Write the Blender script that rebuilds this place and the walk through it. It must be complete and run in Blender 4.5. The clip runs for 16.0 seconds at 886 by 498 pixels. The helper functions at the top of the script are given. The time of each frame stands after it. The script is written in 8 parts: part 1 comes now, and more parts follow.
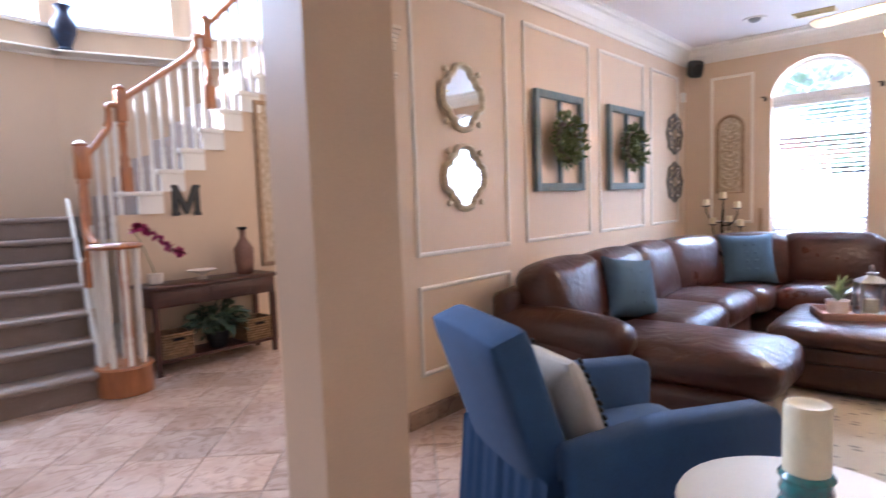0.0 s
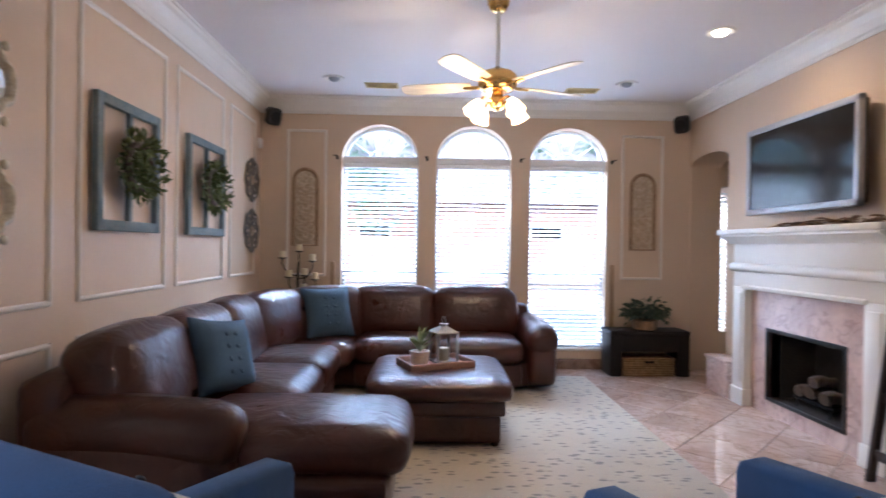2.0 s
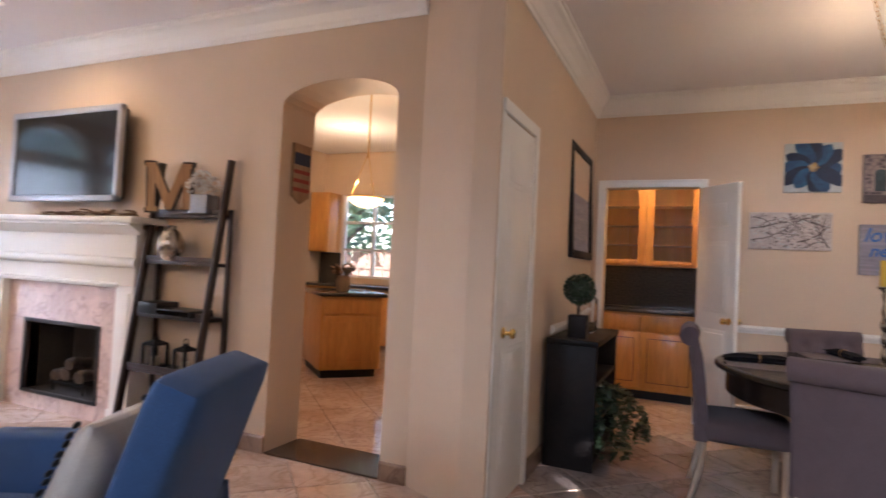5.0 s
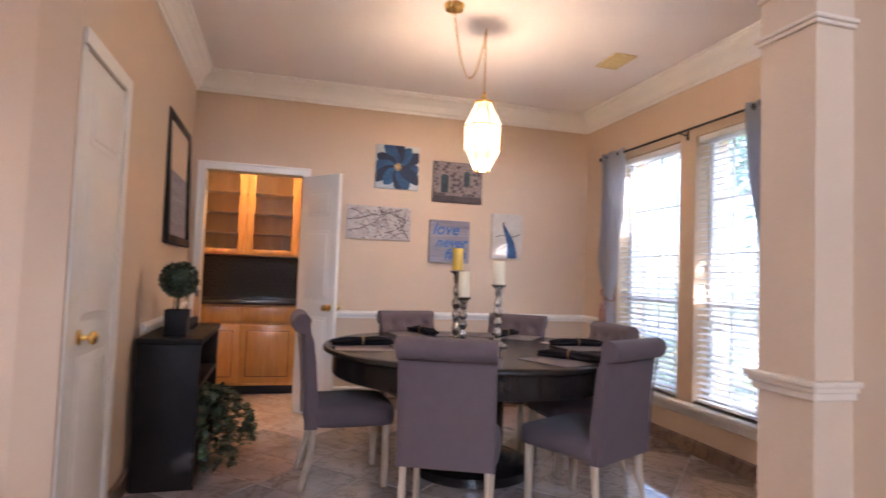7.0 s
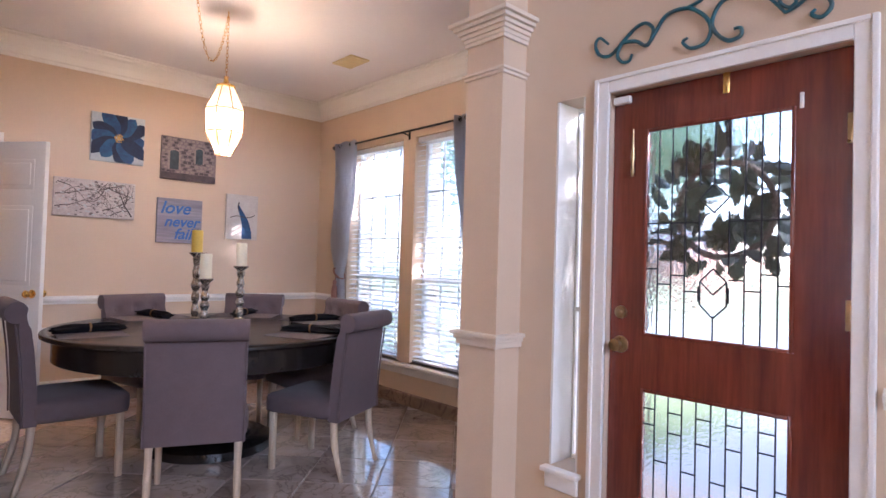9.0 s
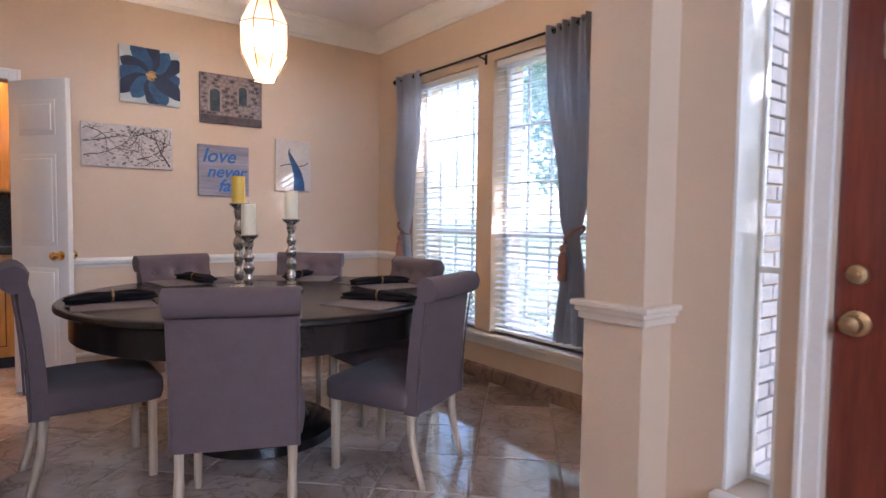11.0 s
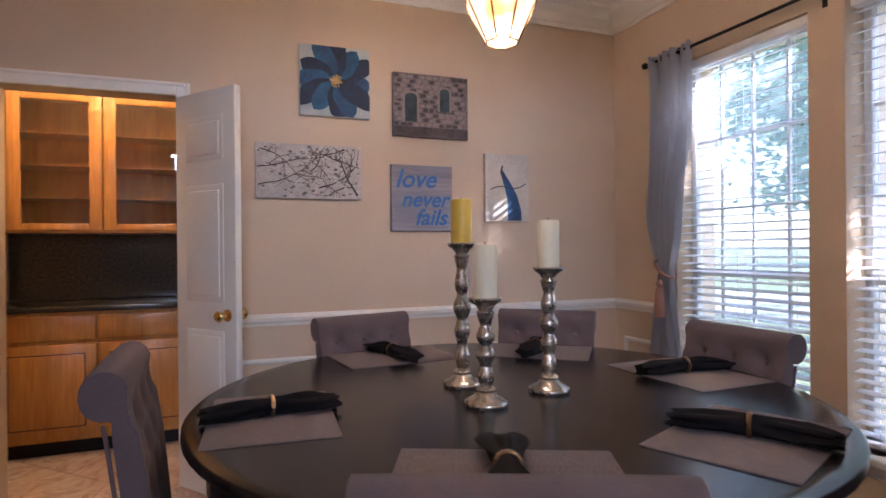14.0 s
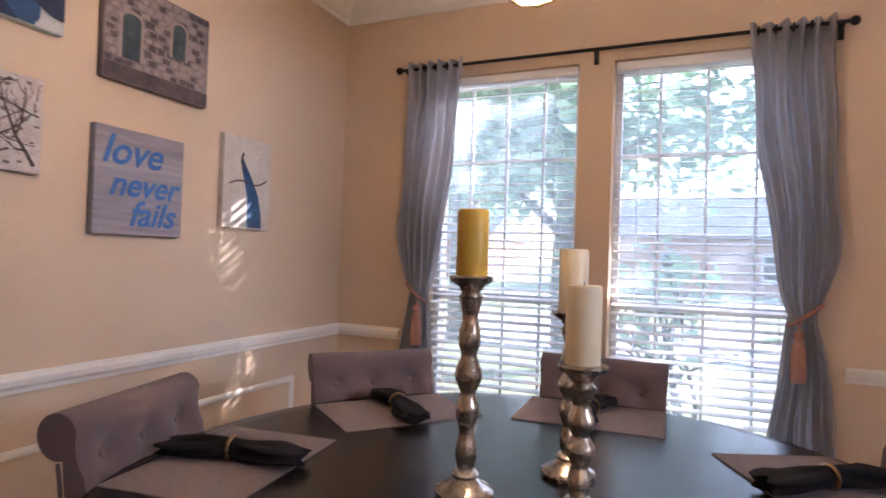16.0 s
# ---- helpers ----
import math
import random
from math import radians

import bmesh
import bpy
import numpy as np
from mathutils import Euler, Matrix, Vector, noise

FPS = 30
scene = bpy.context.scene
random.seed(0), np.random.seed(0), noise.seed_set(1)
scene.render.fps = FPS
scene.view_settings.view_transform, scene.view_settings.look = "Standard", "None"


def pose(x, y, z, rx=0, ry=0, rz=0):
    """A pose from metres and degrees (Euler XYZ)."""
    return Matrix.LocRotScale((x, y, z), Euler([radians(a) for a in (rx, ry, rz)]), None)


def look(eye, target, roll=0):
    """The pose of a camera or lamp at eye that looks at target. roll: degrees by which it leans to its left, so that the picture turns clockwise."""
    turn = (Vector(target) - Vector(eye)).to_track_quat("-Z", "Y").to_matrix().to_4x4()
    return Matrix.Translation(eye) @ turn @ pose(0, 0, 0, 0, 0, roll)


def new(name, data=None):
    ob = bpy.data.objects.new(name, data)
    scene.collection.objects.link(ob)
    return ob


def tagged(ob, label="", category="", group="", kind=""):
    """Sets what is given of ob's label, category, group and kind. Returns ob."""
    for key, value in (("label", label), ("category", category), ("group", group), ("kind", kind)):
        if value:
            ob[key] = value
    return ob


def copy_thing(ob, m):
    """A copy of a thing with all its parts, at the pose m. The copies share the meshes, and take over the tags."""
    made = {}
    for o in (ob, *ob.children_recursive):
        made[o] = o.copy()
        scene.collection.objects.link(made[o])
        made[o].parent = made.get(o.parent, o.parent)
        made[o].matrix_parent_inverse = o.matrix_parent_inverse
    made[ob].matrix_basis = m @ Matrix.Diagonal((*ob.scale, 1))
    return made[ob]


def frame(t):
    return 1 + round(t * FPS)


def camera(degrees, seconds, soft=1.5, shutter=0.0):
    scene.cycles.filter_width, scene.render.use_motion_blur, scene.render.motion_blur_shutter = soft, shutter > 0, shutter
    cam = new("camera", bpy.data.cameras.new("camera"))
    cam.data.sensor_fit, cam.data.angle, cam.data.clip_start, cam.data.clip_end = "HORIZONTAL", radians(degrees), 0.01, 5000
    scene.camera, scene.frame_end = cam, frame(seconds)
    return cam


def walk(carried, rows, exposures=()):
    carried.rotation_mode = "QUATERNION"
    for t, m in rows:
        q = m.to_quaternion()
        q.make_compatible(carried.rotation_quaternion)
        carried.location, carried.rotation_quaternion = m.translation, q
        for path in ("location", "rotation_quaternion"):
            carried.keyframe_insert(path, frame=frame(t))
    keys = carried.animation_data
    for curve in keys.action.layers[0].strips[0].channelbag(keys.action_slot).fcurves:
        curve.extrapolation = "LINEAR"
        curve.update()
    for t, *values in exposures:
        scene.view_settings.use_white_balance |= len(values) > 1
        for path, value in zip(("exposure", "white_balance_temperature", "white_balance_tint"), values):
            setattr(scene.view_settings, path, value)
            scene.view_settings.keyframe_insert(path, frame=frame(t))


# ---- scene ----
cam = camera(75.1, 16.0, shutter=0.4)
PATH = [
    (0, (0.472, 0.243, 1.321), (-0.864, 1.722, 1.155), -2.1),
    (0.5, (0.349, 0.489, 1.322), (-0.718, 2.175, 1.18), -1.5),
    (1, (0.15, 0.614, 1.325), (-0.63, 2.452, 1.215), -0.6),
    (1.5, (-0.014, 0.69, 1.303), (-0.332, 2.664, 1.261), 0.2),
    (2, (-0.09, 0.759, 1.305), (-0.034, 2.758, 1.296), 0.8),
    (2.5, (-0.153, 0.739, 1.305), (0.318, 2.682, 1.299), 1.4),
    (3, (-0.234, 0.738, 1.283), (0.643, 2.535, 1.294), 1.9),
    (3.5, (-0.276, 0.661, 1.272), (0.917, 2.266, 1.296), 2.3),
    (4, (-0.242, 0.562, 1.273), (1.201, 1.947, 1.306), 2.6),
    (4.5, (-0.235, 0.469, 1.263), (1.426, 1.582, 1.308), 2.8),
    (7, (0.099, 0.628, 1.21), (2.024, 0.094, 1.306), 2.1),
    (7.5, (-0.039, 0.74, 1.236), (1.761, -0.127, 1.327), 2.0),
    (8, (-0.178, 0.809, 1.264), (1.52, -0.246, 1.343), 1.8),
    (8.5, (-0.2, 0.839, 1.256), (1.369, -0.398, 1.338), 1.9),
    (9, (-0.159, 0.898, 1.231), (1.311, -0.456, 1.28), 1.7),
    (11.5, (0.827, 0.296, 1.183), (2.484, -0.815, 1.048), 0.1),
    (12, (1.1, 0.023, 1.192), (2.855, -0.933, 1.103), -0.2),
    (12.5, (1.394, -0.167, 1.203), (3.225, -0.969, 1.132), -0.4),
    (13, (1.648, -0.234, 1.211), (3.544, -0.868, 1.147), -0.8),
    (13.5, (1.781, -0.003, 1.232), (3.686, -0.612, 1.19), -0.8),
    (14, (1.95, 0.257, 1.238), (3.821, -0.451, 1.234), -0.5),
    (14.5, (2.194, 0.447, 1.272), (3.898, -0.602, 1.282), 0.1),
    (15, (2.498, 0.653, 1.289), (3.956, -0.717, 1.31), 0.8),
    (15.5, (2.906, 0.714, 1.276), (4.052, -0.925, 1.314), 1.3),
    (16, (3.29, 0.702, 1.289), (4.087, -1.132, 1.324), 1.9),
]
EXPOSURES = [(0.0, 2.85, 5300, 17), (0.7, 2.55, 5250, 16), (1.5, 2.15, 5150, 14), (2.5, 2.0, 5350, 15), (3.5, 1.8, 5550, 15), (4.5, 2.1, 5850, 18),
             (7.0, 2.85, 5850, 23), (9.0, 2.8, 5600, 25), (11.5, 2.58, 5450, 20), (12.5, 2.1, 5250, 20), (13.1, 2.02, 5300, 20), (14.0, 2.3, 5550, 22), (14.8, 2.32, 5700, 21), (16.0, 2.6, 5950, 25)]
walk(cam, [(t, look(eye, target, roll)) for t, eye, target, roll in PATH], EXPOSURES)

# ---- daylight and lamps ----
world = bpy.data.worlds.new("world")
scene.world = world
world.use_nodes = True
_wn = world.node_tree
_sky = _wn.nodes.new("ShaderNodeTexSky")
_sky.sky_type = "NISHITA"
_sky.sun_disc = False
_sky.sun_elevation = radians(28)
_sky.sun_rotation = radians(226)
_wn.nodes["Background"].inputs["Strength"].default_value = 0.15
_wn.links.new(_sky.outputs["Color"], _wn.nodes["Background"].inputs["Color"])
scene.view_settings.exposure = 0.0


def lamp(name, kind, m, energy, colour, **more):
    data = bpy.data.lights.new(name, kind)
    data.energy, data.color = energy, colour
    if kind == "AREA":
        data.shape, data.size, data.size_y = "RECTANGLE", more["w"], more["h"]
    elif kind == "POINT":
        data.shadow_soft_size = more.get("r", 0.04)
    elif kind == "SUN":
        data.angle = radians(0.6)
    ob = new(name, data)
    ob.matrix_world = m
    return ob


SUN_WAY = Vector((0.68, 0.64, -0.42))
lamp("sun", "SUN", look((0, 0, 0), SUN_WAY), 3.6, (1.0, 0.95, 0.89))
SKY_TINT = (0.78, 0.89, 1.0)
lamp("sky_over_garden", "AREA", look((0.4, 8.9, 4.3), (0.3, 4.6, 0.7)), 330, SKY_TINT, w=3.6, h=1.8)
lamp("sky_over_yard", "AREA", look((3.7, -4.4, 4.1), (3.7, -0.3, 0.6)), 22, SKY_TINT, w=2.6, h=1.6)
lamp("sky_stair_window", "AREA", look((-7.75, 2.0, 4.25), (-3.0, 1.8, 1.2)), 112, SKY_TINT, w=3.4, h=1.5)
WARM = (1.0, 0.70, 0.40)

# ---- materials ----
def rgb(r, g, b):
    return (r, g, b, 1.0)


def mat(name, colour, rough=0.6, metal=0.0, second=None, scale=8.0, mix=0.5, grain=60.0, bump=0.1, grain_amount=0.12,
        rough_var=0.1, stretch=(1, 1, 1), coat=0.0, per_object=0.0, sheen=0.0, sub=0.0):
    """Paint, cloth, wood and the like: two colours mixed by broad noise, fine grain, uneven gloss and relief."""
    m = bpy.data.materials.new(name)
    m.use_nodes = True
    t = m.node_tree
    n, l = t.nodes, t.links
    b = n["Principled BSDF"]
    co = n.new("ShaderNodeTexCoord")
    mp = n.new("ShaderNodeMapping")
    mp.inputs["Scale"].default_value = stretch
    l.new(co.outputs["Object"], mp.inputs["Vector"])
    src = mp.outputs["Vector"]
    if per_object:
        info = n.new("ShaderNodeObjectInfo")
        add = n.new("ShaderNodeVectorMath")
        add.operation = "MULTIPLY_ADD"
        add.inputs[1].default_value = (1, 1, 1)
        mul = n.new("ShaderNodeMath")
        mul.operation = "MULTIPLY"
        mul.inputs[1].default_value = 37.0
        l.new(info.outputs["Random"], mul.inputs[0])
        l.new(src, add.inputs[0])
        l.new(mul.outputs[0], add.inputs[2])
        src = add.outputs[0]
    big = n.new("ShaderNodeTexNoise")
    big.inputs["Scale"].default_value = scale
    big.inputs["Detail"].default_value = 6
    big.inputs["Roughness"].default_value = 0.6
    l.new(src, big.inputs["Vector"])
    fine = n.new("ShaderNodeTexNoise")
    fine.inputs["Scale"].default_value = grain
    fine.inputs["Detail"].default_value = 3
    l.new(src, fine.inputs["Vector"])
    ramp = n.new("ShaderNodeMapRange")
    ramp.inputs["From Min"].default_value, ramp.inputs["From Max"].default_value = 0.35, 0.65
    l.new(big.outputs["Fac"], ramp.inputs["Value"])
    mixer = n.new("ShaderNodeMix")
    mixer.data_type = "RGBA"
    second = second or tuple(c * 0.86 for c in colour[:3])
    mixer.inputs["A"].default_value = rgb(*colour[:3])
    mixer.inputs["B"].default_value = rgb(*(c * mix + d * (1 - mix) for c, d in zip(second[:3], colour[:3])))
    l.new(ramp.outputs["Result"], mixer.inputs["Factor"])
    hue = n.new("ShaderNodeHueSaturation")
    val = n.new("ShaderNodeMapRange")
    val.inputs["From Min"].default_value, val.inputs["From Max"].default_value = 0.3, 0.7
    val.inputs["To Min"].default_value, val.inputs["To Max"].default_value = 1 - grain_amount, 1 + grain_amount
    l.new(fine.outputs["Fac"], val.inputs["Value"])
    if per_object:
        each = n.new("ShaderNodeMapRange")
        each.inputs["To Min"].default_value, each.inputs["To Max"].default_value = 1 - per_object, 1 + per_object
        l.new(info.outputs["Random"], each.inputs["Value"])
        both = n.new("ShaderNodeMath")
        both.operation = "MULTIPLY"
        l.new(val.outputs["Result"], both.inputs[0])
        l.new(each.outputs["Result"], both.inputs[1])
        l.new(both.outputs[0], hue.inputs["Value"])
    else:
        l.new(val.outputs["Result"], hue.inputs["Value"])
    l.new(mixer.outputs["Result"], hue.inputs["Color"])
    l.new(hue.outputs["Color"], b.inputs["Base Color"])
    rv = n.new("ShaderNodeMapRange")
    rv.inputs["To Min"].default_value, rv.inputs["To Max"].default_value = max(0.02, rough - rough_var), min(1, rough + rough_var)
    l.new(big.outputs["Fac"], rv.inputs["Value"])
    l.new(rv.outputs["Result"], b.inputs["Roughness"])
    b.inputs["Metallic"].default_value = metal
    b.inputs["Coat Weight"].default_value = coat
    b.inputs["Coat Roughness"].default_value = 0.12
    b.inputs["Sheen Weight"].default_value = sheen
    if bump:
        bp = n.new("ShaderNodeBump")
        bp.inputs["Strength"].default_value = bump
        bp.inputs["Distance"].default_value = 0.01
        l.new(fine.outputs["Fac"], bp.inputs["Height"])
        l.new(bp.outputs["Normal"], b.inputs["Normal"])
    return m


def leather(name, colour, dark):
    """Worn leather: creases from stretched noise, glossy where rubbed."""
    m = mat(name, colour, 0.30, second=dark, scale=3.5, mix=0.9, grain=220, bump=0.06, grain_amount=0.06, rough_var=0.08, coat=0.12)
    t = m.node_tree
    n, l = t.nodes, t.links
    co = n.new("ShaderNodeTexCoord")
    w = n.new("ShaderNodeTexNoise")
    w.inputs["Scale"].default_value = 8
    w.inputs["Detail"].default_value = 4
    w.inputs["Distortion"].default_value = 1.3
    l.new(co.outputs["Object"], w.inputs["Vector"])
    bp = n.new("ShaderNodeBump")
    bp.inputs["Strength"].default_value = 0.5
    bp.inputs["Distance"].default_value = 0.022
    l.new(w.outputs["Fac"], bp.inputs["Height"])
    old = n["Principled BSDF"].inputs["Normal"].links[0].from_node
    l.new(bp.outputs["Normal"], old.inputs["Normal"])
    return m


def marble(name, base, vein, rough, per_object=0.12):
    """Polished stone with clouds and thin veins."""
    m = mat(name, base, rough, second=vein, scale=2.6, mix=0.8, grain=26, bump=0.01, grain_amount=0.06, rough_var=0.05, per_object=per_object)
    n, l = m.node_tree.nodes, m.node_tree.links
    mixer = [x for x in n if x.bl_idname == "ShaderNodeMix"][0]
    hue = [x for x in n if x.bl_idname == "ShaderNodeHueSaturation"][0]
    src = [x for x in n if x.bl_idname == "ShaderNodeTexNoise"][0].inputs["Vector"].links[0].from_socket
    v = n.new("ShaderNodeTexNoise")
    v.inputs["Scale"].default_value = 3.2
    v.inputs["Detail"].default_value = 7
    v.inputs["Distortion"].default_value = 2.2
    l.new(src, v.inputs["Vector"])
    ridge = n.new("ShaderNodeMath")
    ridge.operation = "SUBTRACT"
    ridge.inputs[1].default_value = 0.5
    l.new(v.outputs["Fac"], ridge.inputs[0])
    ab = n.new("ShaderNodeMath")
    ab.operation = "ABSOLUTE"
    l.new(ridge.outputs[0], ab.inputs[0])
    mr = n.new("ShaderNodeMapRange")
    mr.inputs["From Max"].default_value = 0.035
    mr.inputs["To Min"].default_value, mr.inputs["To Max"].default_value = 0.75, 0.0
    l.new(ab.outputs[0], mr.inputs["Value"])
    veins = n.new("ShaderNodeMix")
    veins.data_type = "RGBA"
    veins.inputs["B"].default_value = rgb(*(c * 0.8 for c in vein[:3]))
    l.new(mr.outputs["Result"], veins.inputs["Factor"])
    l.new(mixer.outputs["Result"], veins.inputs["A"])
    l.new(veins.outputs["Result"], hue.inputs["Color"])
    return m


def wood(name, colour, dark, rough=0.4, along="x", coat=0.1, grain_scale=5.0):
    st = {"x": (0.25, 3, 3), "y": (3, 0.25, 3), "z": (3, 3, 0.25)}[along]
    return mat(name, colour, rough, second=dark, scale=grain_scale, mix=1.0, grain=24, bump=0.06, grain_amount=0.16, stretch=st, coat=coat)


def emission(name, colour, strength):
    m = bpy.data.materials.new(name)
    m.use_nodes = True
    b = m.node_tree.nodes["Principled BSDF"]
    b.inputs["Base Color"].default_value = rgb(*colour)
    b.inputs["Emission Color"].default_value = rgb(*colour)
    b.inputs["Emission Strength"].default_value = strength
    return m


def glass(name, colour=(1, 1, 1), rough=0.0, ior=1.45):
    m = bpy.data.materials.new(name)
    m.use_nodes = True
    b = m.node_tree.nodes["Principled BSDF"]
    b.inputs["Base Color"].default_value = rgb(*colour)
    b.inputs["Roughness"].default_value = rough
    b.inputs["IOR"].default_value = ior
    b.inputs["Transmission Weight"].default_value = 1.0
    return m


def add_translucent(m, colour, share, cloud=0.0):
    """Lets a share of the light soak through: thin leaves, cloth, a veil of glare on a pane."""
    n, l = m.node_tree.nodes, m.node_tree.links
    t = n.new("ShaderNodeBsdfTranslucent")
    t.inputs["Color"].default_value = rgb(*colour)
    mx = n.new("ShaderNodeMixShader")
    mx.inputs["Fac"].default_value = share
    if cloud:
        co, no, mr = n.new("ShaderNodeTexCoord"), n.new("ShaderNodeTexNoise"), n.new("ShaderNodeMapRange")
        no.inputs["Scale"].default_value, no.inputs["Detail"].default_value = 1.6, 5
        mr.inputs["To Min"].default_value, mr.inputs["To Max"].default_value = share * (1 - cloud), share * (1 + cloud)
        l.new(co.outputs["Object"], no.inputs["Vector"])
        l.new(no.outputs["Fac"], mr.inputs["Value"])
        l.new(mr.outputs["Result"], mx.inputs["Fac"])
    l.new(n["Principled BSDF"].outputs["BSDF"], mx.inputs[1])
    l.new(t.outputs["BSDF"], mx.inputs[2])
    l.new(mx.outputs["Shader"], n["Material Output"].inputs["Surface"])


WALL = mat("beige_wall_paint", (0.63, 0.485, 0.345), 0.55, scale=1.2, mix=0.35, grain=180, bump=0.05, grain_amount=0.03)
CEIL = mat("white_ceiling_paint", (0.78, 0.75, 0.74), 0.8, scale=1.0, mix=0.2, grain=120, bump=0.12, grain_amount=0.03)
TRIM = mat("white_trim_paint", (0.80, 0.78, 0.73), 0.35, scale=2.0, mix=0.2, grain=90, bump=0.02, grain_amount=0.02)
WALLTRIM = mat("cream_moulding_paint", (0.70, 0.60, 0.48), 0.4, scale=2.0, mix=0.2, grain=90, bump=0.02, grain_amount=0.02)
DADO = mat("pale_dado_paint", (0.74, 0.68, 0.60), 0.45, scale=1.5, mix=0.2, grain=150, bump=0.04, grain_amount=0.02)
TILE = marble("cream_pink_marble", (0.70, 0.55, 0.47), (0.50, 0.34, 0.26), 0.11)
# dining tiles: a darker, glossier version of the marble above
TILE_D = marble("darker_pink_marble", (0.52, 0.43, 0.38), (0.30, 0.22, 0.18), 0.07)
for m_, w_ in ((TILE, 0.25), (TILE_D, 0.7)):
    m_.node_tree.nodes["Principled BSDF"].inputs["Coat Weight"].default_value = w_
    m_.node_tree.nodes["Principled BSDF"].inputs["Coat Roughness"].default_value = 0.03
    m_.node_tree.nodes["Principled BSDF"].inputs["Coat IOR"].default_value = 1.7
GROUT = mat("grey_grout", (0.42, 0.36, 0.31), 0.85, scale=6, grain=200)
HEARTH = marble("pink_hearth_marble", (0.70, 0.55, 0.49), (0.50, 0.36, 0.32), 0.16, 0.05)
BASE = marble("brown_marble_base", (0.34, 0.24, 0.18), (0.18, 0.11, 0.08), 0.2, 0.08)
LEATHER = leather("brown_leather", (0.060, 0.016, 0.009), (0.034, 0.009, 0.0055))
BLUE = mat("blue_linen", (0.02, 0.066, 0.175), 0.85, second=(0.034, 0.095, 0.225), scale=10, grain=420, bump=0.3, grain_amount=0.22, sheen=0.08)
GREYCLOTH = mat("grey_mauve_linen", (0.108, 0.076, 0.080), 0.9, second=(0.138, 0.100, 0.104), scale=14, grain=420, bump=0.3, grain_amount=0.18, sheen=0.08)
BLACKWOOD = mat("black_brown_wood", (0.010, 0.008, 0.008), 0.24, second=(0.015, 0.012, 0.011), scale=4, mix=1, grain=30, bump=0.02, stretch=(0.4, 3, 3), coat=0.0, rough_var=0.04)
BLACKWOOD.node_tree.nodes["Principled BSDF"].inputs["Specular IOR Level"].default_value = 0.42
BLACKPAINT = mat("black_painted_wood", (0.008, 0.007, 0.007), 0.5, second=(0.014, 0.011, 0.010), scale=5, mix=1, grain=40, bump=0.04)
BLACKPAINT.node_tree.nodes["Principled BSDF"].inputs["Specular IOR Level"].default_value = 0.2
ESPRESSO = wood("espresso_wood", (0.035, 0.017, 0.011), (0.018, 0.009, 0.007), 0.4, "z")
CHERRY = wood("red_cherry_wood", (0.19, 0.035, 0.017), (0.11, 0.018, 0.01), 0.22, "z", 0.5)
OAK = wood("golden_oak", (0.56, 0.275, 0.06), (0.46, 0.20, 0.04), 0.4, "z", 0.2)
RAILWOOD = wood("orange_oak", (0.45, 0.18, 0.065), (0.32, 0.11, 0.04), 0.3, "z", 0.4)
PALEWOOD = wood("pale_washed_wood", (0.56, 0.45, 0.33), (0.46, 0.35, 0.25), 0.55, "z", 0.0)
DARKCHERRY = wood("dark_cherry_wood", (0.075, 0.022, 0.014), (0.038, 0.011, 0.008), 0.42, "y", 0.1)
CARPET = mat("grey_brown_carpet", (0.28, 0.22, 0.19), 0.95, second=(0.35, 0.28, 0.24), scale=9, grain=260, bump=0.8, grain_amount=0.3)
BLIND = mat("white_blind_slat", (0.82, 0.84, 0.87), 0.45, scale=3, mix=0.1, grain=60, bump=0.0, grain_amount=0.02)
BRASS = mat("polished_brass", (0.78, 0.52, 0.17), 0.2, 1.0, scale=10, mix=0.3, grain=80, bump=0.02)
NICKEL = mat("brushed_nickel", (0.55, 0.52, 0.48), 0.28, 1.0, scale=10, mix=0.3, grain=90, bump=0.02)
IRON = mat("black_iron", (0.012, 0.012, 0.013), 0.5, 0.6, scale=12, grain=120)
SILVERLEAF = mat("silver_leaf", (0.62, 0.56, 0.48), 0.26, 0.9, second=(0.27, 0.23, 0.19), scale=22, mix=0.9, grain=60, bump=0.15, grain_amount=0.2)
BLACK = mat("black_plastic", (0.012, 0.012, 0.013), 0.4, scale=8, grain=120, bump=0.04)
WAX = mat("ivory_wax", (0.80, 0.72, 0.52), 0.5, scale=5, mix=0.2, grain=60, bump=0.02, grain_amount=0.03)
WAXY = mat("yellow_wax", (0.66, 0.44, 0.06), 0.45, scale=5, mix=0.25, grain=60, bump=0.02, grain_amount=0.04)
LEAF = mat("green_leaf", (0.035, 0.075, 0.022), 0.5, second=(0.07, 0.12, 0.035), scale=30, mix=1, grain=90, bump=0.1, per_object=0.2)
LEAFDK = mat("dark_green_leaf", (0.018, 0.04, 0.02), 0.45, second=(0.035, 0.06, 0.028), scale=30, mix=1, grain=90, bump=0.1, per_object=0.2)
TREELEAF = mat("tree_leaf", (0.085, 0.14, 0.08), 0.5, second=(0.12, 0.18, 0.11), scale=3, mix=1, grain=10, bump=0)
add_translucent(TREELEAF, (0.24, 0.38, 0.24), 0.45)
BARK = mat("tree_bark", (0.13, 0.10, 0.08), 0.9, second=(0.07, 0.055, 0.045), scale=14, mix=1, grain=50, bump=0.8, stretch=(2, 2, 0.4))
GLASS = glass("clear_glass")
# glare and haze in the dining panes, mixed in as a pale blue veil
VEILED = glass("veiled_window_glass")
add_translucent(VEILED, (0.74, 0.90, 1.0), 0.11, 0.4)
MIRROR = mat("mirror_silver", (0.9, 0.9, 0.9), 0.02, 1.0, scale=2, mix=0.05, grain=50, bump=0.0, grain_amount=0.0, rough_var=0.01)

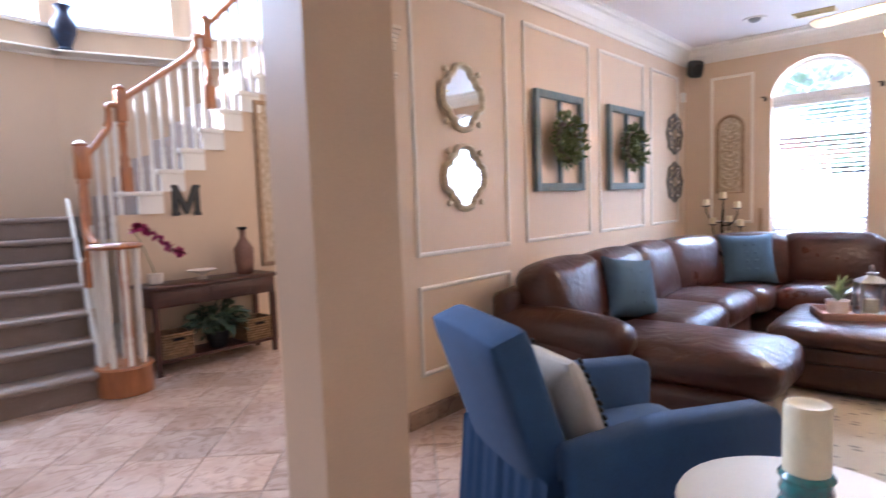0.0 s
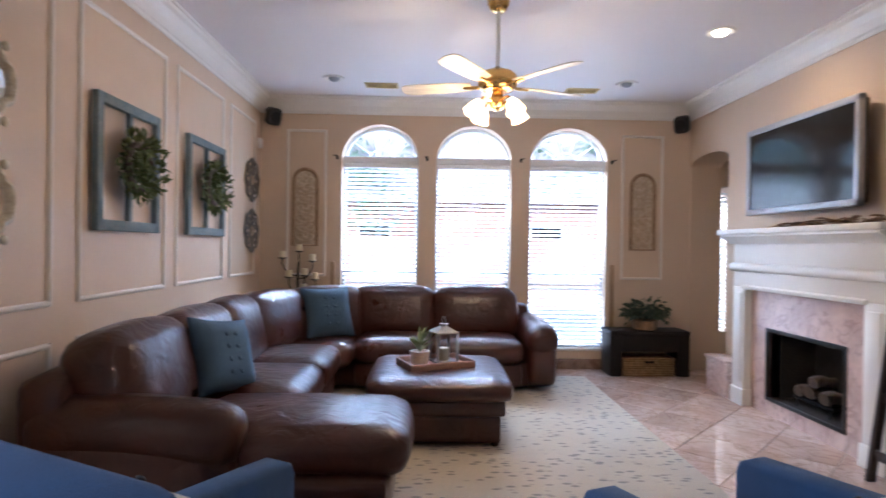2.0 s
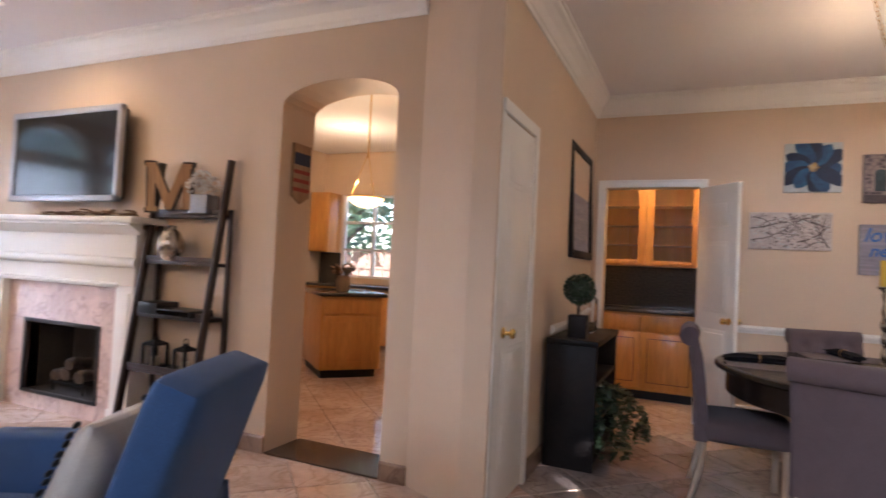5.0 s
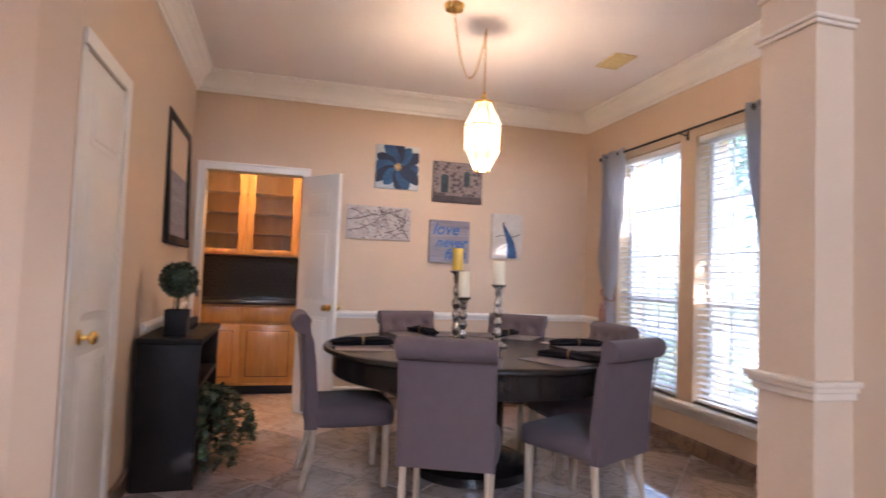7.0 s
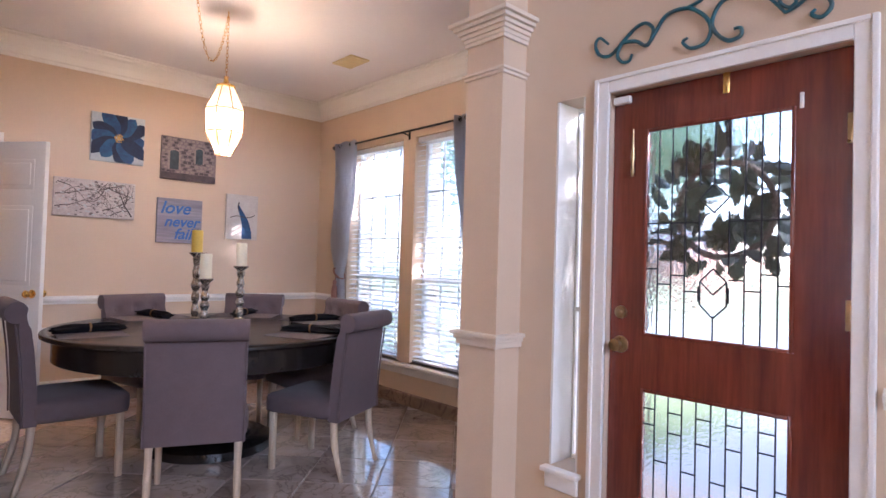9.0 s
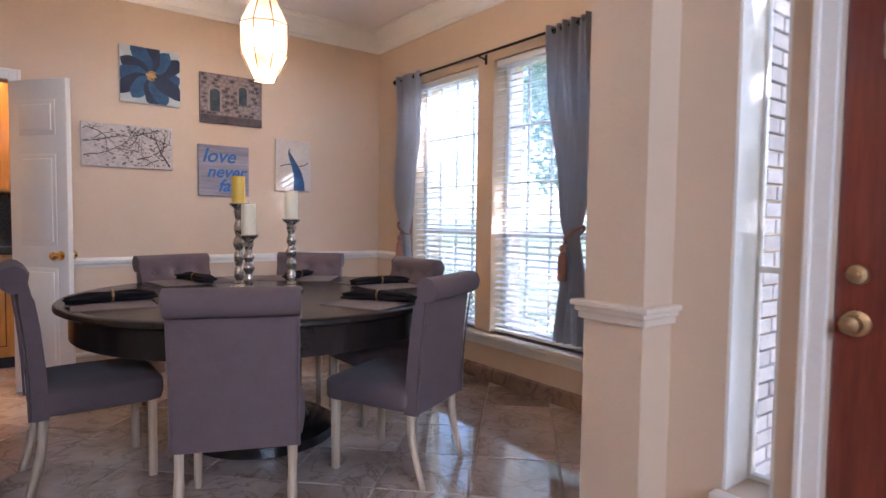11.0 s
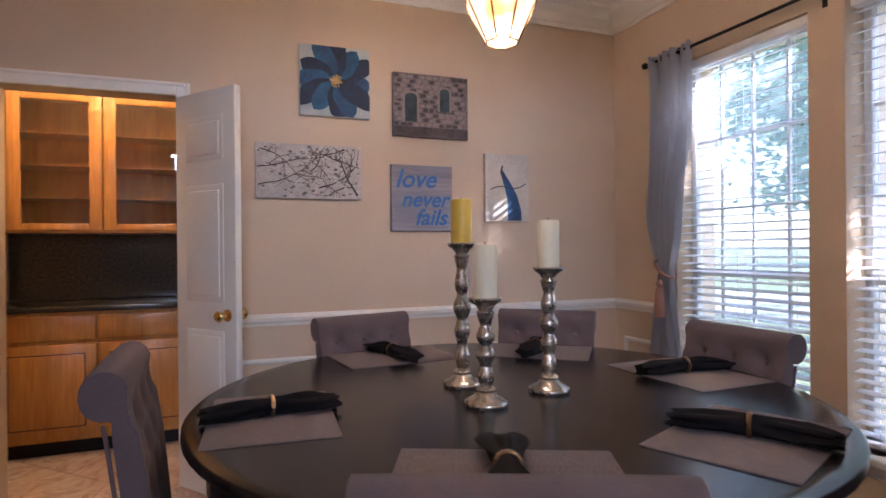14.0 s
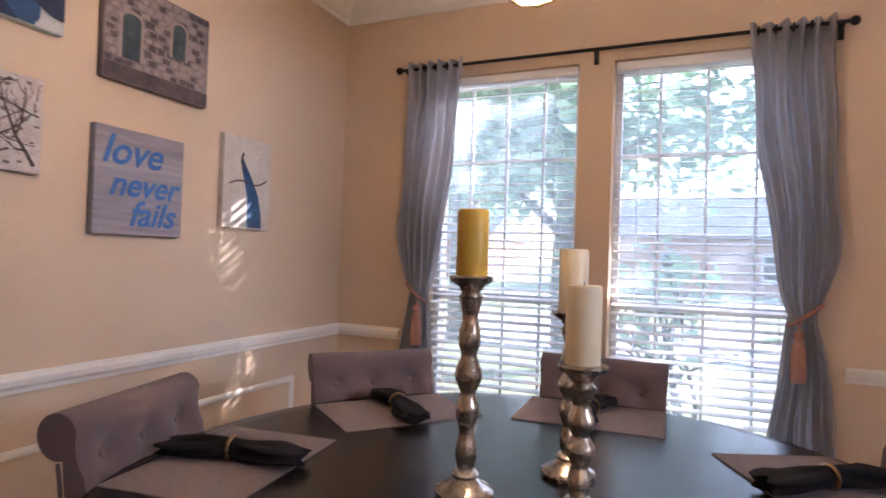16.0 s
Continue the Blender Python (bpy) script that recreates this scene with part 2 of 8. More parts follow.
# ---- building kit ----
class Kit:
    """A bmesh with a few shapes that are added to it in turn."""

    def __init__(self):
        self.bm = bmesh.new()

    def _add(self, fresh, m=None):
        if m is not None:
            bmesh.ops.transform(fresh, matrix=m, verts=fresh.verts)
        mesh = bpy.data.meshes.new("tmp")
        fresh.to_mesh(mesh)
        fresh.free()
        self.bm.from_mesh(mesh)
        bpy.data.meshes.remove(mesh)
        return self

    def box(self, x0, x1, y0, y1, z0, z1, bev=0.0, seg=2, m=None):
        f = bmesh.new()
        bmesh.ops.create_cube(f, size=1)
        for v in f.verts:
            v.co = Vector(((x0 + x1) / 2 + v.co.x * (x1 - x0), (y0 + y1) / 2 + v.co.y * (y1 - y0), (z0 + z1) / 2 + v.co.z * (z1 - z0)))
        if bev:
            bmesh.ops.bevel(f, geom=f.edges[:], offset=bev, segments=seg, profile=0.5, affect="EDGES", clamp_overlap=True)
        return self._add(f, m)

    def soft(self, x0, x1, y0, y1, z0, z1, r=0.08, puff=0.02, cuts=7, m=None):
        """A cushion: a rounded box that swells towards its middle."""
        f = bmesh.new()
        bmesh.ops.create_cube(f, size=2)
        bmesh.ops.subdivide_edges(f, edges=f.edges[:], cuts=cuts, use_grid_fill=True)
        h = Vector(((x1 - x0) / 2, (y1 - y0) / 2, (z1 - z0) / 2))
        c = Vector(((x0 + x1) / 2, (y0 + y1) / 2, (z0 + z1) / 2))
        r = min(r, *[a * 0.98 for a in h])
        for v in f.verts:
            u = v.co.copy()
            p = Vector((u.x * h.x, u.y * h.y, u.z * h.z))
            inner = Vector([max(-(a - r), min(a - r, q)) for a, q in zip(h, p)])
            d = p - inner
            if d.length > 1e-9:
                p = inner + d.normalized() * r
            for i in range(3):
                a, b = [j for j in range(3) if j != i]
                p[i] += puff * u[i] * (1 - u[a] ** 2) * (1 - u[b] ** 2)
            v.co = c + p
        return self._add(f, m)

    def cyl(self, base, top, r0, r1=None, seg=16):
        base, top = Vector(base), Vector(top)
        d = top - base
        f = bmesh.new()
        bmesh.ops.create_cone(f, cap_ends=True, segments=seg, radius1=r0, radius2=r0 if r1 is None else r1, depth=d.length)
        return self._add(f, Matrix.Translation((base + top) / 2) @ d.to_track_quat("Z", "Y").to_matrix().to_4x4())

    def lathe(self, profile, seg=24, m=None, close=True):
        """profile: pairs of radius and height, from the bottom up."""
        f = bmesh.new()
        rings = []
        for r, z in profile:
            rings.append([f.verts.new((max(r, 1e-4) * math.cos(2 * math.pi * i / seg), max(r, 1e-4) * math.sin(2 * math.pi * i / seg), z)) for i in range(seg)])
        for a, b in zip(rings, rings[1:]):
            for i in range(seg):
                f.faces.new((a[i], a[(i + 1) % seg], b[(i + 1) % seg], b[i]))
        if close:
            f.faces.new(rings[0][::-1])
            f.faces.new(rings[-1])
        for fc in f.faces:
            fc.smooth = True
        return self._add(f, m)

    def prism(self, poly, t0, t1, m=None, bev=0.0):
        """A flat outline (u, v) in the local x-z plane, thick from t0 to t1 along local y."""
        f = bmesh.new()
        a = [f.verts.new((u, t0, v)) for u, v in poly]
        b = [f.verts.new((u, t1, v)) for u, v in poly]
        f.faces.new(a)
        f.faces.new(b[::-1])
        k = len(poly)
        for i in range(k):
            f.faces.new((a[(i + 1) % k], a[i], b[i], b[(i + 1) % k]))
        bmesh.ops.recalc_face_normals(f, faces=f.faces[:])
        if bev:
            bmesh.ops.bevel(f, geom=f.edges[:], offset=bev, segments=1, affect="EDGES", clamp_overlap=True)
        return self._add(f, m)

    def tube(self, pts, r, seg=8, closed=False, flat=1.0):
        """A round bar along points; r may be one radius or one for each point."""
        pts = [Vector(p) for p in pts]
        k = len(pts)
        rr = r if isinstance(r, (list, tuple)) else [r] * k
        f = bmesh.new()
        rings = []
        up = Vector((0.13, 0.21, 0.97)).normalized()
        for i, p in enumerate(pts):
            a = pts[(i - 1) % k] if closed or i else p
            b = pts[(i + 1) % k] if closed or i < k - 1 else p
            d = (b - a).normalized()
            s = d.cross(up)
            s = s.normalized() if s.length > 1e-4 else d.orthogonal().normalized()
            w = s.cross(d).normalized()
            rings.append([f.verts.new(p + s * math.cos(2 * math.pi * j / seg) * rr[i] + w * math.sin(2 * math.pi * j / seg) * rr[i] * flat) for j in range(seg)])
        for i in range(k if closed else k - 1):
            a, b = rings[i], rings[(i + 1) % k]
            for j in range(seg):
                f.faces.new((a[j], a[(j + 1) % seg], b[(j + 1) % seg], b[j])).smooth = True
        if not closed:
            f.faces.new(rings[0][::-1])
            f.faces.new(rings[-1])
        bmesh.ops.recalc_face_normals(f, faces=f.faces[:])
        return self._add(f)

    def sphere(self, c, r, squash=(1, 1, 1), seg=14, m=None):
        f = bmesh.new()
        bmesh.ops.create_uvsphere(f, u_segments=seg, v_segments=max(6, seg // 2), radius=1)
        for v in f.verts:
            v.co = Vector(c) + Vector((v.co.x * r * squash[0], v.co.y * r * squash[1], v.co.z * r * squash[2]))
        for fc in f.faces:
            fc.smooth = True
        return self._add(f, m)

    def profile_run(self, section, a, b, side):
        """A moulding: section pairs (out, z) carried from a to b; side is the way 'out' points."""
        a, b, side = Vector(a), Vector(b), Vector(side)
        f = bmesh.new()
        p = [f.verts.new(a + side * o + Vector((0, 0, z))) for o, z in section]
        q = [f.verts.new(b + side * o + Vector((0, 0, z))) for o, z in section]
        k = len(section)
        for i in range(k):
            f.faces.new((p[i], p[(i + 1) % k], q[(i + 1) % k], q[i]))
        f.faces.new(p[::-1])
        f.faces.new(q)
        bmesh.ops.recalc_face_normals(f, faces=f.faces[:])
        return self._add(f)


def mesh_of(name, kit, material, smooth=False):
    bm = kit.bm if isinstance(kit, Kit) else kit
    me = bpy.data.meshes.new(name)
    bm.to_mesh(me)
    bm.free()
    me.materials.append(material)
    if smooth:
        for p in me.polygons:
            p.use_smooth = True
        me.set_sharp_from_angle(angle=radians(50))
    return me


def part(name, kit, material, parent, label="", smooth=True):
    """One mesh object under a thing or under a part."""
    ob = new(name, mesh_of(name, kit, material, smooth))
    ob.parent = parent
    return tagged(ob, label)


def thing(name, label, category, group="", m=None, kind=""):
    ob = new(name)
    ob.empty_display_size = 0.1
    if m is not None:
        ob.matrix_world = m
    return tagged(ob, label, category, group, kind)


def solid(name, kit, material, label, category, group="", kind="", m=None, smooth=True):
    """A thing that is one mesh."""
    ob = new(name, mesh_of(name, kit, material, smooth))
    if m is not None:
        ob.matrix_world = m
    return tagged(ob, label, category, group, kind)


def structure(name, kit, material, label, smooth=False):
    return solid(name, kit, material, label, name.split("_")[0], kind="structure", smooth=smooth)


def wall_kit(kit, p, q, height, thick, openings=(), z0=0.0):
    """A wall from p to q (plan), its thickness to the right of that way; openings: (u0, u1, z0, z1, rise of an arch)."""
    p, q = Vector((*p, 0)), Vector((*q, 0))
    d = (q - p).normalized()
    length = (q - p).length
    m = Matrix.Translation(p) @ Matrix(((d.x, d.y, 0, 0), (d.y, -d.x, 0, 0), (0, 0, 1, 0), (0, 0, 0, 1)))
    u = 0.0
    for a, b, lo, hi, rise in sorted(openings):
        if a > u:
            kit.prism([(u, z0), (a, z0), (a, height), (u, height)], 0, thick, m)
        if lo > z0:
            kit.prism([(a, z0), (b, z0), (b, lo), (a, lo)], 0, thick, m)
        if rise:
            c, r, k = (a + b) / 2, (b - a) / 2, 14
            arc = [(c - r * math.cos(math.pi * i / k), hi + rise * math.sin(math.pi * i / k)) for i in range(k + 1)]
            for s, e in zip(arc, arc[1:]):
                kit.prism([s, e, (e[0], height), (s[0], height)], 0, thick, m)
        elif hi < height:
            kit.prism([(a, hi), (b, hi), (b, height), (a, height)], 0, thick, m)
        u = b
    if u < length:
        kit.prism([(u, z0), (length, z0), (length, height), (u, height)], 0, thick, m)
    return kit


CROWN = [(0, -0.17), (0.012, -0.17), (0.018, -0.15), (0.03, -0.14), (0.05, -0.09), (0.085, -0.05), (0.11, -0.035), (0.115, -0.015), (0.13, -0.012), (0.13, 0), (0, 0)]
RAIL = [(0, -0.035), (0.012, -0.035), (0.016, -0.02), (0.03, -0.008), (0.034, 0.012), (0.02, 0.02), (0.014, 0.03), (0, 0.03)]
SKIRT = [(0, 0), (0.016, 0), (0.016, 0.095), (0.01, 0.105), (0, 0.108)]
BEAD = [(0, -0.014), (0.008, -0.014), (0.016, -0.004), (0.016, 0.006), (0.006, 0.014), (0, 0.014)]


def bead_frame(kit, origin, along, out, u0, u1, z0, z1):
    """A picture-frame moulding on a wall."""
    o, d, n = Vector(origin), Vector(along), Vector(out)
    for z in (z0, z1):
        kit.profile_run(BEAD, o + d * u0 + Vector((0, 0, z)), o + d * u1 + Vector((0, 0, z)), n)
    for u, s in ((u0, 1), (u1, -1)):
        f = bmesh.new()
        sec = [(-0.014, 0), (-0.014, 0.008), (-0.004, 0.016), (0.006, 0.016), (0.014, 0.006), (0.014, 0)]
        lo = [f.verts.new(o + d * (u + a) + n * b + Vector((0, 0, z0 - 0.012))) for a, b in sec]
        hi = [f.verts.new(o + d * (u + a) + n * b + Vector((0, 0, z1 + 0.012))) for a, b in sec]
        for i in range(6):
            f.faces.new((lo[i], lo[(i + 1) % 6], hi[(i + 1) % 6], hi[i]))
        bmesh.ops.recalc_face_normals(f, faces=f.faces[:])
        kit._add(f)

# ---- the shell of the house ----
H, TOP = 2.87, 5.3
XL, XW, YB = -1.87, 2.76, 6.95          # living room: panelled wall, fireplace wall, window wall
XD, YN, YS = 5.27, 1.39, -2.28          # dining room: picture wall, closet wall, window wall
YF = -1.30                              # front door wall
LIV_WIN = [(-1.01, -0.19), (0.0, 0.81), (1.01, 1.85)]
LIV_SILL, LIV_SPRING = 0.22, 2.23
DIN_WIN = [(2.80, 3.68), (3.85, 4.69)]
DIN_LO, DIN_HI = 0.36, 2.32

k = Kit()
wall_kit(k, (2.95, YB), (XL - 0.2, YB), H, 0.24, [(2.95 - b, 2.95 - a, LIV_SILL, LIV_SPRING, 0.37) for a, b in LIV_WIN])
structure("wall_north", k, WALL, "beige painted wall with three arched windows")
k = Kit()
wall_kit(k, (XL, YB + 0.2), (XL, 2.32), TOP, 0.2)
structure("wall_west", k, WALL, "beige painted wall with moulded panels")
k = Kit()
wall_kit(k, (XW, 1.95), (XW, YB), H, 0.34, [(0.17, 1.02, 0, 2.24, 0.135), (2.43, 3.38, 0.1, 0.72, 0), (4.2, 4.985, 0, 2.2, 0.09)])
structure("wall_east", k, WALL, "beige painted fireplace wall with an arched doorway")
k = Kit()
wall_kit(k, (XD, YS - 0.2), (XD, YN + 0.2), H, 0.14, [(0.49 - YS + 0.2, 1.28 - YS + 0.2, 0, 2.045, 0)])
structure("wall_dining_east", k, WALL, "warm beige painted dining room wall")
k = Kit()
wall_kit(k, (1.66, YS), (XD + 0.2, YS), H, 0.3, [(a - 1.66, b - 1.66, DIN_LO, DIN_HI, 0) for a, b in DIN_WIN])
structure("wall_dining_south", k, WALL, "warm beige wall with two tall windows")
k = Kit()
wall_kit(k, (XD, YN), (2.5, YN), H, 0.14, [(XD - 3.12, XD - 2.57, 0, 2.04, 0)])
structure("wall_dining_north", k, WALL, "beige painted wall with a white closet door")
k = Kit()
k.prism([(2.5, YN), (2.535, YN + 0.002), (XW + 0.05, 1.95), (XW, 1.95)], 0, H, Matrix(((1, 0, 0, 0), (0, 0, 1, 0), (0, 1, 0, 0), (0, 0, 0, 1))))
structure("wall_angled", k, WALL, "short angled beige wall beside the closet")
k = Kit()
wall_kit(k, (-5.4, YF), (1.66, YF), TOP, 0.2, [(0.305 + 5.4, 1.185 + 5.4, 0, 1.985, 0), (1.31 + 5.4, 1.465 + 5.4, 0.32, 2.0, 0)])
structure("wall_south", k, WALL, "beige painted entrance wall round the front door")
k = Kit()
k.box(1.66, 1.90, YS - 0.3, -1.13, 0, H + 0.1)
structure("wall_return", k, WALL, "square beige pilaster between foyer and dining room")
k = Kit()
k.prism([(-0.97, 1.13), (-0.71, 1.08), (-0.58, 1.25), (-0.85, 1.47), (-1.10, 1.30)], 0, H, Matrix(((1, 0, 0, 0), (0, 0, 1, 0), (0, 1, 0, 0), (0, 0, 0, 1))))
structure("column", k, WALL, "beige painted drywall column between foyer and living room")
# upper walls that close the two-storey foyer
k = Kit()
k.box(XL - 0.2, 2.9, 1.25, 1.4, H + 0.002, TOP)
k.box(1.66, 1.8, YF, 1.25, H + 0.002, TOP)
k.box(-4.9, XL - 0.1, 5.5, 5.7, 0, TOP)
structure("wall_upper_foyer", k, WALL, "plain beige upper walls of the foyer")
# stair hall: faceted outer wall with high windows
STAIR_RING = [(-5.4, -1.4), (-6.5, -0.5), (-7.1, 0.9), (-7.2, 2.3), (-6.8, 3.6), (-6.0, 4.6), (-4.8, 5.5)]
for i, (a, b) in enumerate(zip(STAIR_RING, STAIR_RING[1:])):
    k = Kit()
    ln = (Vector(b) - Vector(a)).length
    wall_kit(k, b, a, TOP, 0.25, [(0.12, ln - 0.12, 3.45, 5.0, 0)] if 1 <= i <= 4 else [])
    structure("wall_stair", k, WALL, "tall beige stair hall wall with a window")
k = Kit()
for a, b in zip(STAIR_RING, STAIR_RING[1:]):
    d = (Vector((*b, 0)) - Vector((*a, 0))).normalized()
    inward = Vector((d.y, -d.x, 0))
    k.profile_run([(0, -0.035), (0.02, -0.035), (0.03, -0.012), (0.25, -0.012), (0.26, 0), (0.25, 0.012), (0, 0.012)], Vector((*a, 3.12)), Vector((*b, 3.12)), inward)
    k.profile_run([(0, -0.03), (0.06, -0.03), (0.07, 0), (0, 0.01)], Vector((*a, 3.45)), Vector((*b, 3.45)), inward)
structure("trim_stair_ledge", k, TRIM, "white ledge moulding below the stair windows")

# ceilings
k = Kit()
k.box(XL - 0.1, XW + 0.1, 1.25, YB + 0.1, H, H + 0.12)
structure("ceiling", k, CEIL, "smooth white living room ceiling")
k = Kit()
k.box(1.66, XD + 0.1, YS - 0.1, 1.25, H, H + 0.12)
k.box(XW + 0.1, XD + 0.1, 1.25, YN + 0.1, H, H + 0.12)
structure("ceiling_dining", k, CEIL, "smooth white dining room ceiling")
k = Kit()
k.box(-7.4, 1.8, -1.6, 1.25, TOP, TOP + 0.1)
k.box(-7.4, XL, 1.25, 5.8, TOP, TOP + 0.1)
structure("ceiling_foyer", k, CEIL, "high white foyer ceiling")
k = Kit()
k.box(XW + 0.34, 7.6, 1.75, 6.2, H + 0.1, H + 0.2)
k.box(XD + 0.14, 7.0, 0.2, 1.75, H + 0.1, H + 0.2)
structure("ceiling_kitchen", k, CEIL, "white kitchen ceiling")

# kitchen, pantry and window niche shells
k = Kit()
wall_kit(k, (XW + 0.34, 6.05), (7.6, 6.05), H + 0.1, -0.1)
wall_kit(k, (7.5, 1.7), (7.5, 6.1), H + 0.1, 0.15, [(2.85, 3.98, 1.0, 2.3, 0)])
wall_kit(k, (7.6, 1.75), (XD + 0.14, 1.75), H + 0.1, -0.1)
k.box(XW + 0.3, XD + 0.14, 1.62, 1.75, 0, H + 0.1)
structure("wall_kitchen", k, WALL, "cream painted kitchen walls")
k = Kit()
k.box(6.62, 6.75, 0.2, 1.75, 0, H + 0.1)
k.box(XD + 0.14, 6.62, 0.2, 0.3, 0, H + 0.1)
k.box(XD + 0.14, 6.62, 1.62, 1.75, 0, H + 0.1)
structure("wall_pantry", k, WALL, "warm beige pantry walls")
k = Kit()
wall_kit(k, (XW + 0.05, YB), (3.7, YB), H, -0.24, [(0.16, 0.40, 0.42, 2.0, 0)])
k.box(3.55, 3.7, 6.07, YB, 0, H)
k.box(XW + 0.34, 3.6, 6.0, 6.08, 0, H)
k.box(XW + 0.34, 3.6, 6.0, 7.2, H, H + 0.1)
structure("wall_niche", k, WALL, "cream walls of a small window niche")

# crown, rails, skirtings
k = Kit()
Z = Vector((0, 0, H))
for a, b, n in (((XL, YB), (XW, YB), (0, -1, 0)), ((XL, 1.4), (XL, YB), (1, 0, 0)), ((XW, 1.95), (XW, YB), (-1, 0, 0)), ((XD, YS), (XD, YN), (-1, 0, 0)),
                ((1.9, YS), (XD, YS), (0, 1, 0)), ((2.5, YN), (XD, YN), (0, -1, 0))):
    k.profile_run(CROWN, Vector((*a, 0)) + Z, Vector((*b, 0)) + Z, n)
structure("trim_crown", k, TRIM, "white crown moulding under the ceiling")
k = Kit()
ZR = Vector((0, 0, 0.85))
for a, b, n in (((XD, YS), (XD, 0.42), (-1, 0, 0)), ((3.75, YN), (XD, YN), (0, -1, 0)), ((4.84, YS), (XD, YS), (0, 1, 0)), ((1.9, YS), (2.68, YS), (0, 1, 0))):
    k.profile_run(RAIL, Vector((*a, 0)) + ZR, Vector((*b, 0)) + ZR, n)
structure("trim_chair_rail", k, TRIM, "white chair rail on the dining room walls")
k = Kit()
bead_frame(k, (XD, 0, 0), (0, -1, 0), (-1, 0, 0), -0.25, 0.85, 0.2, 0.62)
bead_frame(k, (XD, 0, 0), (0, -1, 0), (-1, 0, 0), 1.0, 1.85, 0.2, 0.62)
bead_frame(k, (0, YS, 0), (1, 0, 0), (0, 1, 0), 4.88, 5.16, 0.2, 0.62)
structure("trim_dado_panels", k, TRIM, "white dado panel mouldings below the chair rail")
k = Kit()
for u0, u1 in ((2.62, 3.52), (3.75, 4.70), (4.89, 5.80), (6.0, 6.72)):
    bead_frame(k, (XL, 0, 0), (0, 1, 0), (1, 0, 0), u0, u1, 1.01, 2.55)
    bead_frame(k, (XL, 0, 0), (0, 1, 0), (1, 0, 0), u0, u1, 0.30, 0.81)
for u0, u1 in ((-1.58, -1.18), (2.02, 2.45)):
    bead_frame(k, (0, YB, 0), (1, 0, 0), (0, -1, 0), u0, u1, 0.985, 2.52)
structure("trim_wall_panels", k, DADO, "pale panel mouldings on the living room walls")
k = Kit()
for a, b, n in (((XL, 2.32), (XL, YB), (1, 0, 0)), ((XL, YB), (XW, YB), (0, -1, 0)), ((XW, 1.95), (XW, 2.12), (-1, 0, 0)), ((XW, 2.97), (XW, 4.05), (-1, 0, 0)),
                ((XW, 5.95), (XW, 6.15), (-1, 0, 0)), ((XD, YS), (XD, 0.42), (-1, 0, 0)), ((1.9, YS), (XD, YS), (0, 1, 0)), ((3.2, YN), (XD, YN), (0, -1, 0)),
                ((-5.0, YF), (0.2, YF), (0, 1, 0)), ((1.9, YS), (1.9, -1.13), (1, 0, 0))):
    k.profile_run(SKIRT, Vector((*a, 0)), Vector((*b, 0)), n)
structure("baseboard", k, BASE, "brown marble tile baseboard")

# arch threshold
k = Kit()
k.box(XW - 0.01, XW + 0.35, 2.13, 2.96, 0.0, 0.012, 0.003)
structure("threshold", k, marble("dark_threshold_marble", (0.10, 0.065, 0.045), (0.05, 0.03, 0.02), 0.14, 0.0), "dark marble threshold strip in the archway")
# floor bed below the tiles
k = Kit()
k.box(-7.4, 7.6, -2.4, 7.2, -0.2, -0.006)
structure("floor", k, GROUT, "grey grouted floor bed under marble tiles")

# ---- windows, blinds ----
def blind(name, x0, x1, y, z0, z1, tilt, label, parent_label=""):
    b = thing("window_blind", label, "blind", "window blinds", pose(0, y, 0))
    part("headrail", Kit().box(x0 + 0.012, x1 - 0.012, -0.028, 0.028, z1 - 0.045, z1, 0.004), BLIND, b)
    part("bottom_rail", Kit().box(x0 + 0.012, x1 - 0.012, -0.024, 0.024, z0, z0 + 0.02, 0.004), BLIND, b)
    w = x1 - x0 - 0.03
    me = mesh_of("slat", Kit().box(-w / 2, w / 2, -0.024, 0.024, -0.0014, 0.0014), BLIND)
    z, pitch = z0 + 0.05, 0.0445
    while z < z1 - 0.06:
        s = new("slat", me)
        s.matrix_basis = pose((x0 + x1) / 2, 0, z, tilt + random.uniform(-1.5, 1.5), 0, random.uniform(-0.15, 0.15))
        s.parent = b
        z += pitch
    for u in (0.14, 0.5, 0.86):
        for dy in (-0.026, 0.026):
            part("ladder_cord", Kit().cyl((x0 + (x1 - x0) * u, dy, z0 + 0.01), (x0 + (x1 - x0) * u, dy, z1 - 0.03), 0.0013, seg=5), BLIND, b)
    return b


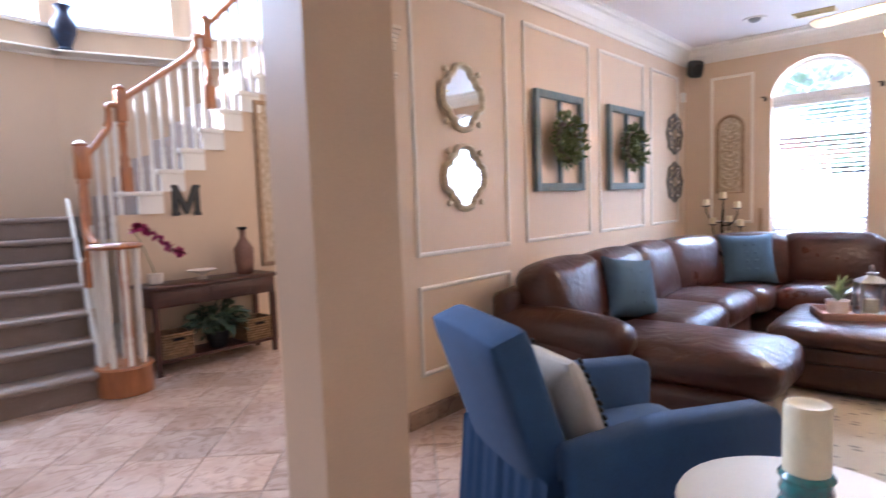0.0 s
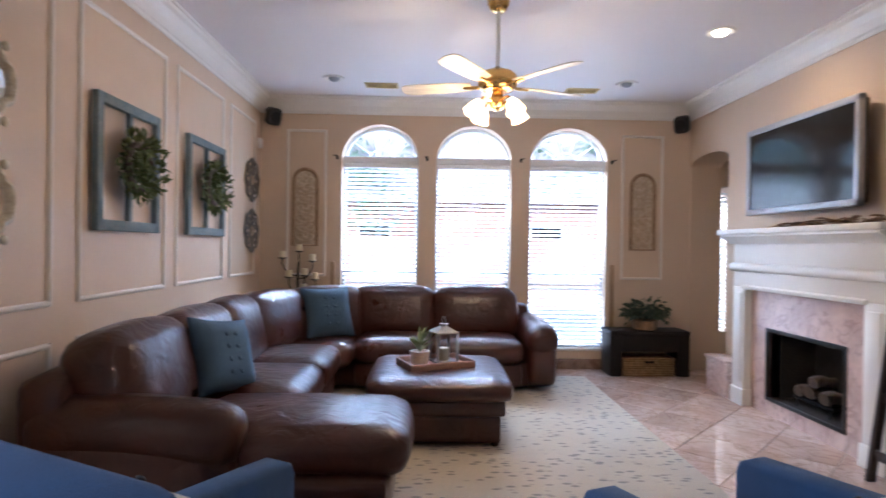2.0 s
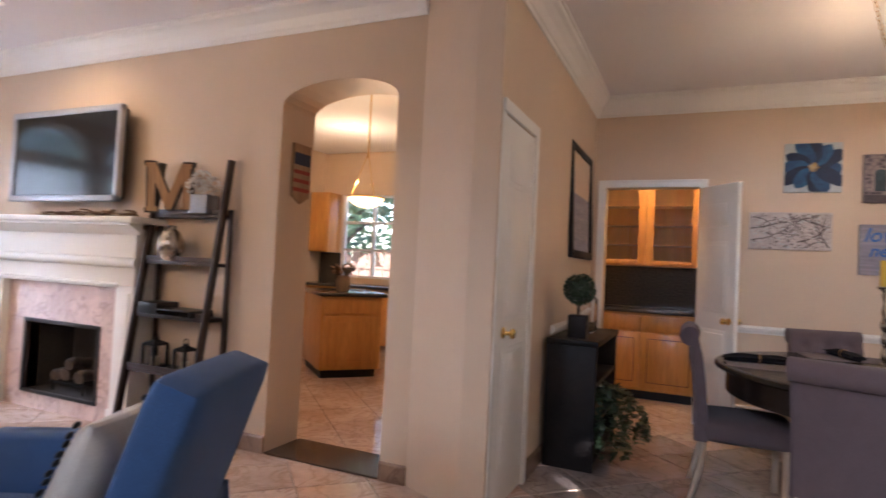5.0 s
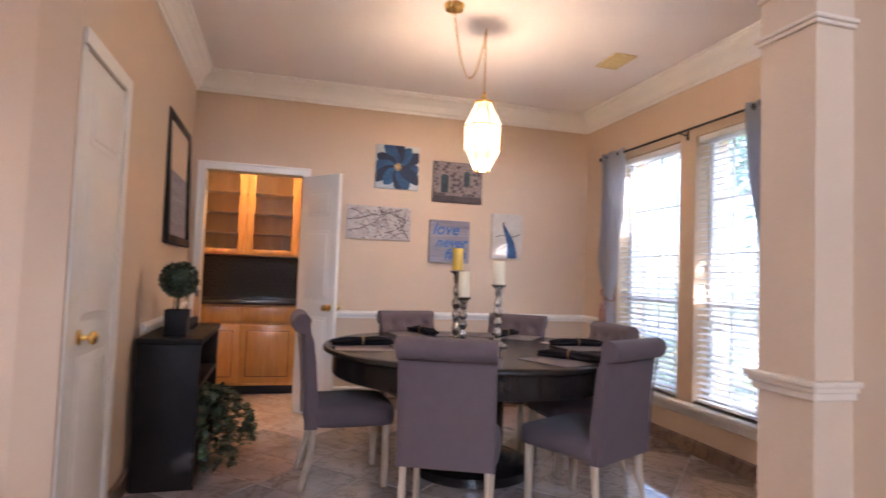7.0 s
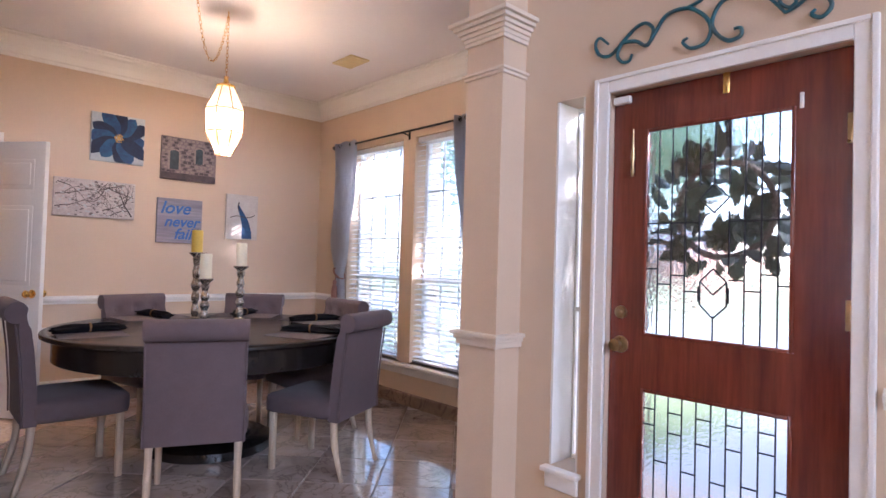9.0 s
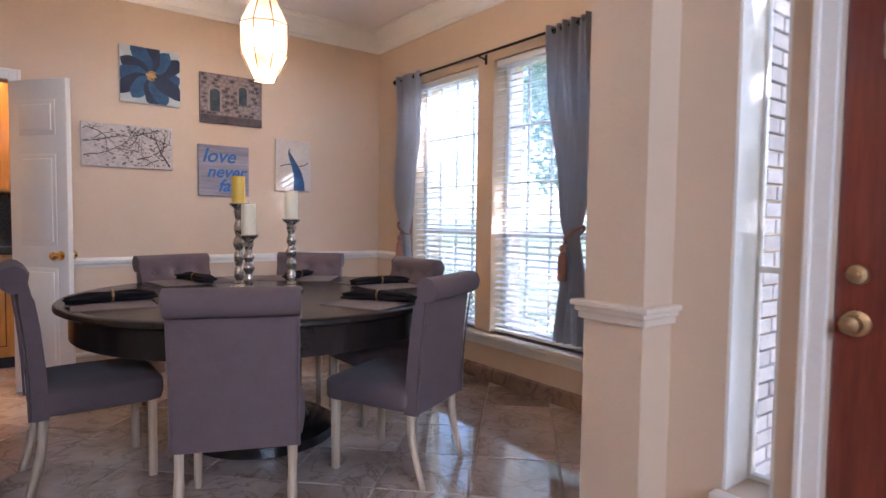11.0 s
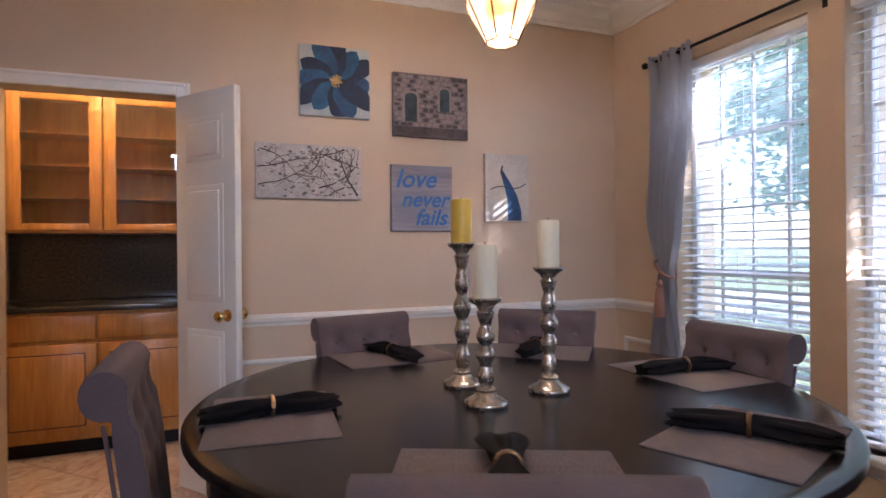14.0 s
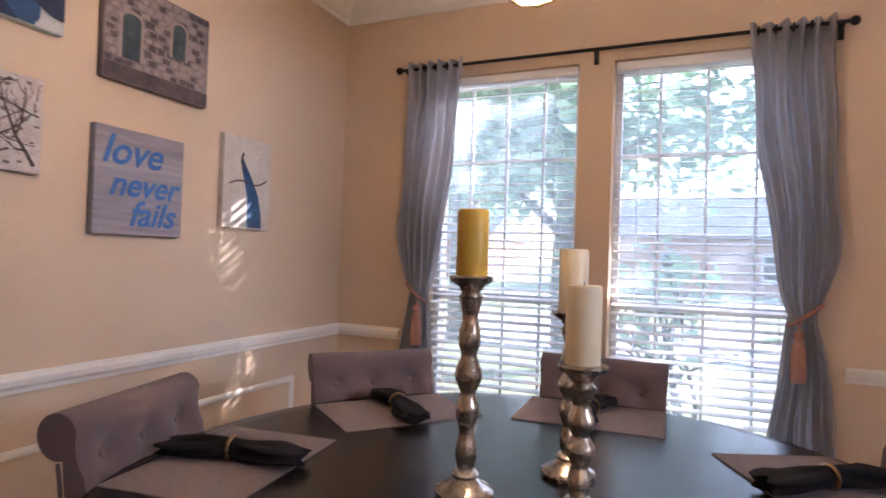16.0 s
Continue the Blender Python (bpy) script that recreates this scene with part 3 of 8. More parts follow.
FRAME = mat("white_window_frame", (0.74, 0.75, 0.77), 0.4, scale=2, mix=0.2, grain=80, bump=0.02)
for i, (a, b) in enumerate(LIV_WIN):
    c, r = (a + b) / 2, (b - a) / 2
    y0, y1 = YB + 0.13, YB + 0.18
    win = thing("window_%d" % (i + 1), "arched white window with a fan light", "window", kind="structure")
    k = Kit()
    for x in (a, b - 0.035):
        k.box(x, x + 0.035, y0, y1, LIV_SILL, LIV_SPRING, 0.004)
    k.box(a, b, y0, y1, LIV_SILL, LIV_SILL + 0.05, 0.004)
    k.box(a, b, YB + 0.06, y1, LIV_SPRING - 0.035, LIV_SPRING + 0.035, 0.005)
    k.box(a, b, y0, y1, 0.98, 1.03, 0.004)
    arc = [(c - (r - 0.018) * math.cos(math.pi * j / 20), (y0 + y1) / 2, LIV_SPRING + (0.37 - 0.018) * math.sin(math.pi * j / 20)) for j in range(21)]
    k.tube(arc, 0.024, 6)
    part("window_frame", k, FRAME, win)
    k = Kit()
    for ang in (36, 72, 108, 144):
        d = Vector((math.cos(radians(ang)) * r, 0, math.sin(radians(ang)) * 0.37))
        p = Vector((c, (y0 + y1) / 2, LIV_SPRING))
        k.cyl(p + d * 0.34, p + d * 0.96, 0.008, seg=6)
    k.tube([(c + math.cos(radians(g)) * r * 0.34, (y0 + y1) / 2, LIV_SPRING + math.sin(radians(g)) * 0.37 * 0.34) for g in range(0, 181, 15)], 0.008, 6)
    part("muntin", k, FRAME, win)
    g = part("pane", Kit().box(a, b, y0 + 0.024, y0 + 0.028, LIV_SILL, LIV_SPRING), GLASS, win)
    g.visible_shadow = False
    g = Kit()
    g.prism([(c - r * math.cos(math.pi * j / 16), LIV_SPRING + 0.37 * math.sin(math.pi * j / 16)) for j in range(17)], y0 + 0.024, y0 + 0.028)
    g = part("fan_pane", g, GLASS, win)
    g.visible_shadow = False
    part("window_sill", Kit().box(a + 0.002, b - 0.002, YB - 0.02, y0, LIV_SILL - 0.025, LIV_SILL + 0.004, 0.006), TRIM, win)
    blind("b", a, b, YB + 0.075, LIV_SILL + 0.01, LIV_SPRING - 0.04, 22, "white wooden slat blind lowered over an arched window")
for i, (a, b) in enumerate(DIN_WIN):
    y0, y1 = YS - 0.17, YS - 0.12
    win = thing("window_%d" % (i + 4), "tall white double-hung window", "window", kind="structure")
    k = Kit()
    for x in (a, b - 0.035):
        k.box(x, x + 0.035, y0, y1, DIN_LO, DIN_HI, 0.004)
    for z in (DIN_LO, DIN_HI - 0.035, 1.06):
        k.box(a, b, y0, y1, z, z + 0.045, 0.004)
    part("window_frame", k, FRAME, win)
    k = Kit()
    for u in (0.25, 0.5, 0.75):
        x = a + (b - a) * u
        k.box(x - 0.007, x + 0.007, y0 + 0.015, y1 - 0.015, DIN_LO, DIN_HI)
    for z in (0.72, 1.45, 1.85):
        k.box(a, b, y0 + 0.015, y1 - 0.015, z - 0.007, z + 0.007)
    part("muntin", k, FRAME, win)
    g = part("pane", Kit().box(a, b, y0 + 0.022, y0 + 0.026, DIN_LO, DIN_HI), VEILED, win)
    g.visible_shadow = False
    blind("b", a, b, YS - 0.045, DIN_LO + 0.012, DIN_HI - 0.005, -12, "white wooden slat blind lowered with open slats")
k = Kit()
k.box(2.70, 4.82, YS - 0.11, YS + 0.075, DIN_LO - 0.03, DIN_LO, 0.008)
k.box(2.74, 4.78, YS - 0.0, YS + 0.02, DIN_LO - 0.10, DIN_LO - 0.03, 0.006)
structure("trim_window_sill", k, TRIM, "long white window sill with an apron")
# narrow niche window and kitchen window
win = thing("window_6", "narrow white niche window with a blind", "window", kind="structure")
g = part("pane", Kit().box(2.95, 3.23, 7.12, 7.124, 0.4, 2.02), GLASS, win)
g.visible_shadow = False
me = mesh_of("slat", Kit().box(-0.115, 0.115, -0.022, 0.022, -0.0014, 0.0014), BLIND)
for i in range(34):
    s = new("slat", me)
    s.matrix_basis = pose(3.09, 7.03, 0.46 + i * 0.0445, 25, 0, 0)
    s.parent = win
win = thing("window_7", "white kitchen window with glazing bars", "window", kind="structure")
k = Kit()
for y in (4.55, 5.10, 5.64):
    k.box(7.54, 7.60, y, y + 0.04, 1.0, 2.3)
for z in (1.0, 1.42, 1.85, 2.26):
    k.box(7.55, 7.59, 4.55, 5.68, z, z + 0.035)
part("window_frame", k, FRAME, win)
g = part("pane", Kit().box(7.57, 7.574, 4.55, 5.68, 1.0, 2.3), GLASS, win)
g.visible_shadow = False

# ---- living room ----
def curve(pts, n=8):
    """Smooth points through a coarse line."""
    out, p = [], [Vector(q) for q in pts]
    for i in range(len(p) - 1):
        a, b, c, d = p[max(i - 1, 0)], p[i], p[i + 1], p[min(i + 2, len(p) - 1)]
        for j in range(n):
            t = j / n
            out.append(0.5 * (2 * b + (c - a) * t + (2 * a - 5 * b + 4 * c - d) * t * t + (3 * b - a - 3 * c + d) * t ** 3))
    return out + [p[-1]]


sofa = thing("sectional_sofa", "large brown leather sectional sofa with chaise on a patterned rug", "sofa")
BX, BY = -1.78, 6.72
part("base", Kit().box(BX + 0.05, -0.93, 3.28, 6.6, 0.04, 0.27, 0.03).box(-0.95, 0.86, 5.93, 6.6, 0.04, 0.27, 0.03), LEATHER, sofa)
part("chaise_base", Kit().soft(-1.0, -0.24, 3.22, 3.98, 0.03, 0.30, 0.05, 0.01), LEATHER, sofa)
part("chaise_cushion", Kit().soft(-1.25, -0.17, 3.30, 4.02, 0.25, 0.48, 0.09, 0.03, 10), LEATHER, sofa, "creased chaise cushion")
for y0, y1 in ((4.03, 4.86), (4.87, 5.62)):
    part("seat_cushion", Kit().soft(-1.5, -0.80, y0, y1, 0.25, 0.475, 0.08, 0.025, 9), LEATHER, sofa)
    part("front_panel", Kit().soft(-1.0, -0.84, y0 + 0.01, y1 - 0.01, 0.05, 0.27, 0.04, 0.01, 5), LEATHER, sofa)
part("corner_cushion", Kit().soft(-1.55, -0.72, 5.62, 6.45, 0.25, 0.47, 0.09, 0.02, 9), LEATHER, sofa)
for x0, x1 in ((-0.72, -0.02), (-0.01, 0.78)):
    part("seat_cushion", Kit().soft(x0, x1, 5.80, 6.42, 0.25, 0.475, 0.08, 0.025, 9), LEATHER, sofa)
    part("front_panel", Kit().soft(x0 + 0.01, x1 - 0.01, 5.84, 6.0, 0.05, 0.27, 0.04, 0.01, 5), LEATHER, sofa)
part("back_frame", Kit().soft(BX - 0.02, BX + 0.22, 3.15, 6.6, 0.05, 0.76, 0.10, 0.01, 10).soft(-1.6, 0.95, BY - 0.2, BY + 0.05, 0.05, 0.76, 0.10, 0.01, 10), LEATHER, sofa)
for y0, y1 in ((3.28, 4.00), (3.98, 4.70), (4.68, 5.34)):
    part("back_cushion", Kit().soft(-0.16, 0.16, y0, y1, -0.25, 0.25, 0.10, 0.035, 11, pose(BX + 0.27, 0, 0.64, 0, -14, 0)), LEATHER, sofa, "puffy back cushion")
part("back_cushion", Kit().soft(-0.37, 0.37, -0.15, 0.15, -0.24, 0.24, 0.10, 0.035, 11, pose(-1.40, 5.66, 0.65, -12, 0, 70)), LEATHER, sofa)
part("back_cushion", Kit().soft(-0.37, 0.37, -0.15, 0.15, -0.24, 0.24, 0.10, 0.035, 11, pose(-1.05, 6.26, 0.65, -12, 0, 34)), LEATHER, sofa)
for x0, x1 in ((-0.80, 0.0), (-0.01, 0.79)):
    part("back_cushion", Kit().soft(x0, x1, -0.15, 0.15, -0.24, 0.24, 0.10, 0.035, 11, pose(0, BY - 0.25, 0.65, -12, 0, 0)), LEATHER, sofa)


def sofa_arm(name, m, length):
    """A fat rolled arm along local +x."""
    k = Kit()
    k.soft(0, length, -0.13, 0.13, 0.04, 0.5, 0.07, 0.02, 8)
    prof = [(0.0, 0.10), (0.06, 0.145), (length * 0.5, 0.15), (length - 0.10, 0.155), (length, 0.13), (length + 0.035, 0.07)]
    k.tube(curve([(x, 0, 0.49 - 0.05 * (x / length) ** 3) for x, _ in prof], 3), [r for r in np.interp(np.linspace(0, 5, 16), range(6), [p[1] for p in prof])], 16)
    bmesh.ops.transform(k.bm, matrix=m, verts=k.bm.verts)
    part(name, k, LEATHER, sofa, "fat rolled arm")


sofa_arm("arm", pose(BX + 0.05, 3.26, 0.02, 0, 0, 0), 0.82)
sofa_arm("arm", pose(0.93, BY - 0.05, 0.02, 0, 0, -88), 0.83)

ott = thing("ottoman", "square brown leather ottoman used as a coffee table", "ottoman")
part("base", Kit().soft(-0.40, 0.41, 4.46, 5.32, 0.03, 0.23, 0.03, 0.005, 7), LEATHER, ott)
part("middle_band", Kit().soft(-0.43, 0.44, 4.43, 5.35, 0.20, 0.33, 0.04, 0.008, 7), LEATHER, ott)
part("top_cushion", Kit().soft(-0.47, 0.48, 4.39, 5.39, 0.30, 0.445, 0.06, 0.02, 10), LEATHER, ott)
for x in (-0.36, 0.37):
    for y in (4.5, 5.28):
        part("foot", Kit().cyl((x, y, 0.013), (x, y, 0.05), 0.025, 0.03), ESPRESSO, ott)


def pillow(name, size, thick, m, material, label, buttons=True):
    p = thing(name, label, "pillow", "throw pillows", m)
    k = Kit()
    f = bmesh.new()
    bmesh.ops.create_cube(f, size=2)
    bmesh.ops.subdivide_edges(f, edges=f.edges[:], cuts=9, use_grid_fill=True)
    for v in f.verts:
        u = v.co.copy()
        edge = (1 - u.x ** 4) * (1 - u.z ** 4)
        pinch = 1 - 0.08 * (1 - (u.x * u.z) ** 2)
        v.co = Vector((u.x * size * pinch, u.y * thick * (0.12 + 0.88 * max(0, edge) ** 0.5), u.z * size * pinch))
    part("cover", k._add(f), material, p)
    if buttons:
        for i in range(4):
            for s in (-1, 1):
                part("button", Kit().sphere((s * size * 0.16, -thick * 0.98, size * (-0.5 + 0.33 * i)), 0.014, (1, 0.5, 1), 8), material, p)
    return p


DENIM = mat("faded_blue_denim", (0.042, 0.085, 0.145), 0.85, second=(0.072, 0.13, 0.205), scale=9, grain=350, bump=0.25, grain_amount=0.2)
pillow("throw_pillow", 0.22, 0.085, pose(-1.25, 4.10, 0.66, -20, 8, 66), DENIM, "blue denim throw pillow with buttons on the sofa")
pillow("throw_pillow", 0.235, 0.085, pose(-0.98, 6.02, 0.69, -20, 0, 35), DENIM, "blue denim throw pillow in the sofa corner")

# tray with plant and lantern
PINKWOOD = wood("pinkish_worn_wood", (0.42, 0.25, 0.20), (0.30, 0.17, 0.13), 0.55, "x")
tray = thing("tray", "rectangular pinkish wooden tray on the ottoman", "tray", m=pose(-0.02, 4.86, 0.455, 0, 0, 22))
part("tray_bottom", Kit().box(-0.23, 0.23, -0.15, 0.15, 0, 0.012), PINKWOOD, tray)
for x0, x1, y0, y1 in ((-0.24, 0.24, -0.162, -0.15), (-0.24, 0.24, 0.15, 0.162), (-0.242, -0.23, -0.15, 0.15), (0.23, 0.242, -0.15, 0.15)):
    part("tray_side", Kit().box(x0, x1, y0, y1, 0, 0.05, 0.003), PINKWOOD, tray)


def leaf_bm(length, width, bend=0.3, fold=0.2, n=4):
    f = bmesh.new()
    rows = []
    for i in range(n + 1):
        t = i / n
        w = width * math.sin(math.pi * min(0.97, 0.08 + 0.9 * t)) * 0.5
        x, z = length * t, -bend * length * t * t
        rows.append([f.verts.new((x, -w, z + fold * w)), f.verts.new((x, 0, z)), f.verts.new((x, w, z + fold * w))])
    for a, b in zip(rows, rows[1:]):
        f.faces.new((a[0], a[1], b[1], b[0]))
        f.faces.new((a[1], a[2], b[2], b[1]))
    return f


def foliage(n, spread, length, width, rng, up=(0.2, 1.0), shape=(1, 1, 1)):
    """Many leaves that grow out of a middle."""
    k = Kit()
    proto = mesh_of("proto", leaf_bm(length, width), LEAF)
    for _ in range(n):
        d = Vector((rng.gauss(0, 1), rng.gauss(0, 1), rng.uniform(*up))).normalized()
        p = Vector((d.x * shape[0], d.y * shape[1], d.z * shape[2])) * spread * rng.uniform(0.25, 1.0)
        m = Matrix.Translation(p) @ d.to_track_quat("X", "Z").to_matrix().to_4x4() @ pose(0, 0, 0, rng.uniform(-70, 70), rng.uniform(-20, 50), 0) @ Matrix.Diagonal((*[rng.uniform(0.7, 1.25)] * 3, 1))
        f = bmesh.new()
        f.from_mesh(proto)
        bmesh.ops.transform(f, matrix=m, verts=f.verts)
        me = bpy.data.meshes.new("t")
        f.to_mesh(me)
        f.free()
        k.bm.from_mesh(me)
        bpy.data.meshes.remove(me)
    bpy.data.meshes.remove(proto)
    return k


rng = random.Random(4)
POT = mat("cream_ceramic", (0.70, 0.62, 0.55), 0.45, scale=12, grain=80)
AGAVE = mat("pale_green_succulent", (0.16, 0.24, 0.12), 0.45, second=(0.26, 0.32, 0.17), scale=20, mix=1, grain=50)
plant = thing("potted_plant", "small green succulent in a cream pot on the tray", "plant", m=pose(-0.13, 4.82, 0.467))
part("pot", Kit().lathe([(0.045, 0), (0.06, 0.01), (0.068, 0.09), (0.07, 0.1), (0.06, 0.1), (0.055, 0.085)], 20), POT, plant)
k = Kit()
for i in range(22):
    a, e = i * 2.4, rng.uniform(35, 80)
    f = leaf_bm(rng.uniform(0.12, 0.2), 0.03, 0.15, 0.6, 5)
    k._add(f, pose(0, 0, 0.09, 0, 0, math.degrees(a)) @ pose(0, 0, 0, 0, -e, 0))
part("leaves", k, AGAVE, plant)
GREYMETAL = mat("weathered_grey_metal", (0.30, 0.31, 0.33), 0.5, 0.3, scale=14, grain=90)


def lantern(label, m, s, material, candle=True):
    ln = thing("lantern", label, "lantern", "lanterns", m)
    k = Kit()
    k.box(-s, s, -s, s, 0, 0.015, 0.003)
    k.box(-s, s, -s, s, 2.5 * s, 2.5 * s + 0.012, 0.003)
    for x in (-1, 1):
        for y in (-1, 1):
            k.box(x * s - 0.008 * (x > 0) * 2, x * s + 0.008 * (x < 0) * 2, y * s - 0.008 * (y > 0) * 2, y * s + 0.008 * (y < 0) * 2, 0.01, 2.5 * s)
    part("frame", k, material, ln)
    k = Kit()
    k.cyl((0, 0, 2.5 * s + 0.012), (0, 0, 3.1 * s), s * 1.35, s * 0.35, 4)
    bmesh.ops.rotate(k.bm, verts=k.bm.verts, cent=(0, 0, 0), matrix=Matrix.Rotation(radians(45), 3, "Z"))
    k.cyl((0, 0, 3.1 * s), (0, 0, 3.3 * s), s * 0.3, s * 0.4, 10)
    part("roof", k, material, ln, smooth=False)
    part("ring", Kit().tube([(0, math.cos(a) * s * 0.35, 3.55 * s + math.sin(a) * s * 0.35) for a in np.linspace(0, 2 * math.pi, 13)[:-1]], 0.004, 6, True), material, ln)
    g = Kit()
    for x in (-1, 1):
        g.box(x * (s - 0.007) - 0.001, x * (s - 0.007) + 0.001, -s + 0.01, s - 0.01, 0.015, 2.5 * s)
        g.box(-s + 0.01, s - 0.01, x * (s - 0.007) - 0.001, x * (s - 0.007) + 0.001, 0.015, 2.5 * s)
    part("glass", g, GLASS, ln)
    if candle:
        part("candle", Kit().cyl((0, 0, 0.015), (0, 0, 1.2 * s), s * 0.5), WAX, ln)
    return ln


lantern("grey metal lantern with a candle on the tray", pose(0.04, 4.95, 0.467, 0, 0, 22), 0.084, GREYMETAL)


# armchairs
def armchair(m, label):
    c = thing("armchair", label, "armchair", "pair of blue armchairs", m)
    part("seat_cushion", Kit().soft(-0.255, 0.255, -0.28, 0.42, 0.30, 0.45, 0.045, 0.025, 8), BLUE, c)
    part("front_rail", Kit().box(-0.29, 0.29, -0.3, 0.36, 0.12, 0.31, 0.02), BLUE, c)
    for s in (-1, 1):
        k = Kit()
        k.prism([(-0.36, 0.10), (0.42, 0.10), (0.43, 0.58), (0.40, 0.615), (-0.02, 0.635), (-0.38, 0.60)], -0.055, 0.055, bev=0.018)
        bmesh.ops.transform(k.bm, matrix=pose(s * 0.315, 0, 0, 0, 0, 90), verts=k.bm.verts)
        part("arm", k, BLUE, c)
    part("backrest", Kit().soft(-0.265, 0.265, -0.07, 0.07, -0.30, 0.35, 0.03, 0.010, 9, pose(0, -0.40, 0.60, 19, 0, 0)), BLUE, c, "tall reclined back")
    k = Kit()
    f = bmesh.new()
    pts = [(-0.30, -0.30), (-0.32, -0.46), (0.32, -0.46), (0.30, -0.30)]
    path = []
    for i in range(3):
        a, b = Vector(pts[i]), Vector(pts[i + 1])
        nn = 26 if i == 1 else 8
        path += [a.lerp(b, j / nn) for j in range(nn)]
    lo, hi = [], []
    for i, p in enumerate(path):
        w = 0.014 * math.sin(i * 1.9) + 0.006 * math.sin(i * 0.7)
        out = Vector((p.x * 0.3, -1)).normalized()
        lo.append(f.verts.new((p.x + out.x * w, p.y + out.y * w - 0.01, 0.012)))
        hi.append(f.verts.new((p.x * 0.98, p.y + 0.03, 0.50)))
    for i in range(len(path) - 1):
        f.faces.new((lo[i], lo[i + 1], hi[i + 1], hi[i]))
    bmesh.ops.solidify(f, geom=f.faces[:], thickness=0.006)
    part("skirt", k._add(f), BLUE, c, "loose pleated skirt at the back")
    for x in (-0.28, 0.28):
        for y in (-0.3, 0.34):
            part("leg", Kit().cyl((x, y, 0.0), (x, y, 0.13), 0.018, 0.026, 10), ESPRESSO, c)
    return c


CHAIR1, CHAIR2 = pose(-0.465, 2.13, 0, 0, 0, -27.7), pose(0.867, 2.17, 0, 0, 0, 22)
armchair(CHAIR1, "blue linen armchair with a reclined back")
armchair(CHAIR2, "blue linen armchair facing the sofa")
LINEN = mat("cream_linen", (0.55, 0.50, 0.43), 0.9, second=(0.62, 0.58, 0.52), scale=18, grain=350, bump=0.3)
for m in (CHAIR1, CHAIR2):
    p = pillow("throw_pillow", 0.20, 0.075, m @ pose(0.0, -0.20, 0.62, 22, 0, 0) @ pose(0, 0, 0, 0, 0, 180), LINEN, "cream linen pillow with a dark braided edge", False)
    for s in (-1, 1):
        k = Kit()
        for i in range(13):
            k.sphere((s * 0.155 + 0.008 * (i % 2), -0.056 - 0.01 * (1 - abs(i - 6) / 6), -0.165 + i * 0.0275), 0.013, (1.2, 0.5, 0.8), 8)
        part("braid", k, IRON, p, "dark braided stripe")

# side table with candle
side = thing("side_table", "round white side table between the armchairs", "table", m=pose(0.235, 1.70, 0))
part("tabletop", Kit().lathe([(0.26, 0.575), (0.275, 0.58), (0.28, 0.59), (0.275, 0.6), (0.26, 0.602)], 40), TRIM, side)
part("pedestal", Kit().lathe([(0.17, 0), (0.17, 0.015), (0.06, 0.05), (0.03, 0.12), (0.04, 0.3), (0.028, 0.45), (0.07, 0.575)], 24), TRIM, side)
TEAL = mat("teal_glazed_ceramic", (0.02, 0.22, 0.24), 0.25, second=(0.04, 0.10, 0.11), scale=18, mix=1, grain=60, coat=0.5)
cnd = thing("pillar_candle", "thick ivory candle on a teal ceramic holder", "candle", m=pose(0.23, 1.695, 0.602))
part("holder", Kit().lathe([(0.05, 0), (0.058, 0.012), (0.05, 0.03), (0.056, 0.045), (0.05, 0.062), (0.058, 0.078), (0.05, 0.09), (0.047, 0.09)], 24), TEAL, cnd)
part("candle", Kit().lathe([(0.047, 0.088), (0.048, 0.095), (0.048, 0.235), (0.045, 0.243), (0.034, 0.243), (0.025, 0.236)], 24), WAX, cnd)

# rug
def rug_material():
    m = mat("cream_patterned_rug", (0.56, 0.50, 0.41), 0.95, second=(0.50, 0.43, 0.33), scale=3, grain=300, bump=0.6, grain_amount=0.12)
    n, l = m.node_tree.nodes, m.node_tree.links
    hue = [x for x in n if x.bl_idname == "ShaderNodeHueSaturation"][0]
    mixer = [x for x in n if x.bl_idname == "ShaderNodeMix"][0]
    co = n.new("ShaderNodeTexCoord")
    mp = n.new("ShaderNodeMapping")
    mp.inputs["Scale"].default_value = (11, 24, 1)
    l.new(co.outputs["Object"], mp.inputs["Vector"])
    vo = n.new("ShaderNodeTexVoronoi")
    vo.inputs["Scale"].default_value = 1.0
    vo.inputs["Randomness"].default_value = 0.75
    l.new(mp.outputs["Vector"], vo.inputs["Vector"])
    mr = n.new("ShaderNodeMapRange")
    mr.inputs["From Min"].default_value, mr.inputs["From Max"].default_value = 0.22, 0.38
    mr.inputs["To Min"].default_value, mr.inputs["To Max"].default_value = 0.85, 0.0
    l.new(vo.outputs["Distance"], mr.inputs["Value"])
    mx = n.new("ShaderNodeMix")
    mx.data_type = "RGBA"
    mx.inputs["B"].default_value = rgb(0.22, 0.21, 0.20)
    l.new(mr.outputs["Result"], mx.inputs["Factor"])
    l.new(mixer.outputs["Result"], mx.inputs["A"])
    l.new(mx.outputs["Result"], hue.inputs["Color"])
    return m


solid("area_rug", Kit().box(-1.62, 1.52, 2.75, 6.55, 0.001, 0.012, 0.004), rug_material(), "cream area rug with small grey dashes", "rug")

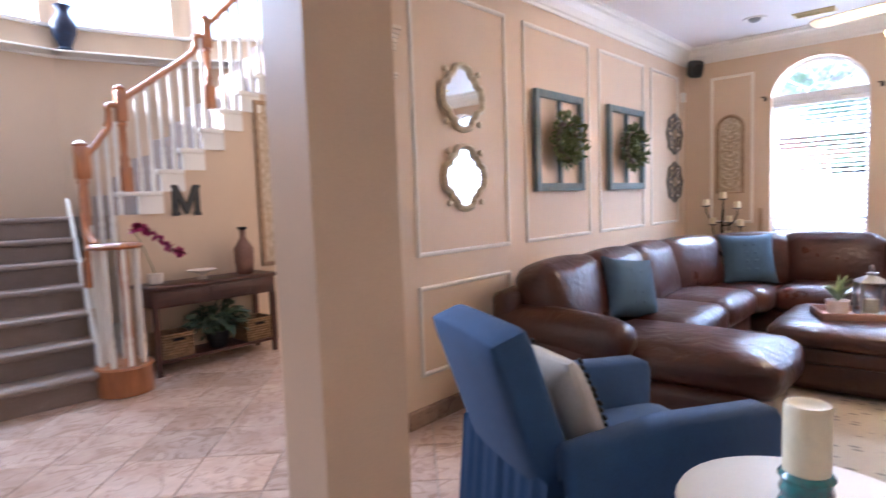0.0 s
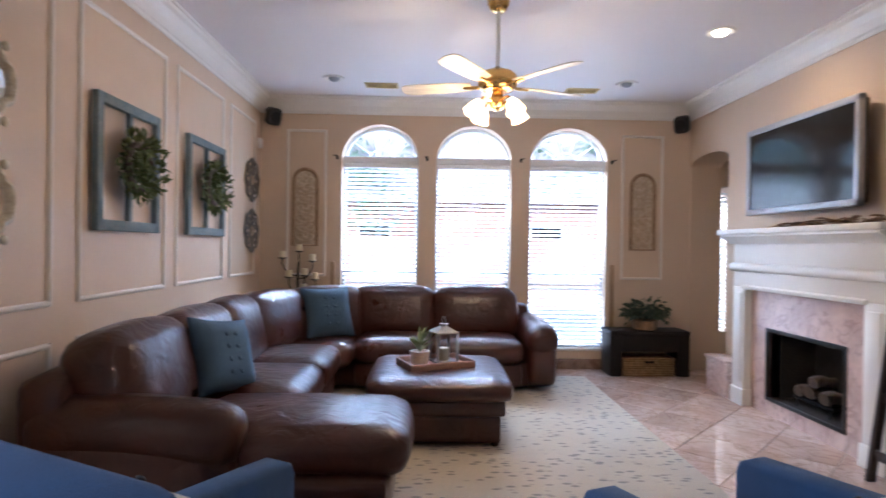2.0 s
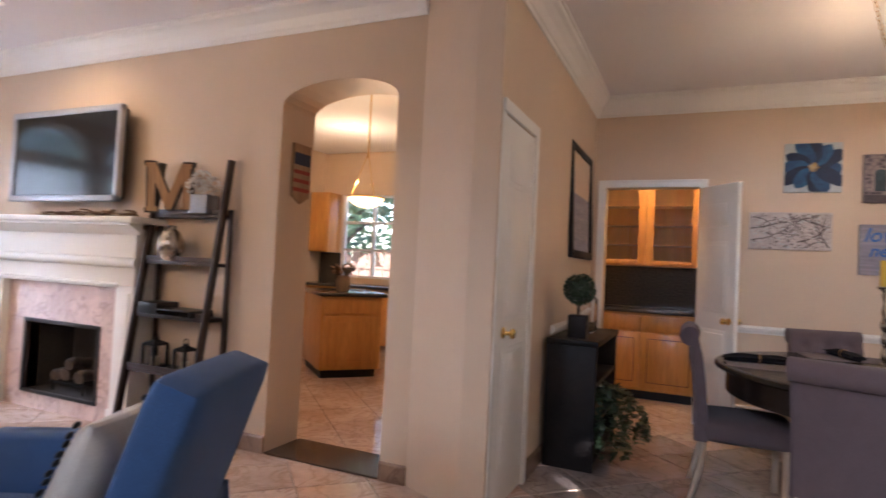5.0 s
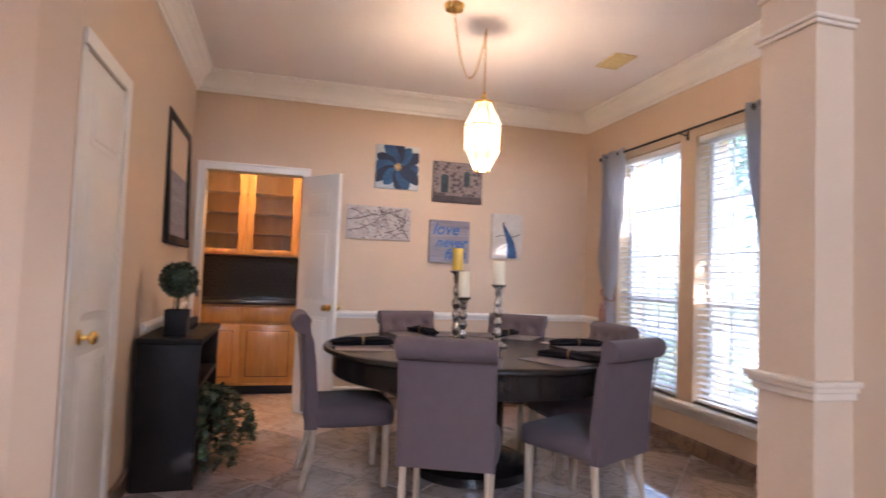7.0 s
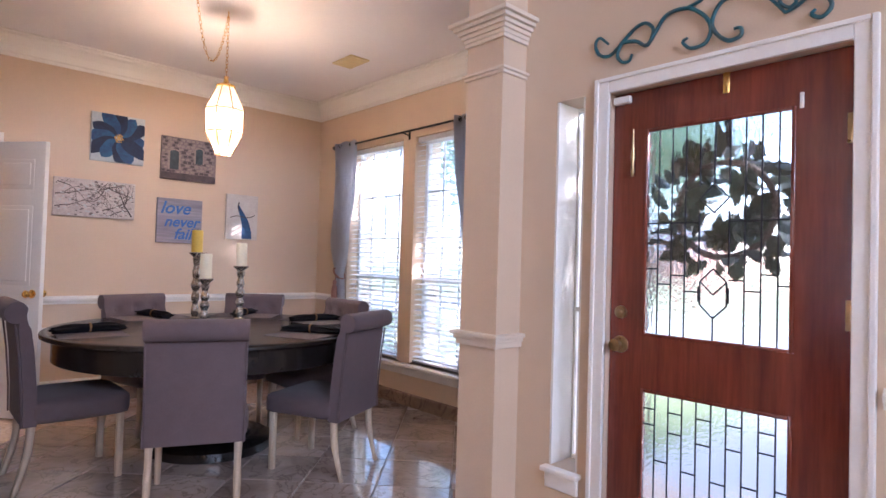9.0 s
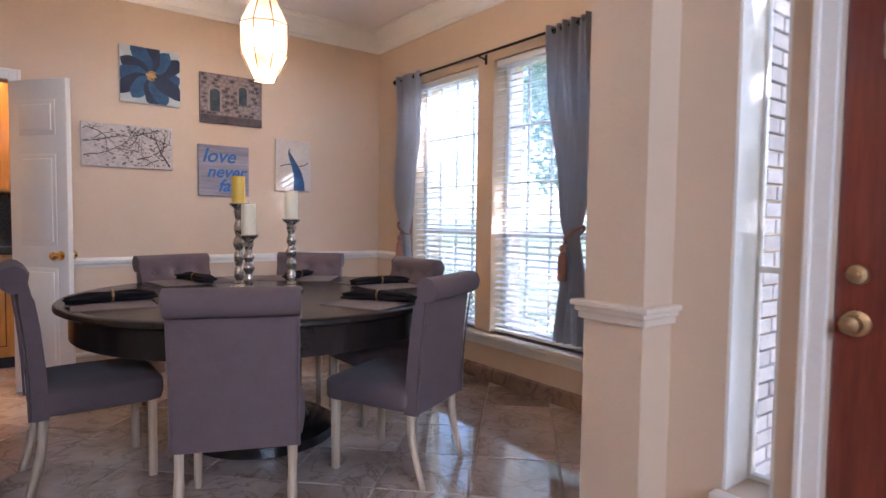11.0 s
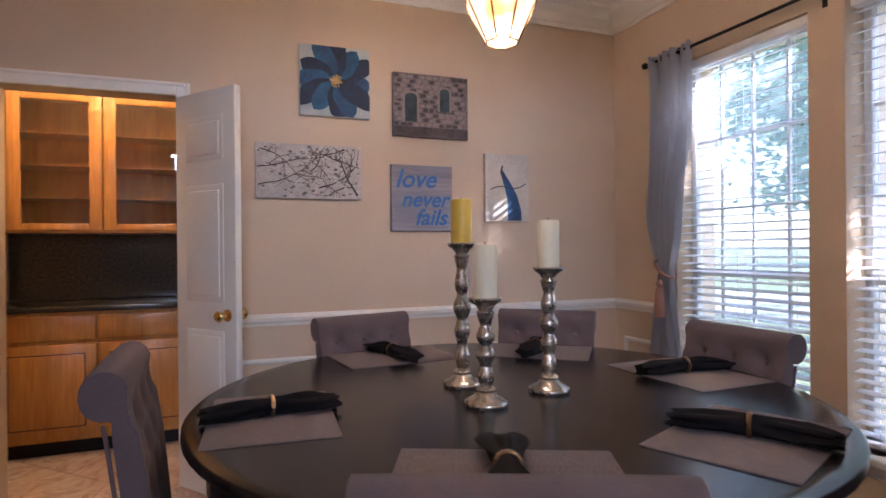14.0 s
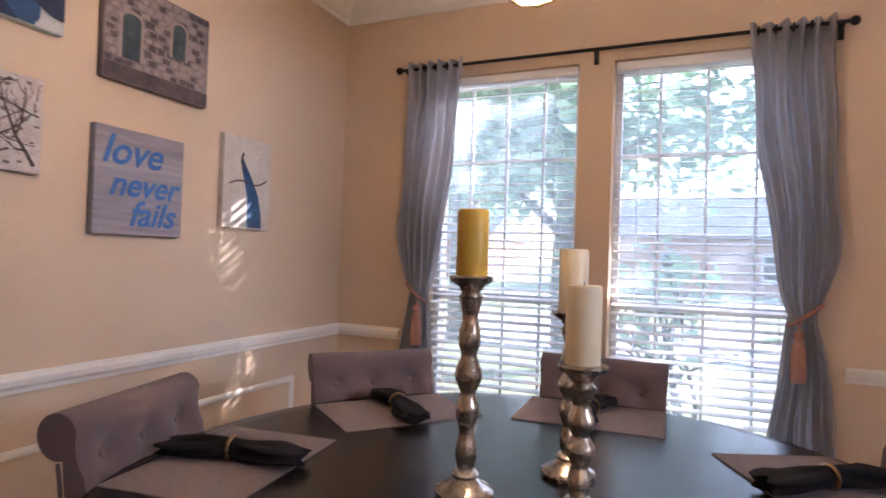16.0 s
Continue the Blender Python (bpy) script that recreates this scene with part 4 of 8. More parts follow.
# fireplace
fp = thing("fireplace", "white wooden mantelpiece round a pink marble fireplace", "fireplace", kind="structure")
FY0, FY1 = 4.0, 5.72
for y0, y1 in ((FY0 + 0.02, FY0 + 0.20), (FY1 - 0.20, FY1 - 0.02)):
    k = Kit()
    k.box(2.58, XW, y0, y1, 0, 0.999, 0.004)
    k.box(2.565, XW, y0 - 0.012, y1 + 0.012, 0, 0.14, 0.006)
    k.box(2.57, 2.59, y0 + 0.035, y1 - 0.035, 0.2, 0.95, 0.006)
    part("jamb", k, TRIM, fp)
k = Kit()
k.box(2.58, XW, FY0 + 0.02, FY1 - 0.02, 1.0, 1.40, 0.004)
k.profile_run([(0, 0), (0.012, 0), (0.03, 0.02), (0.03, 0.05), (0.012, 0.07), (0, 0.07)], (2.58, FY0 + 0.0, 1.13), (2.58, FY1 - 0.0, 1.13), (-1, 0, 0))
k.profile_run([(0, 0), (0.012, 0), (0.02, 0.012), (0.02, 0.025), (0, 0.035)], (2.58, FY0 + 0.18, 0.985), (2.58, FY1 - 0.18, 0.985), (-1, 0, 0))
part("frieze", k, TRIM, fp)
k = Kit()
k.profile_run([(0, 0), (0.015, 0), (0.03, 0.02), (0.07, 0.045), (0.10, 0.06), (0.10, 0.075), (0, 0.075)], (2.58, FY0 - 0.03, 1.36), (2.58, FY1 + 0.03, 1.36), (-1, 0, 0))
k.box(2.46, XW, FY0 - 0.06, FY1 + 0.06, 1.435, 1.48, 0.01)
part("mantel_shelf", k, TRIM, fp)
k = Kit()
k.box(2.645, XW - 0.002, FY0 + 0.2, FY0 + 0.42, 0.0, 1.0)
k.box(2.645, XW - 0.002, FY1 - 0.42, FY1 - 0.2, 0.0, 1.0)
k.box(2.645, XW - 0.002, FY0 + 0.42, FY1 - 0.42, 0.68, 1.0)
k.box(2.645, XW - 0.002, FY0 + 0.42, FY1 - 0.42, 0.0, 0.12)
part("marble_surround", k, HEARTH, fp, "pink marble slab surround")
FIREBRICK = mat("sooty_firebrick", (0.03, 0.027, 0.025), 0.9, second=(0.06, 0.05, 0.045), scale=6, grain=60, bump=0.4)
k = Kit()
k.box(3.05, 3.09, FY0 + 0.4, FY1 - 0.4, 0.1, 0.72)
k.box(2.68, 3.06, FY0 + 0.38, FY0 + 0.42, 0.1, 0.72)
k.box(2.68, 3.06, FY1 - 0.42, FY1 - 0.38, 0.1, 0.72)
k.box(2.68, 3.06, FY0 + 0.4, FY1 - 0.4, 0.69, 0.73)
k.box(2.68, 3.06, FY0 + 0.4, FY1 - 0.4, 0.09, 0.13)
part("firebox", k, FIREBRICK, fp)
k = Kit()
for y0, y1, z0, z1 in ((FY0 + 0.415, FY1 - 0.415, 0.66, 0.69), (FY0 + 0.415, FY1 - 0.415, 0.115, 0.14), (FY0 + 0.415, FY0 + 0.44, 0.115, 0.69), (FY1 - 0.44, FY1 - 0.415, 0.115, 0.69)):
    k.box(2.635, 2.66, y0, y1, z0, z1, 0.003)
part("screen_frame", k, BLACK, fp)
k = Kit()
for i in range(7):
    k.cyl((2.72, 4.7 + i * 0.06, 0.2), (2.95, 4.7 + i * 0.06, 0.2), 0.007, seg=6)
k.cyl((2.74, 4.66, 0.2), (2.74, 5.1, 0.2), 0.009, seg=6)
for y in (4.7, 5.06):
    k.cyl((2.74, y, 0.13), (2.74, y, 0.3), 0.008, seg=6)
part("grate", k, IRON, fp)
for y, z, r in ((4.74, 0.26, 0.05), (4.9, 0.27, 0.055), (5.02, 0.25, 0.045), (4.86, 0.35, 0.045)):
    k = Kit().tube([(2.72 + 0.2 * t, y + 0.05 * t, z + 0.012 * math.sin(t * 5)) for t in np.linspace(0, 1, 6)], [r * (0.9 + 0.1 * math.sin(7 * t)) for t in np.linspace(0, 1, 6)], 9)
    part("log", k, BARK, fp)
# the wall behind the firebox is opened by the recess; low marble bench beside it
bench = thing("hearth_bench", "low pink marble ledge beside the fireplace", "ledge", kind="structure")
part("ledge_block", Kit().box(2.56, XW, FY1 + 0.03, 6.12, 0.0, 0.30, 0.004), HEARTH, bench)
part("ledge_top", Kit().box(2.54, XW, FY1 + 0.028, 6.13, 0.302, 0.33, 0.005), HEARTH, bench)

# television and mantel garland
tv = thing("television", "flat black television in a silver frame above the mantel", "television", m=pose(0, 0, 0))
SILVERP = mat("silver_plastic", (0.42, 0.43, 0.46), 0.35, 0.5, scale=6, grain=100)
SCREEN = mat("black_glass_screen", (0.004, 0.004, 0.005), 0.12, scale=2, mix=0.2, grain=40, bump=0.0, coat=0.0, rough_var=0.02)
k = Kit()
for y0, y1, z0, z1 in ((4.31, 5.59, 2.265, 2.31), (4.31, 5.59, 1.60, 1.645), (4.31, 4.352, 1.6, 2.31), (5.548, 5.59, 1.6, 2.31)):
    k.box(2.615, 2.66, y0, y1, z0, z1, 0.006)
part("bezel", k, SILVERP, tv)
part("screen", Kit().box(2.628, 2.65, 4.345, 5.555, 1.64, 2.27), SCREEN, tv, smooth=False)
part("back_shell", Kit().box(2.655, 2.70, 4.33, 5.57, 1.62, 2.29, 0.01), BLACK, tv)
part("wall_bracket", Kit().box(2.70, XW, 4.7, 5.2, 1.78, 2.12, 0.005), BLACK, tv)
rng = random.Random(8)
k = Kit()
for i in range(70):
    y = rng.uniform(4.1, 5.15)
    f = leaf_bm(rng.uniform(0.07, 0.14), 0.035, 0.1, 0.4, 4)
    k._add(f, pose(2.62 + rng.uniform(-0.05, 0.05), y, 1.487 + rng.uniform(0, 0.03), rng.uniform(-30, 30), rng.uniform(-15, 5), rng.choice((90, -90)) + rng.uniform(-35, 35)))
DRIED = mat("dried_brown_leaf", (0.11, 0.055, 0.025), 0.8, second=(0.2, 0.1, 0.03), scale=20, mix=1, grain=60)
solid("garland", k, DRIED, "brown dried leaf garland on the mantel shelf", "garland")

# ---- living room: wall pieces, fan, shelf, small things ----
ONWALL = Matrix(((0, 0, 1, 0), (1, 0, 0, 0), (0, 1, 0, 0), (0, 0, 0, 1)))   # local x along +y, local y up, local z out from the west wall


def ring_of(outline, width, depth, z0=0.0):
    """A flat frame that follows an outline, with a raised middle."""
    k = Kit()
    f = bmesh.new()
    n = len(outline)
    c = Vector((sum(p[0] for p in outline) / n, sum(p[1] for p in outline) / n))
    sec = [(1.0, 0.0), (1.0, 0.7), (0.55, 1.0), (0.1, 0.75), (0.0, 0.35)]
    rings = []
    for t, h in sec:
        ring = []
        for i, p in enumerate(outline):
            a, b = Vector(outline[i - 1]), Vector(outline[(i + 1) % n])
            d = (b - a).normalized()
            nrm = Vector((d.y, -d.x))
            q = Vector(p) - nrm * width * (1 - t)
            ring.append(f.verts.new((q.x, q.y, z0 + depth * h)))
        rings.append(ring)
    for a, b in zip(rings, rings[1:]):
        for i in range(n):
            f.faces.new((a[i], a[(i + 1) % n], b[(i + 1) % n], b[i]))
    bmesh.ops.recalc_face_normals(f, faces=f.faces[:])
    return k._add(f)


def quatrefoil(s, n=64):
    out = []
    for i in range(n):
        a = 2 * math.pi * i / n
        r = s * (0.86 + 0.14 * abs(math.cos(2 * a)) ** 0.6)
        pinch = abs(((math.degrees(a) + 45) % 90) - 45)
        r -= s * 0.10 * math.exp(-((pinch - 33) / 6.0) ** 2)
        out.append((r * math.cos(a), r * math.sin(a)))
    return out


GILT = mat("aged_champagne_gilt", (0.62, 0.55, 0.40), 0.4, 0.25, second=(0.40, 0.33, 0.22), scale=25, mix=0.8, grain=90, bump=0.1)
for z in (1.955, 1.463):
    mir = thing("wall_mirror", "quatrefoil mirror in a champagne gilt frame", "mirror", "pair of quatrefoil mirrors", pose(XL + 0.004, 3.05, z) @ ONWALL)
    o = quatrefoil(0.215)
    part("frame", ring_of(o, 0.042, 0.036), GILT, mir)
    f = bmesh.new()
    f.faces.new([f.verts.new((x * 0.9, y * 0.9, 0.013)) for x, y in o])
    e = bmesh.ops.extrude_face_region(f, geom=f.faces[:])
    bmesh.ops.translate(f, verts=[v for v in e["geom"] if isinstance(v, bmesh.types.BMVert)], vec=(0, 0, -0.01))
    bmesh.ops.recalc_face_normals(f, faces=f.faces[:])
    part("mirror_glass", f, MIRROR, mir, smooth=False)
    for sx in (-1, 1):
        for sy in (-1, 1):
            part("corner_scroll", Kit().sphere((sx * 0.157, sy * 0.157, 0.016), 0.022, (1, 1, 0.6), 10), GILT, mir)

OLDBLUE = mat("weathered_teal_paint", (0.10, 0.155, 0.175), 0.7, second=(0.22, 0.24, 0.23), scale=12, mix=0.7, grain=120, bump=0.3, grain_amount=0.2)
BOXWOOD = mat("boxwood_leaf", (0.05, 0.085, 0.022), 0.55, second=(0.11, 0.13, 0.03), scale=25, mix=1, grain=80)


def wreath_leaves(r_ring, r_tube, n, length, width, seed):
    rg = random.Random(seed)
    k = Kit()
    for _ in range(n):
        a, b = rg.uniform(0, 2 * math.pi), rg.uniform(0, 2 * math.pi)
        ra = r_tube * rg.uniform(0.3, 1.0)
        p = Vector(((r_ring + ra * math.cos(b)) * math.cos(a), (r_ring + ra * math.cos(b)) * math.sin(a), ra * math.sin(b)))
        d = (Vector((math.cos(a) * math.cos(b), math.sin(a) * math.cos(b), abs(math.sin(b)) * 0.8)) + Vector((-math.sin(a), math.cos(a), 0)) * rg.uniform(-0.4, 1.1)).normalized()
        f = leaf_bm(length * rg.uniform(0.7, 1.3), width, 0.2, 0.3, 3)
        bmesh.ops.transform(f, matrix=Matrix.Translation(p) @ d.to_track_quat("X", "Z").to_matrix().to_4x4() @ pose(0, 0, 0, rg.uniform(-80, 80), 0, 0), verts=f.verts)
        me = bpy.data.meshes.new("t")
        f.to_mesh(me)
        f.free()
        k.bm.from_mesh(me)
        bpy.data.meshes.remove(me)
    return k


for y0, y1, sd in ((3.83, 4.54, 1), (4.99, 5.74, 2)):
    fr = thing("window_frame_decor", "old teal-painted sash frame with a boxwood wreath", "wall decor", "pair of sash frames with wreaths", pose(XL + 0.018, (y0 + y1) / 2, 1.735) @ ONWALL)
    w, h = (y1 - y0) / 2, 0.37
    for n_, bx in (("stile", (-w, -w + 0.055, -h, h)), ("stile", (w - 0.055, w, -h, h)), ("rail", (-w + 0.055, w - 0.055, h - 0.055, h)), ("rail", (-w + 0.055, w - 0.055, -h, -h + 0.06)), ("mullion", (-0.018, 0.018, -h + 0.06, h - 0.055))):
        part(n_, Kit().box(bx[0], bx[1], bx[2], bx[3], 0, 0.035 if n_ != "mullion" else 0.028, 0.003), OLDBLUE, fr)
    part("wreath_ring", Kit().tube([(0.13 * math.cos(a), 0.01 + 0.13 * math.sin(a), 0.075) for a in np.linspace(0, 2 * math.pi, 25)[:-1]], 0.022, 6, True), BARK, fr)
    wl = wreath_leaves(0.13, 0.075, 620, 0.045, 0.022, sd)
    bmesh.ops.translate(wl.bm, verts=wl.bm.verts, vec=(0, 0.01, 0.085))
    part("wreath_leaves", wl, BOXWOOD, fr, "dense boxwood leaves")

ANTIQUE = mat("antiqued_metal", (0.28, 0.25, 0.21), 0.55, 0.5, second=(0.10, 0.09, 0.08), scale=18, mix=1, grain=70, bump=0.3)
for z in (1.945, 1.435):
    d = thing("wall_medallion", "round fretted metal medallion on the panelled wall", "wall decor", "pair of medallions", pose(XL + 0.006, 6.6, z) @ ONWALL)
    part("rim", Kit().tube([(0.20 * math.cos(a) * (1 + 0.05 * math.cos(8 * a)), 0.20 * math.sin(a) * (1 + 0.05 * math.cos(8 * a)), 0.014) for a in np.linspace(0, 2 * math.pi, 65)[:-1]], 0.014, 6, True), ANTIQUE, d)
    for i in range(8):
        a = math.pi * i / 4
        k = Kit().tube(curve([(0.05 * math.cos(a), 0.05 * math.sin(a), 0.012), (0.12 * math.cos(a + 0.3), 0.12 * math.sin(a + 0.3), 0.016), (0.195 * math.cos(a), 0.195 * math.sin(a), 0.012)], 5), 0.010, 5)
        k.tube(curve([(0.05 * math.cos(a), 0.05 * math.sin(a), 0.012), (0.12 * math.cos(a - 0.3), 0.12 * math.sin(a - 0.3), 0.016), (0.195 * math.cos(a), 0.195 * math.sin(a), 0.012)], 5), 0.010, 5)
        part("fretwork", k, ANTIQUE, d)
    part("boss", Kit().lathe([(0.07, 0), (0.07, 0.012), (0.045, 0.022), (0.02, 0.026), (0.001, 0.028)], 20), MIRROR, d)

CARVED = wood("carved_brown_wood", (0.36, 0.24, 0.14), (0.25, 0.155, 0.09), 0.7, "z", 0.0)
PATINA = mat("whitewashed_carving", (0.60, 0.50, 0.37), 0.75, second=(0.40, 0.30, 0.19), scale=22, mix=0.9, grain=90, bump=0.4)
for cx in (-1.39, 2.24):
    pl = thing("wall_plaque", "arched carved wooden panel with pale fretwork", "wall decor", "pair of carved plaques", pose(cx, YB - 0.004, 1.29, 90, 0, 0))
    hw, hs, rise = 0.142, 0.69, 0.145
    out = [(-hw, 0), (hw, 0)] + [(hw * math.cos(math.pi * i / 14), hs + rise * math.sin(math.pi * i / 14)) for i in range(15)]
    part("frame", ring_of(out, 0.035, 0.028), CARVED, pl)
    f = bmesh.new()
    f.faces.new([f.verts.new((x * 0.9, 0.02 + y * 0.95, 0.006)) for x, y in out])
    part("backing", f, PATINA, pl)
    k = Kit()
    for i in range(7):
        zc = 0.09 + i * 0.1
        for s in (-1, 1):
            k.tube(curve([(0, zc - 0.045, 0.014), (s * 0.07, zc - 0.02, 0.02), (s * 0.085, zc + 0.02, 0.018), (s * 0.03, zc + 0.04, 0.016), (s * 0.025, zc + 0.005, 0.014)], 4), 0.011, 5)
        k.sphere((0, zc, 0.014), 0.02, (1, 1, 0.6), 8)
    part("fretwork", k, PATINA, pl, "pale scrolled fretwork")
for x in (-1.085, 1.905):
    b = thing("wooden_stick", "upright brown wooden stick beside the window", "stick", "sticks by the windows", pose(x, YB - 0.035, 0))
    part("shaft", Kit().box(-0.022, 0.022, -0.012, 0.012, 0.45, 1.13, 0.005), CARVED, b)
    part("wall_hook", Kit().box(-0.012, 0.012, 0.012, 0.0345, 0.9, 0.94), IRON, b)
for x in (-1.06, -0.10, 0.91, 1.90):
    kb = thing("rod_bracket", "small dark metal curtain bracket", "bracket", "curtain brackets", pose(x, YB, 2.24))
    part("plate", Kit().box(-0.014, 0.014, -0.008, 0, -0.02, 0.02, 0.002), IRON, kb)
    part("hook", Kit().tube([(0, -0.008, 0), (0, -0.05, 0), (0.01, -0.065, 0.012), (-0.03 if x < 0 else 0.03, -0.065, 0.014)], 0.006, 6), IRON, kb)

# loudspeakers in the corners
for x, y, rz in ((XL + 0.17, YB - 0.16, 40), (XW - 0.17, YB - 0.16, -40)):
    sp = thing("loudspeaker", "small black satellite speaker on a wall bracket", "speaker", "ceiling corner speakers", pose(x, y, 2.63, 20, 0, rz))
    part("cabinet", Kit().soft(-0.07, 0.07, -0.06, 0.07, -0.085, 0.085, 0.03, 0.005, 5), BLACK, sp)
    part("grille", Kit().lathe([(0.055, 0), (0.058, 0.006), (0.03, 0.014), (0.001, 0.016)], 18, pose(0, -0.06, 0, 90, 0, 0)), IRON, sp)
    part("bracket_arm", Kit().cyl((0, 0.06, 0), (0, 0.2, 0.03), 0.012), BLACK, sp)
tb = thing("thermostat_box", "small white sensor box high in the corner", "sensor", m=pose(XL + 0.02, YB - 0.10, 2.36))
part("case", Kit().box(-0.02, 0.02, -0.035, 0.035, -0.05, 0.05, 0.008), TRIM, tb)

# candelabra behind the sofa
cd = thing("candelabra", "tall black iron candelabra with white pillar candles", "candelabra", m=pose(-1.42, 6.80, 0))
part("stem", Kit().tube(curve([(0, 0, 0.02), (0.01, 0, 0.5), (-0.01, 0, 0.9), (0, 0, 1.12)], 6), 0.012, 8).lathe([(0.14, 0), (0.14, 0.012), (0.03, 0.03), (0.012, 0.06)], 20), IRON, cd)
for dx, z in ((-0.17, 1.20), (0.0, 1.27), (0.14, 1.17), (-0.10, 1.0), (0.06, 1.02), (0.17, 0.98), (0.05, 0.86)):
    part("branch", Kit().tube(curve([(0, 0, z - 0.22), (dx * 0.6, 0, z - 0.20), (dx, 0, z - 0.10), (dx, 0, z - 0.045)], 6), 0.007, 6).lathe([(0.012, z - 0.05), (0.045, z - 0.04), (0.045, z - 0.032), (0.01, z - 0.034)], 16, pose(dx, 0, 0)), IRON, cd)
    part("candle", Kit().cyl((dx, 0, z - 0.033), (dx, 0, z + 0.035), 0.032, seg=16), WAX, cd)

# low black console with basket and plant
cs = thing("low_console", "low black wooden console beside the window", "console", m=pose(2.21, 6.74, 0))
part("top", Kit().box(-0.41, 0.41, -0.16, 0.17, 0.425, 0.465, 0.006), BLACKPAINT, cs)
for x in (-0.41, 0.29):
    part("end_panel", Kit().box(x, x + 0.12, -0.15, 0.16, 0.0, 0.425, 0.005), BLACKPAINT, cs)
part("apron", Kit().box(-0.29, 0.29, -0.14, -0.12, 0.25, 0.425, 0.003), BLACKPAINT, cs)
WICKER = mat("brown_wicker", (0.28, 0.17, 0.085), 0.8, second=(0.15, 0.085, 0.04), scale=30, mix=1, grain=60, bump=0.5)


def basket(w, d, h, m, label, group="woven baskets"):
    b = thing("basket", label, "basket", group, m)
    k = Kit()
    n = max(5, int(h / 0.022))
    for i in range(n):
        z = 0.011 + i * h / n
        o = [(-w / 2, -d / 2), (w / 2, -d / 2), (w / 2, d / 2), (-w / 2, d / 2)]
        pts = []
        for j in range(4):
            a, c = Vector(o[j]), Vector(o[(j + 1) % 4])
            for q in range(10):
                p = a.lerp(c, q / 10)
                s = 1 + (0.012 if (q + i) % 2 else -0.008)
                pts.append((p.x * s, p.y * s, z))
        k.tube(pts, h / n * 0.56, 5, True)
    part("woven_sides", k, WICKER, b)
    part("bottom", Kit().box(-w / 2, w / 2, -d / 2, d / 2, 0, 0.01), WICKER, b)
    # no hole is cut: a black slab gives the handle slot's shaded inside
    part("handle_slot", Kit().box(-0.05, 0.05, -d / 2 - 0.014, -d / 2 - 0.008, h * 0.7, h * 0.7 + 0.025, 0.004), IRON, b)
    return b


basket(0.52, 0.24, 0.19, pose(2.21, 6.74, 0.0), "flat brown wicker basket under the console")
rng = random.Random(3)
pp = thing("potted_plant", "bushy green plant in a basket pot on the console", "plant", m=pose(2.20, 6.72, 0.465))
part("pot", Kit().lathe([(0.09, 0), (0.12, 0.01), (0.125, 0.1), (0.115, 0.105), (0.1, 0.09)], 20), WICKER, pp)
lv = foliage(420, 0.21, 0.055, 0.034, rng, (-0.15, 0.9), (1.15, 0.8, 0.95))
bmesh.ops.translate(lv.bm, verts=lv.bm.verts, vec=(0, 0, 0.15))
part("leaves", lv, LEAFDK, pp)

# ceiling fan
fan = thing("ceiling_fan", "brass ceiling fan with cream blades and four glass lamps", "ceiling fan", m=pose(0.345, 4.42, 0))
part("canopy", Kit().lathe([(0.035, H - 0.07), (0.05, H - 0.06), (0.07, H - 0.02), (0.072, H)], 24), BRASS, fan)
part("downrod", Kit().cyl((0, 0, 2.43), (0, 0, H - 0.05), 0.013), TRIM, fan)
part("motor_housing", Kit().lathe([(0.05, 2.29), (0.10, 2.30), (0.125, 2.33), (0.125, 2.39), (0.10, 2.415), (0.05, 2.43), (0.02, 2.45)], 32), BRASS, fan)
BLADE = wood("cream_fan_blade", (0.66, 0.58, 0.42), (0.56, 0.48, 0.33), 0.4, "x")
for i in range(5):
    a = 72 * i + 20
    f = Kit()
    out = [(0.17, -0.05), (0.30, -0.062), (0.58, -0.068), (0.625, -0.05), (0.64, 0), (0.625, 0.05), (0.58, 0.068), (0.30, 0.062), (0.17, 0.05)]
    f.prism([(x, y) for x, y in out], -0.003, 0.003, Matrix(((1, 0, 0, 0), (0, 0, 1, 0), (0, 1, 0, 0), (0, 0, 0, 1))))
    bmesh.ops.transform(f.bm, matrix=pose(0, 0, 2.335, 0, 0, a) @ pose(0, 0, 0, 12, 0, 0), verts=f.bm.verts)
    bl = part("blade", f, BLADE, fan)
    part("blade_arm", Kit().tube([(0.10 * math.cos(radians(a)), 0.10 * math.sin(radians(a)), 2.325), (0.22 * math.cos(radians(a)), 0.22 * math.sin(radians(a)), 2.33)], 0.011, 6), BRASS, bl)
part("light_hub", Kit().lathe([(0.01, 2.17), (0.035, 2.18), (0.05, 2.21), (0.045, 2.25), (0.03, 2.29)], 20), BRASS, fan)
SHADE = emission("lit_frosted_glass", (1.0, 0.70, 0.34), 1.7)
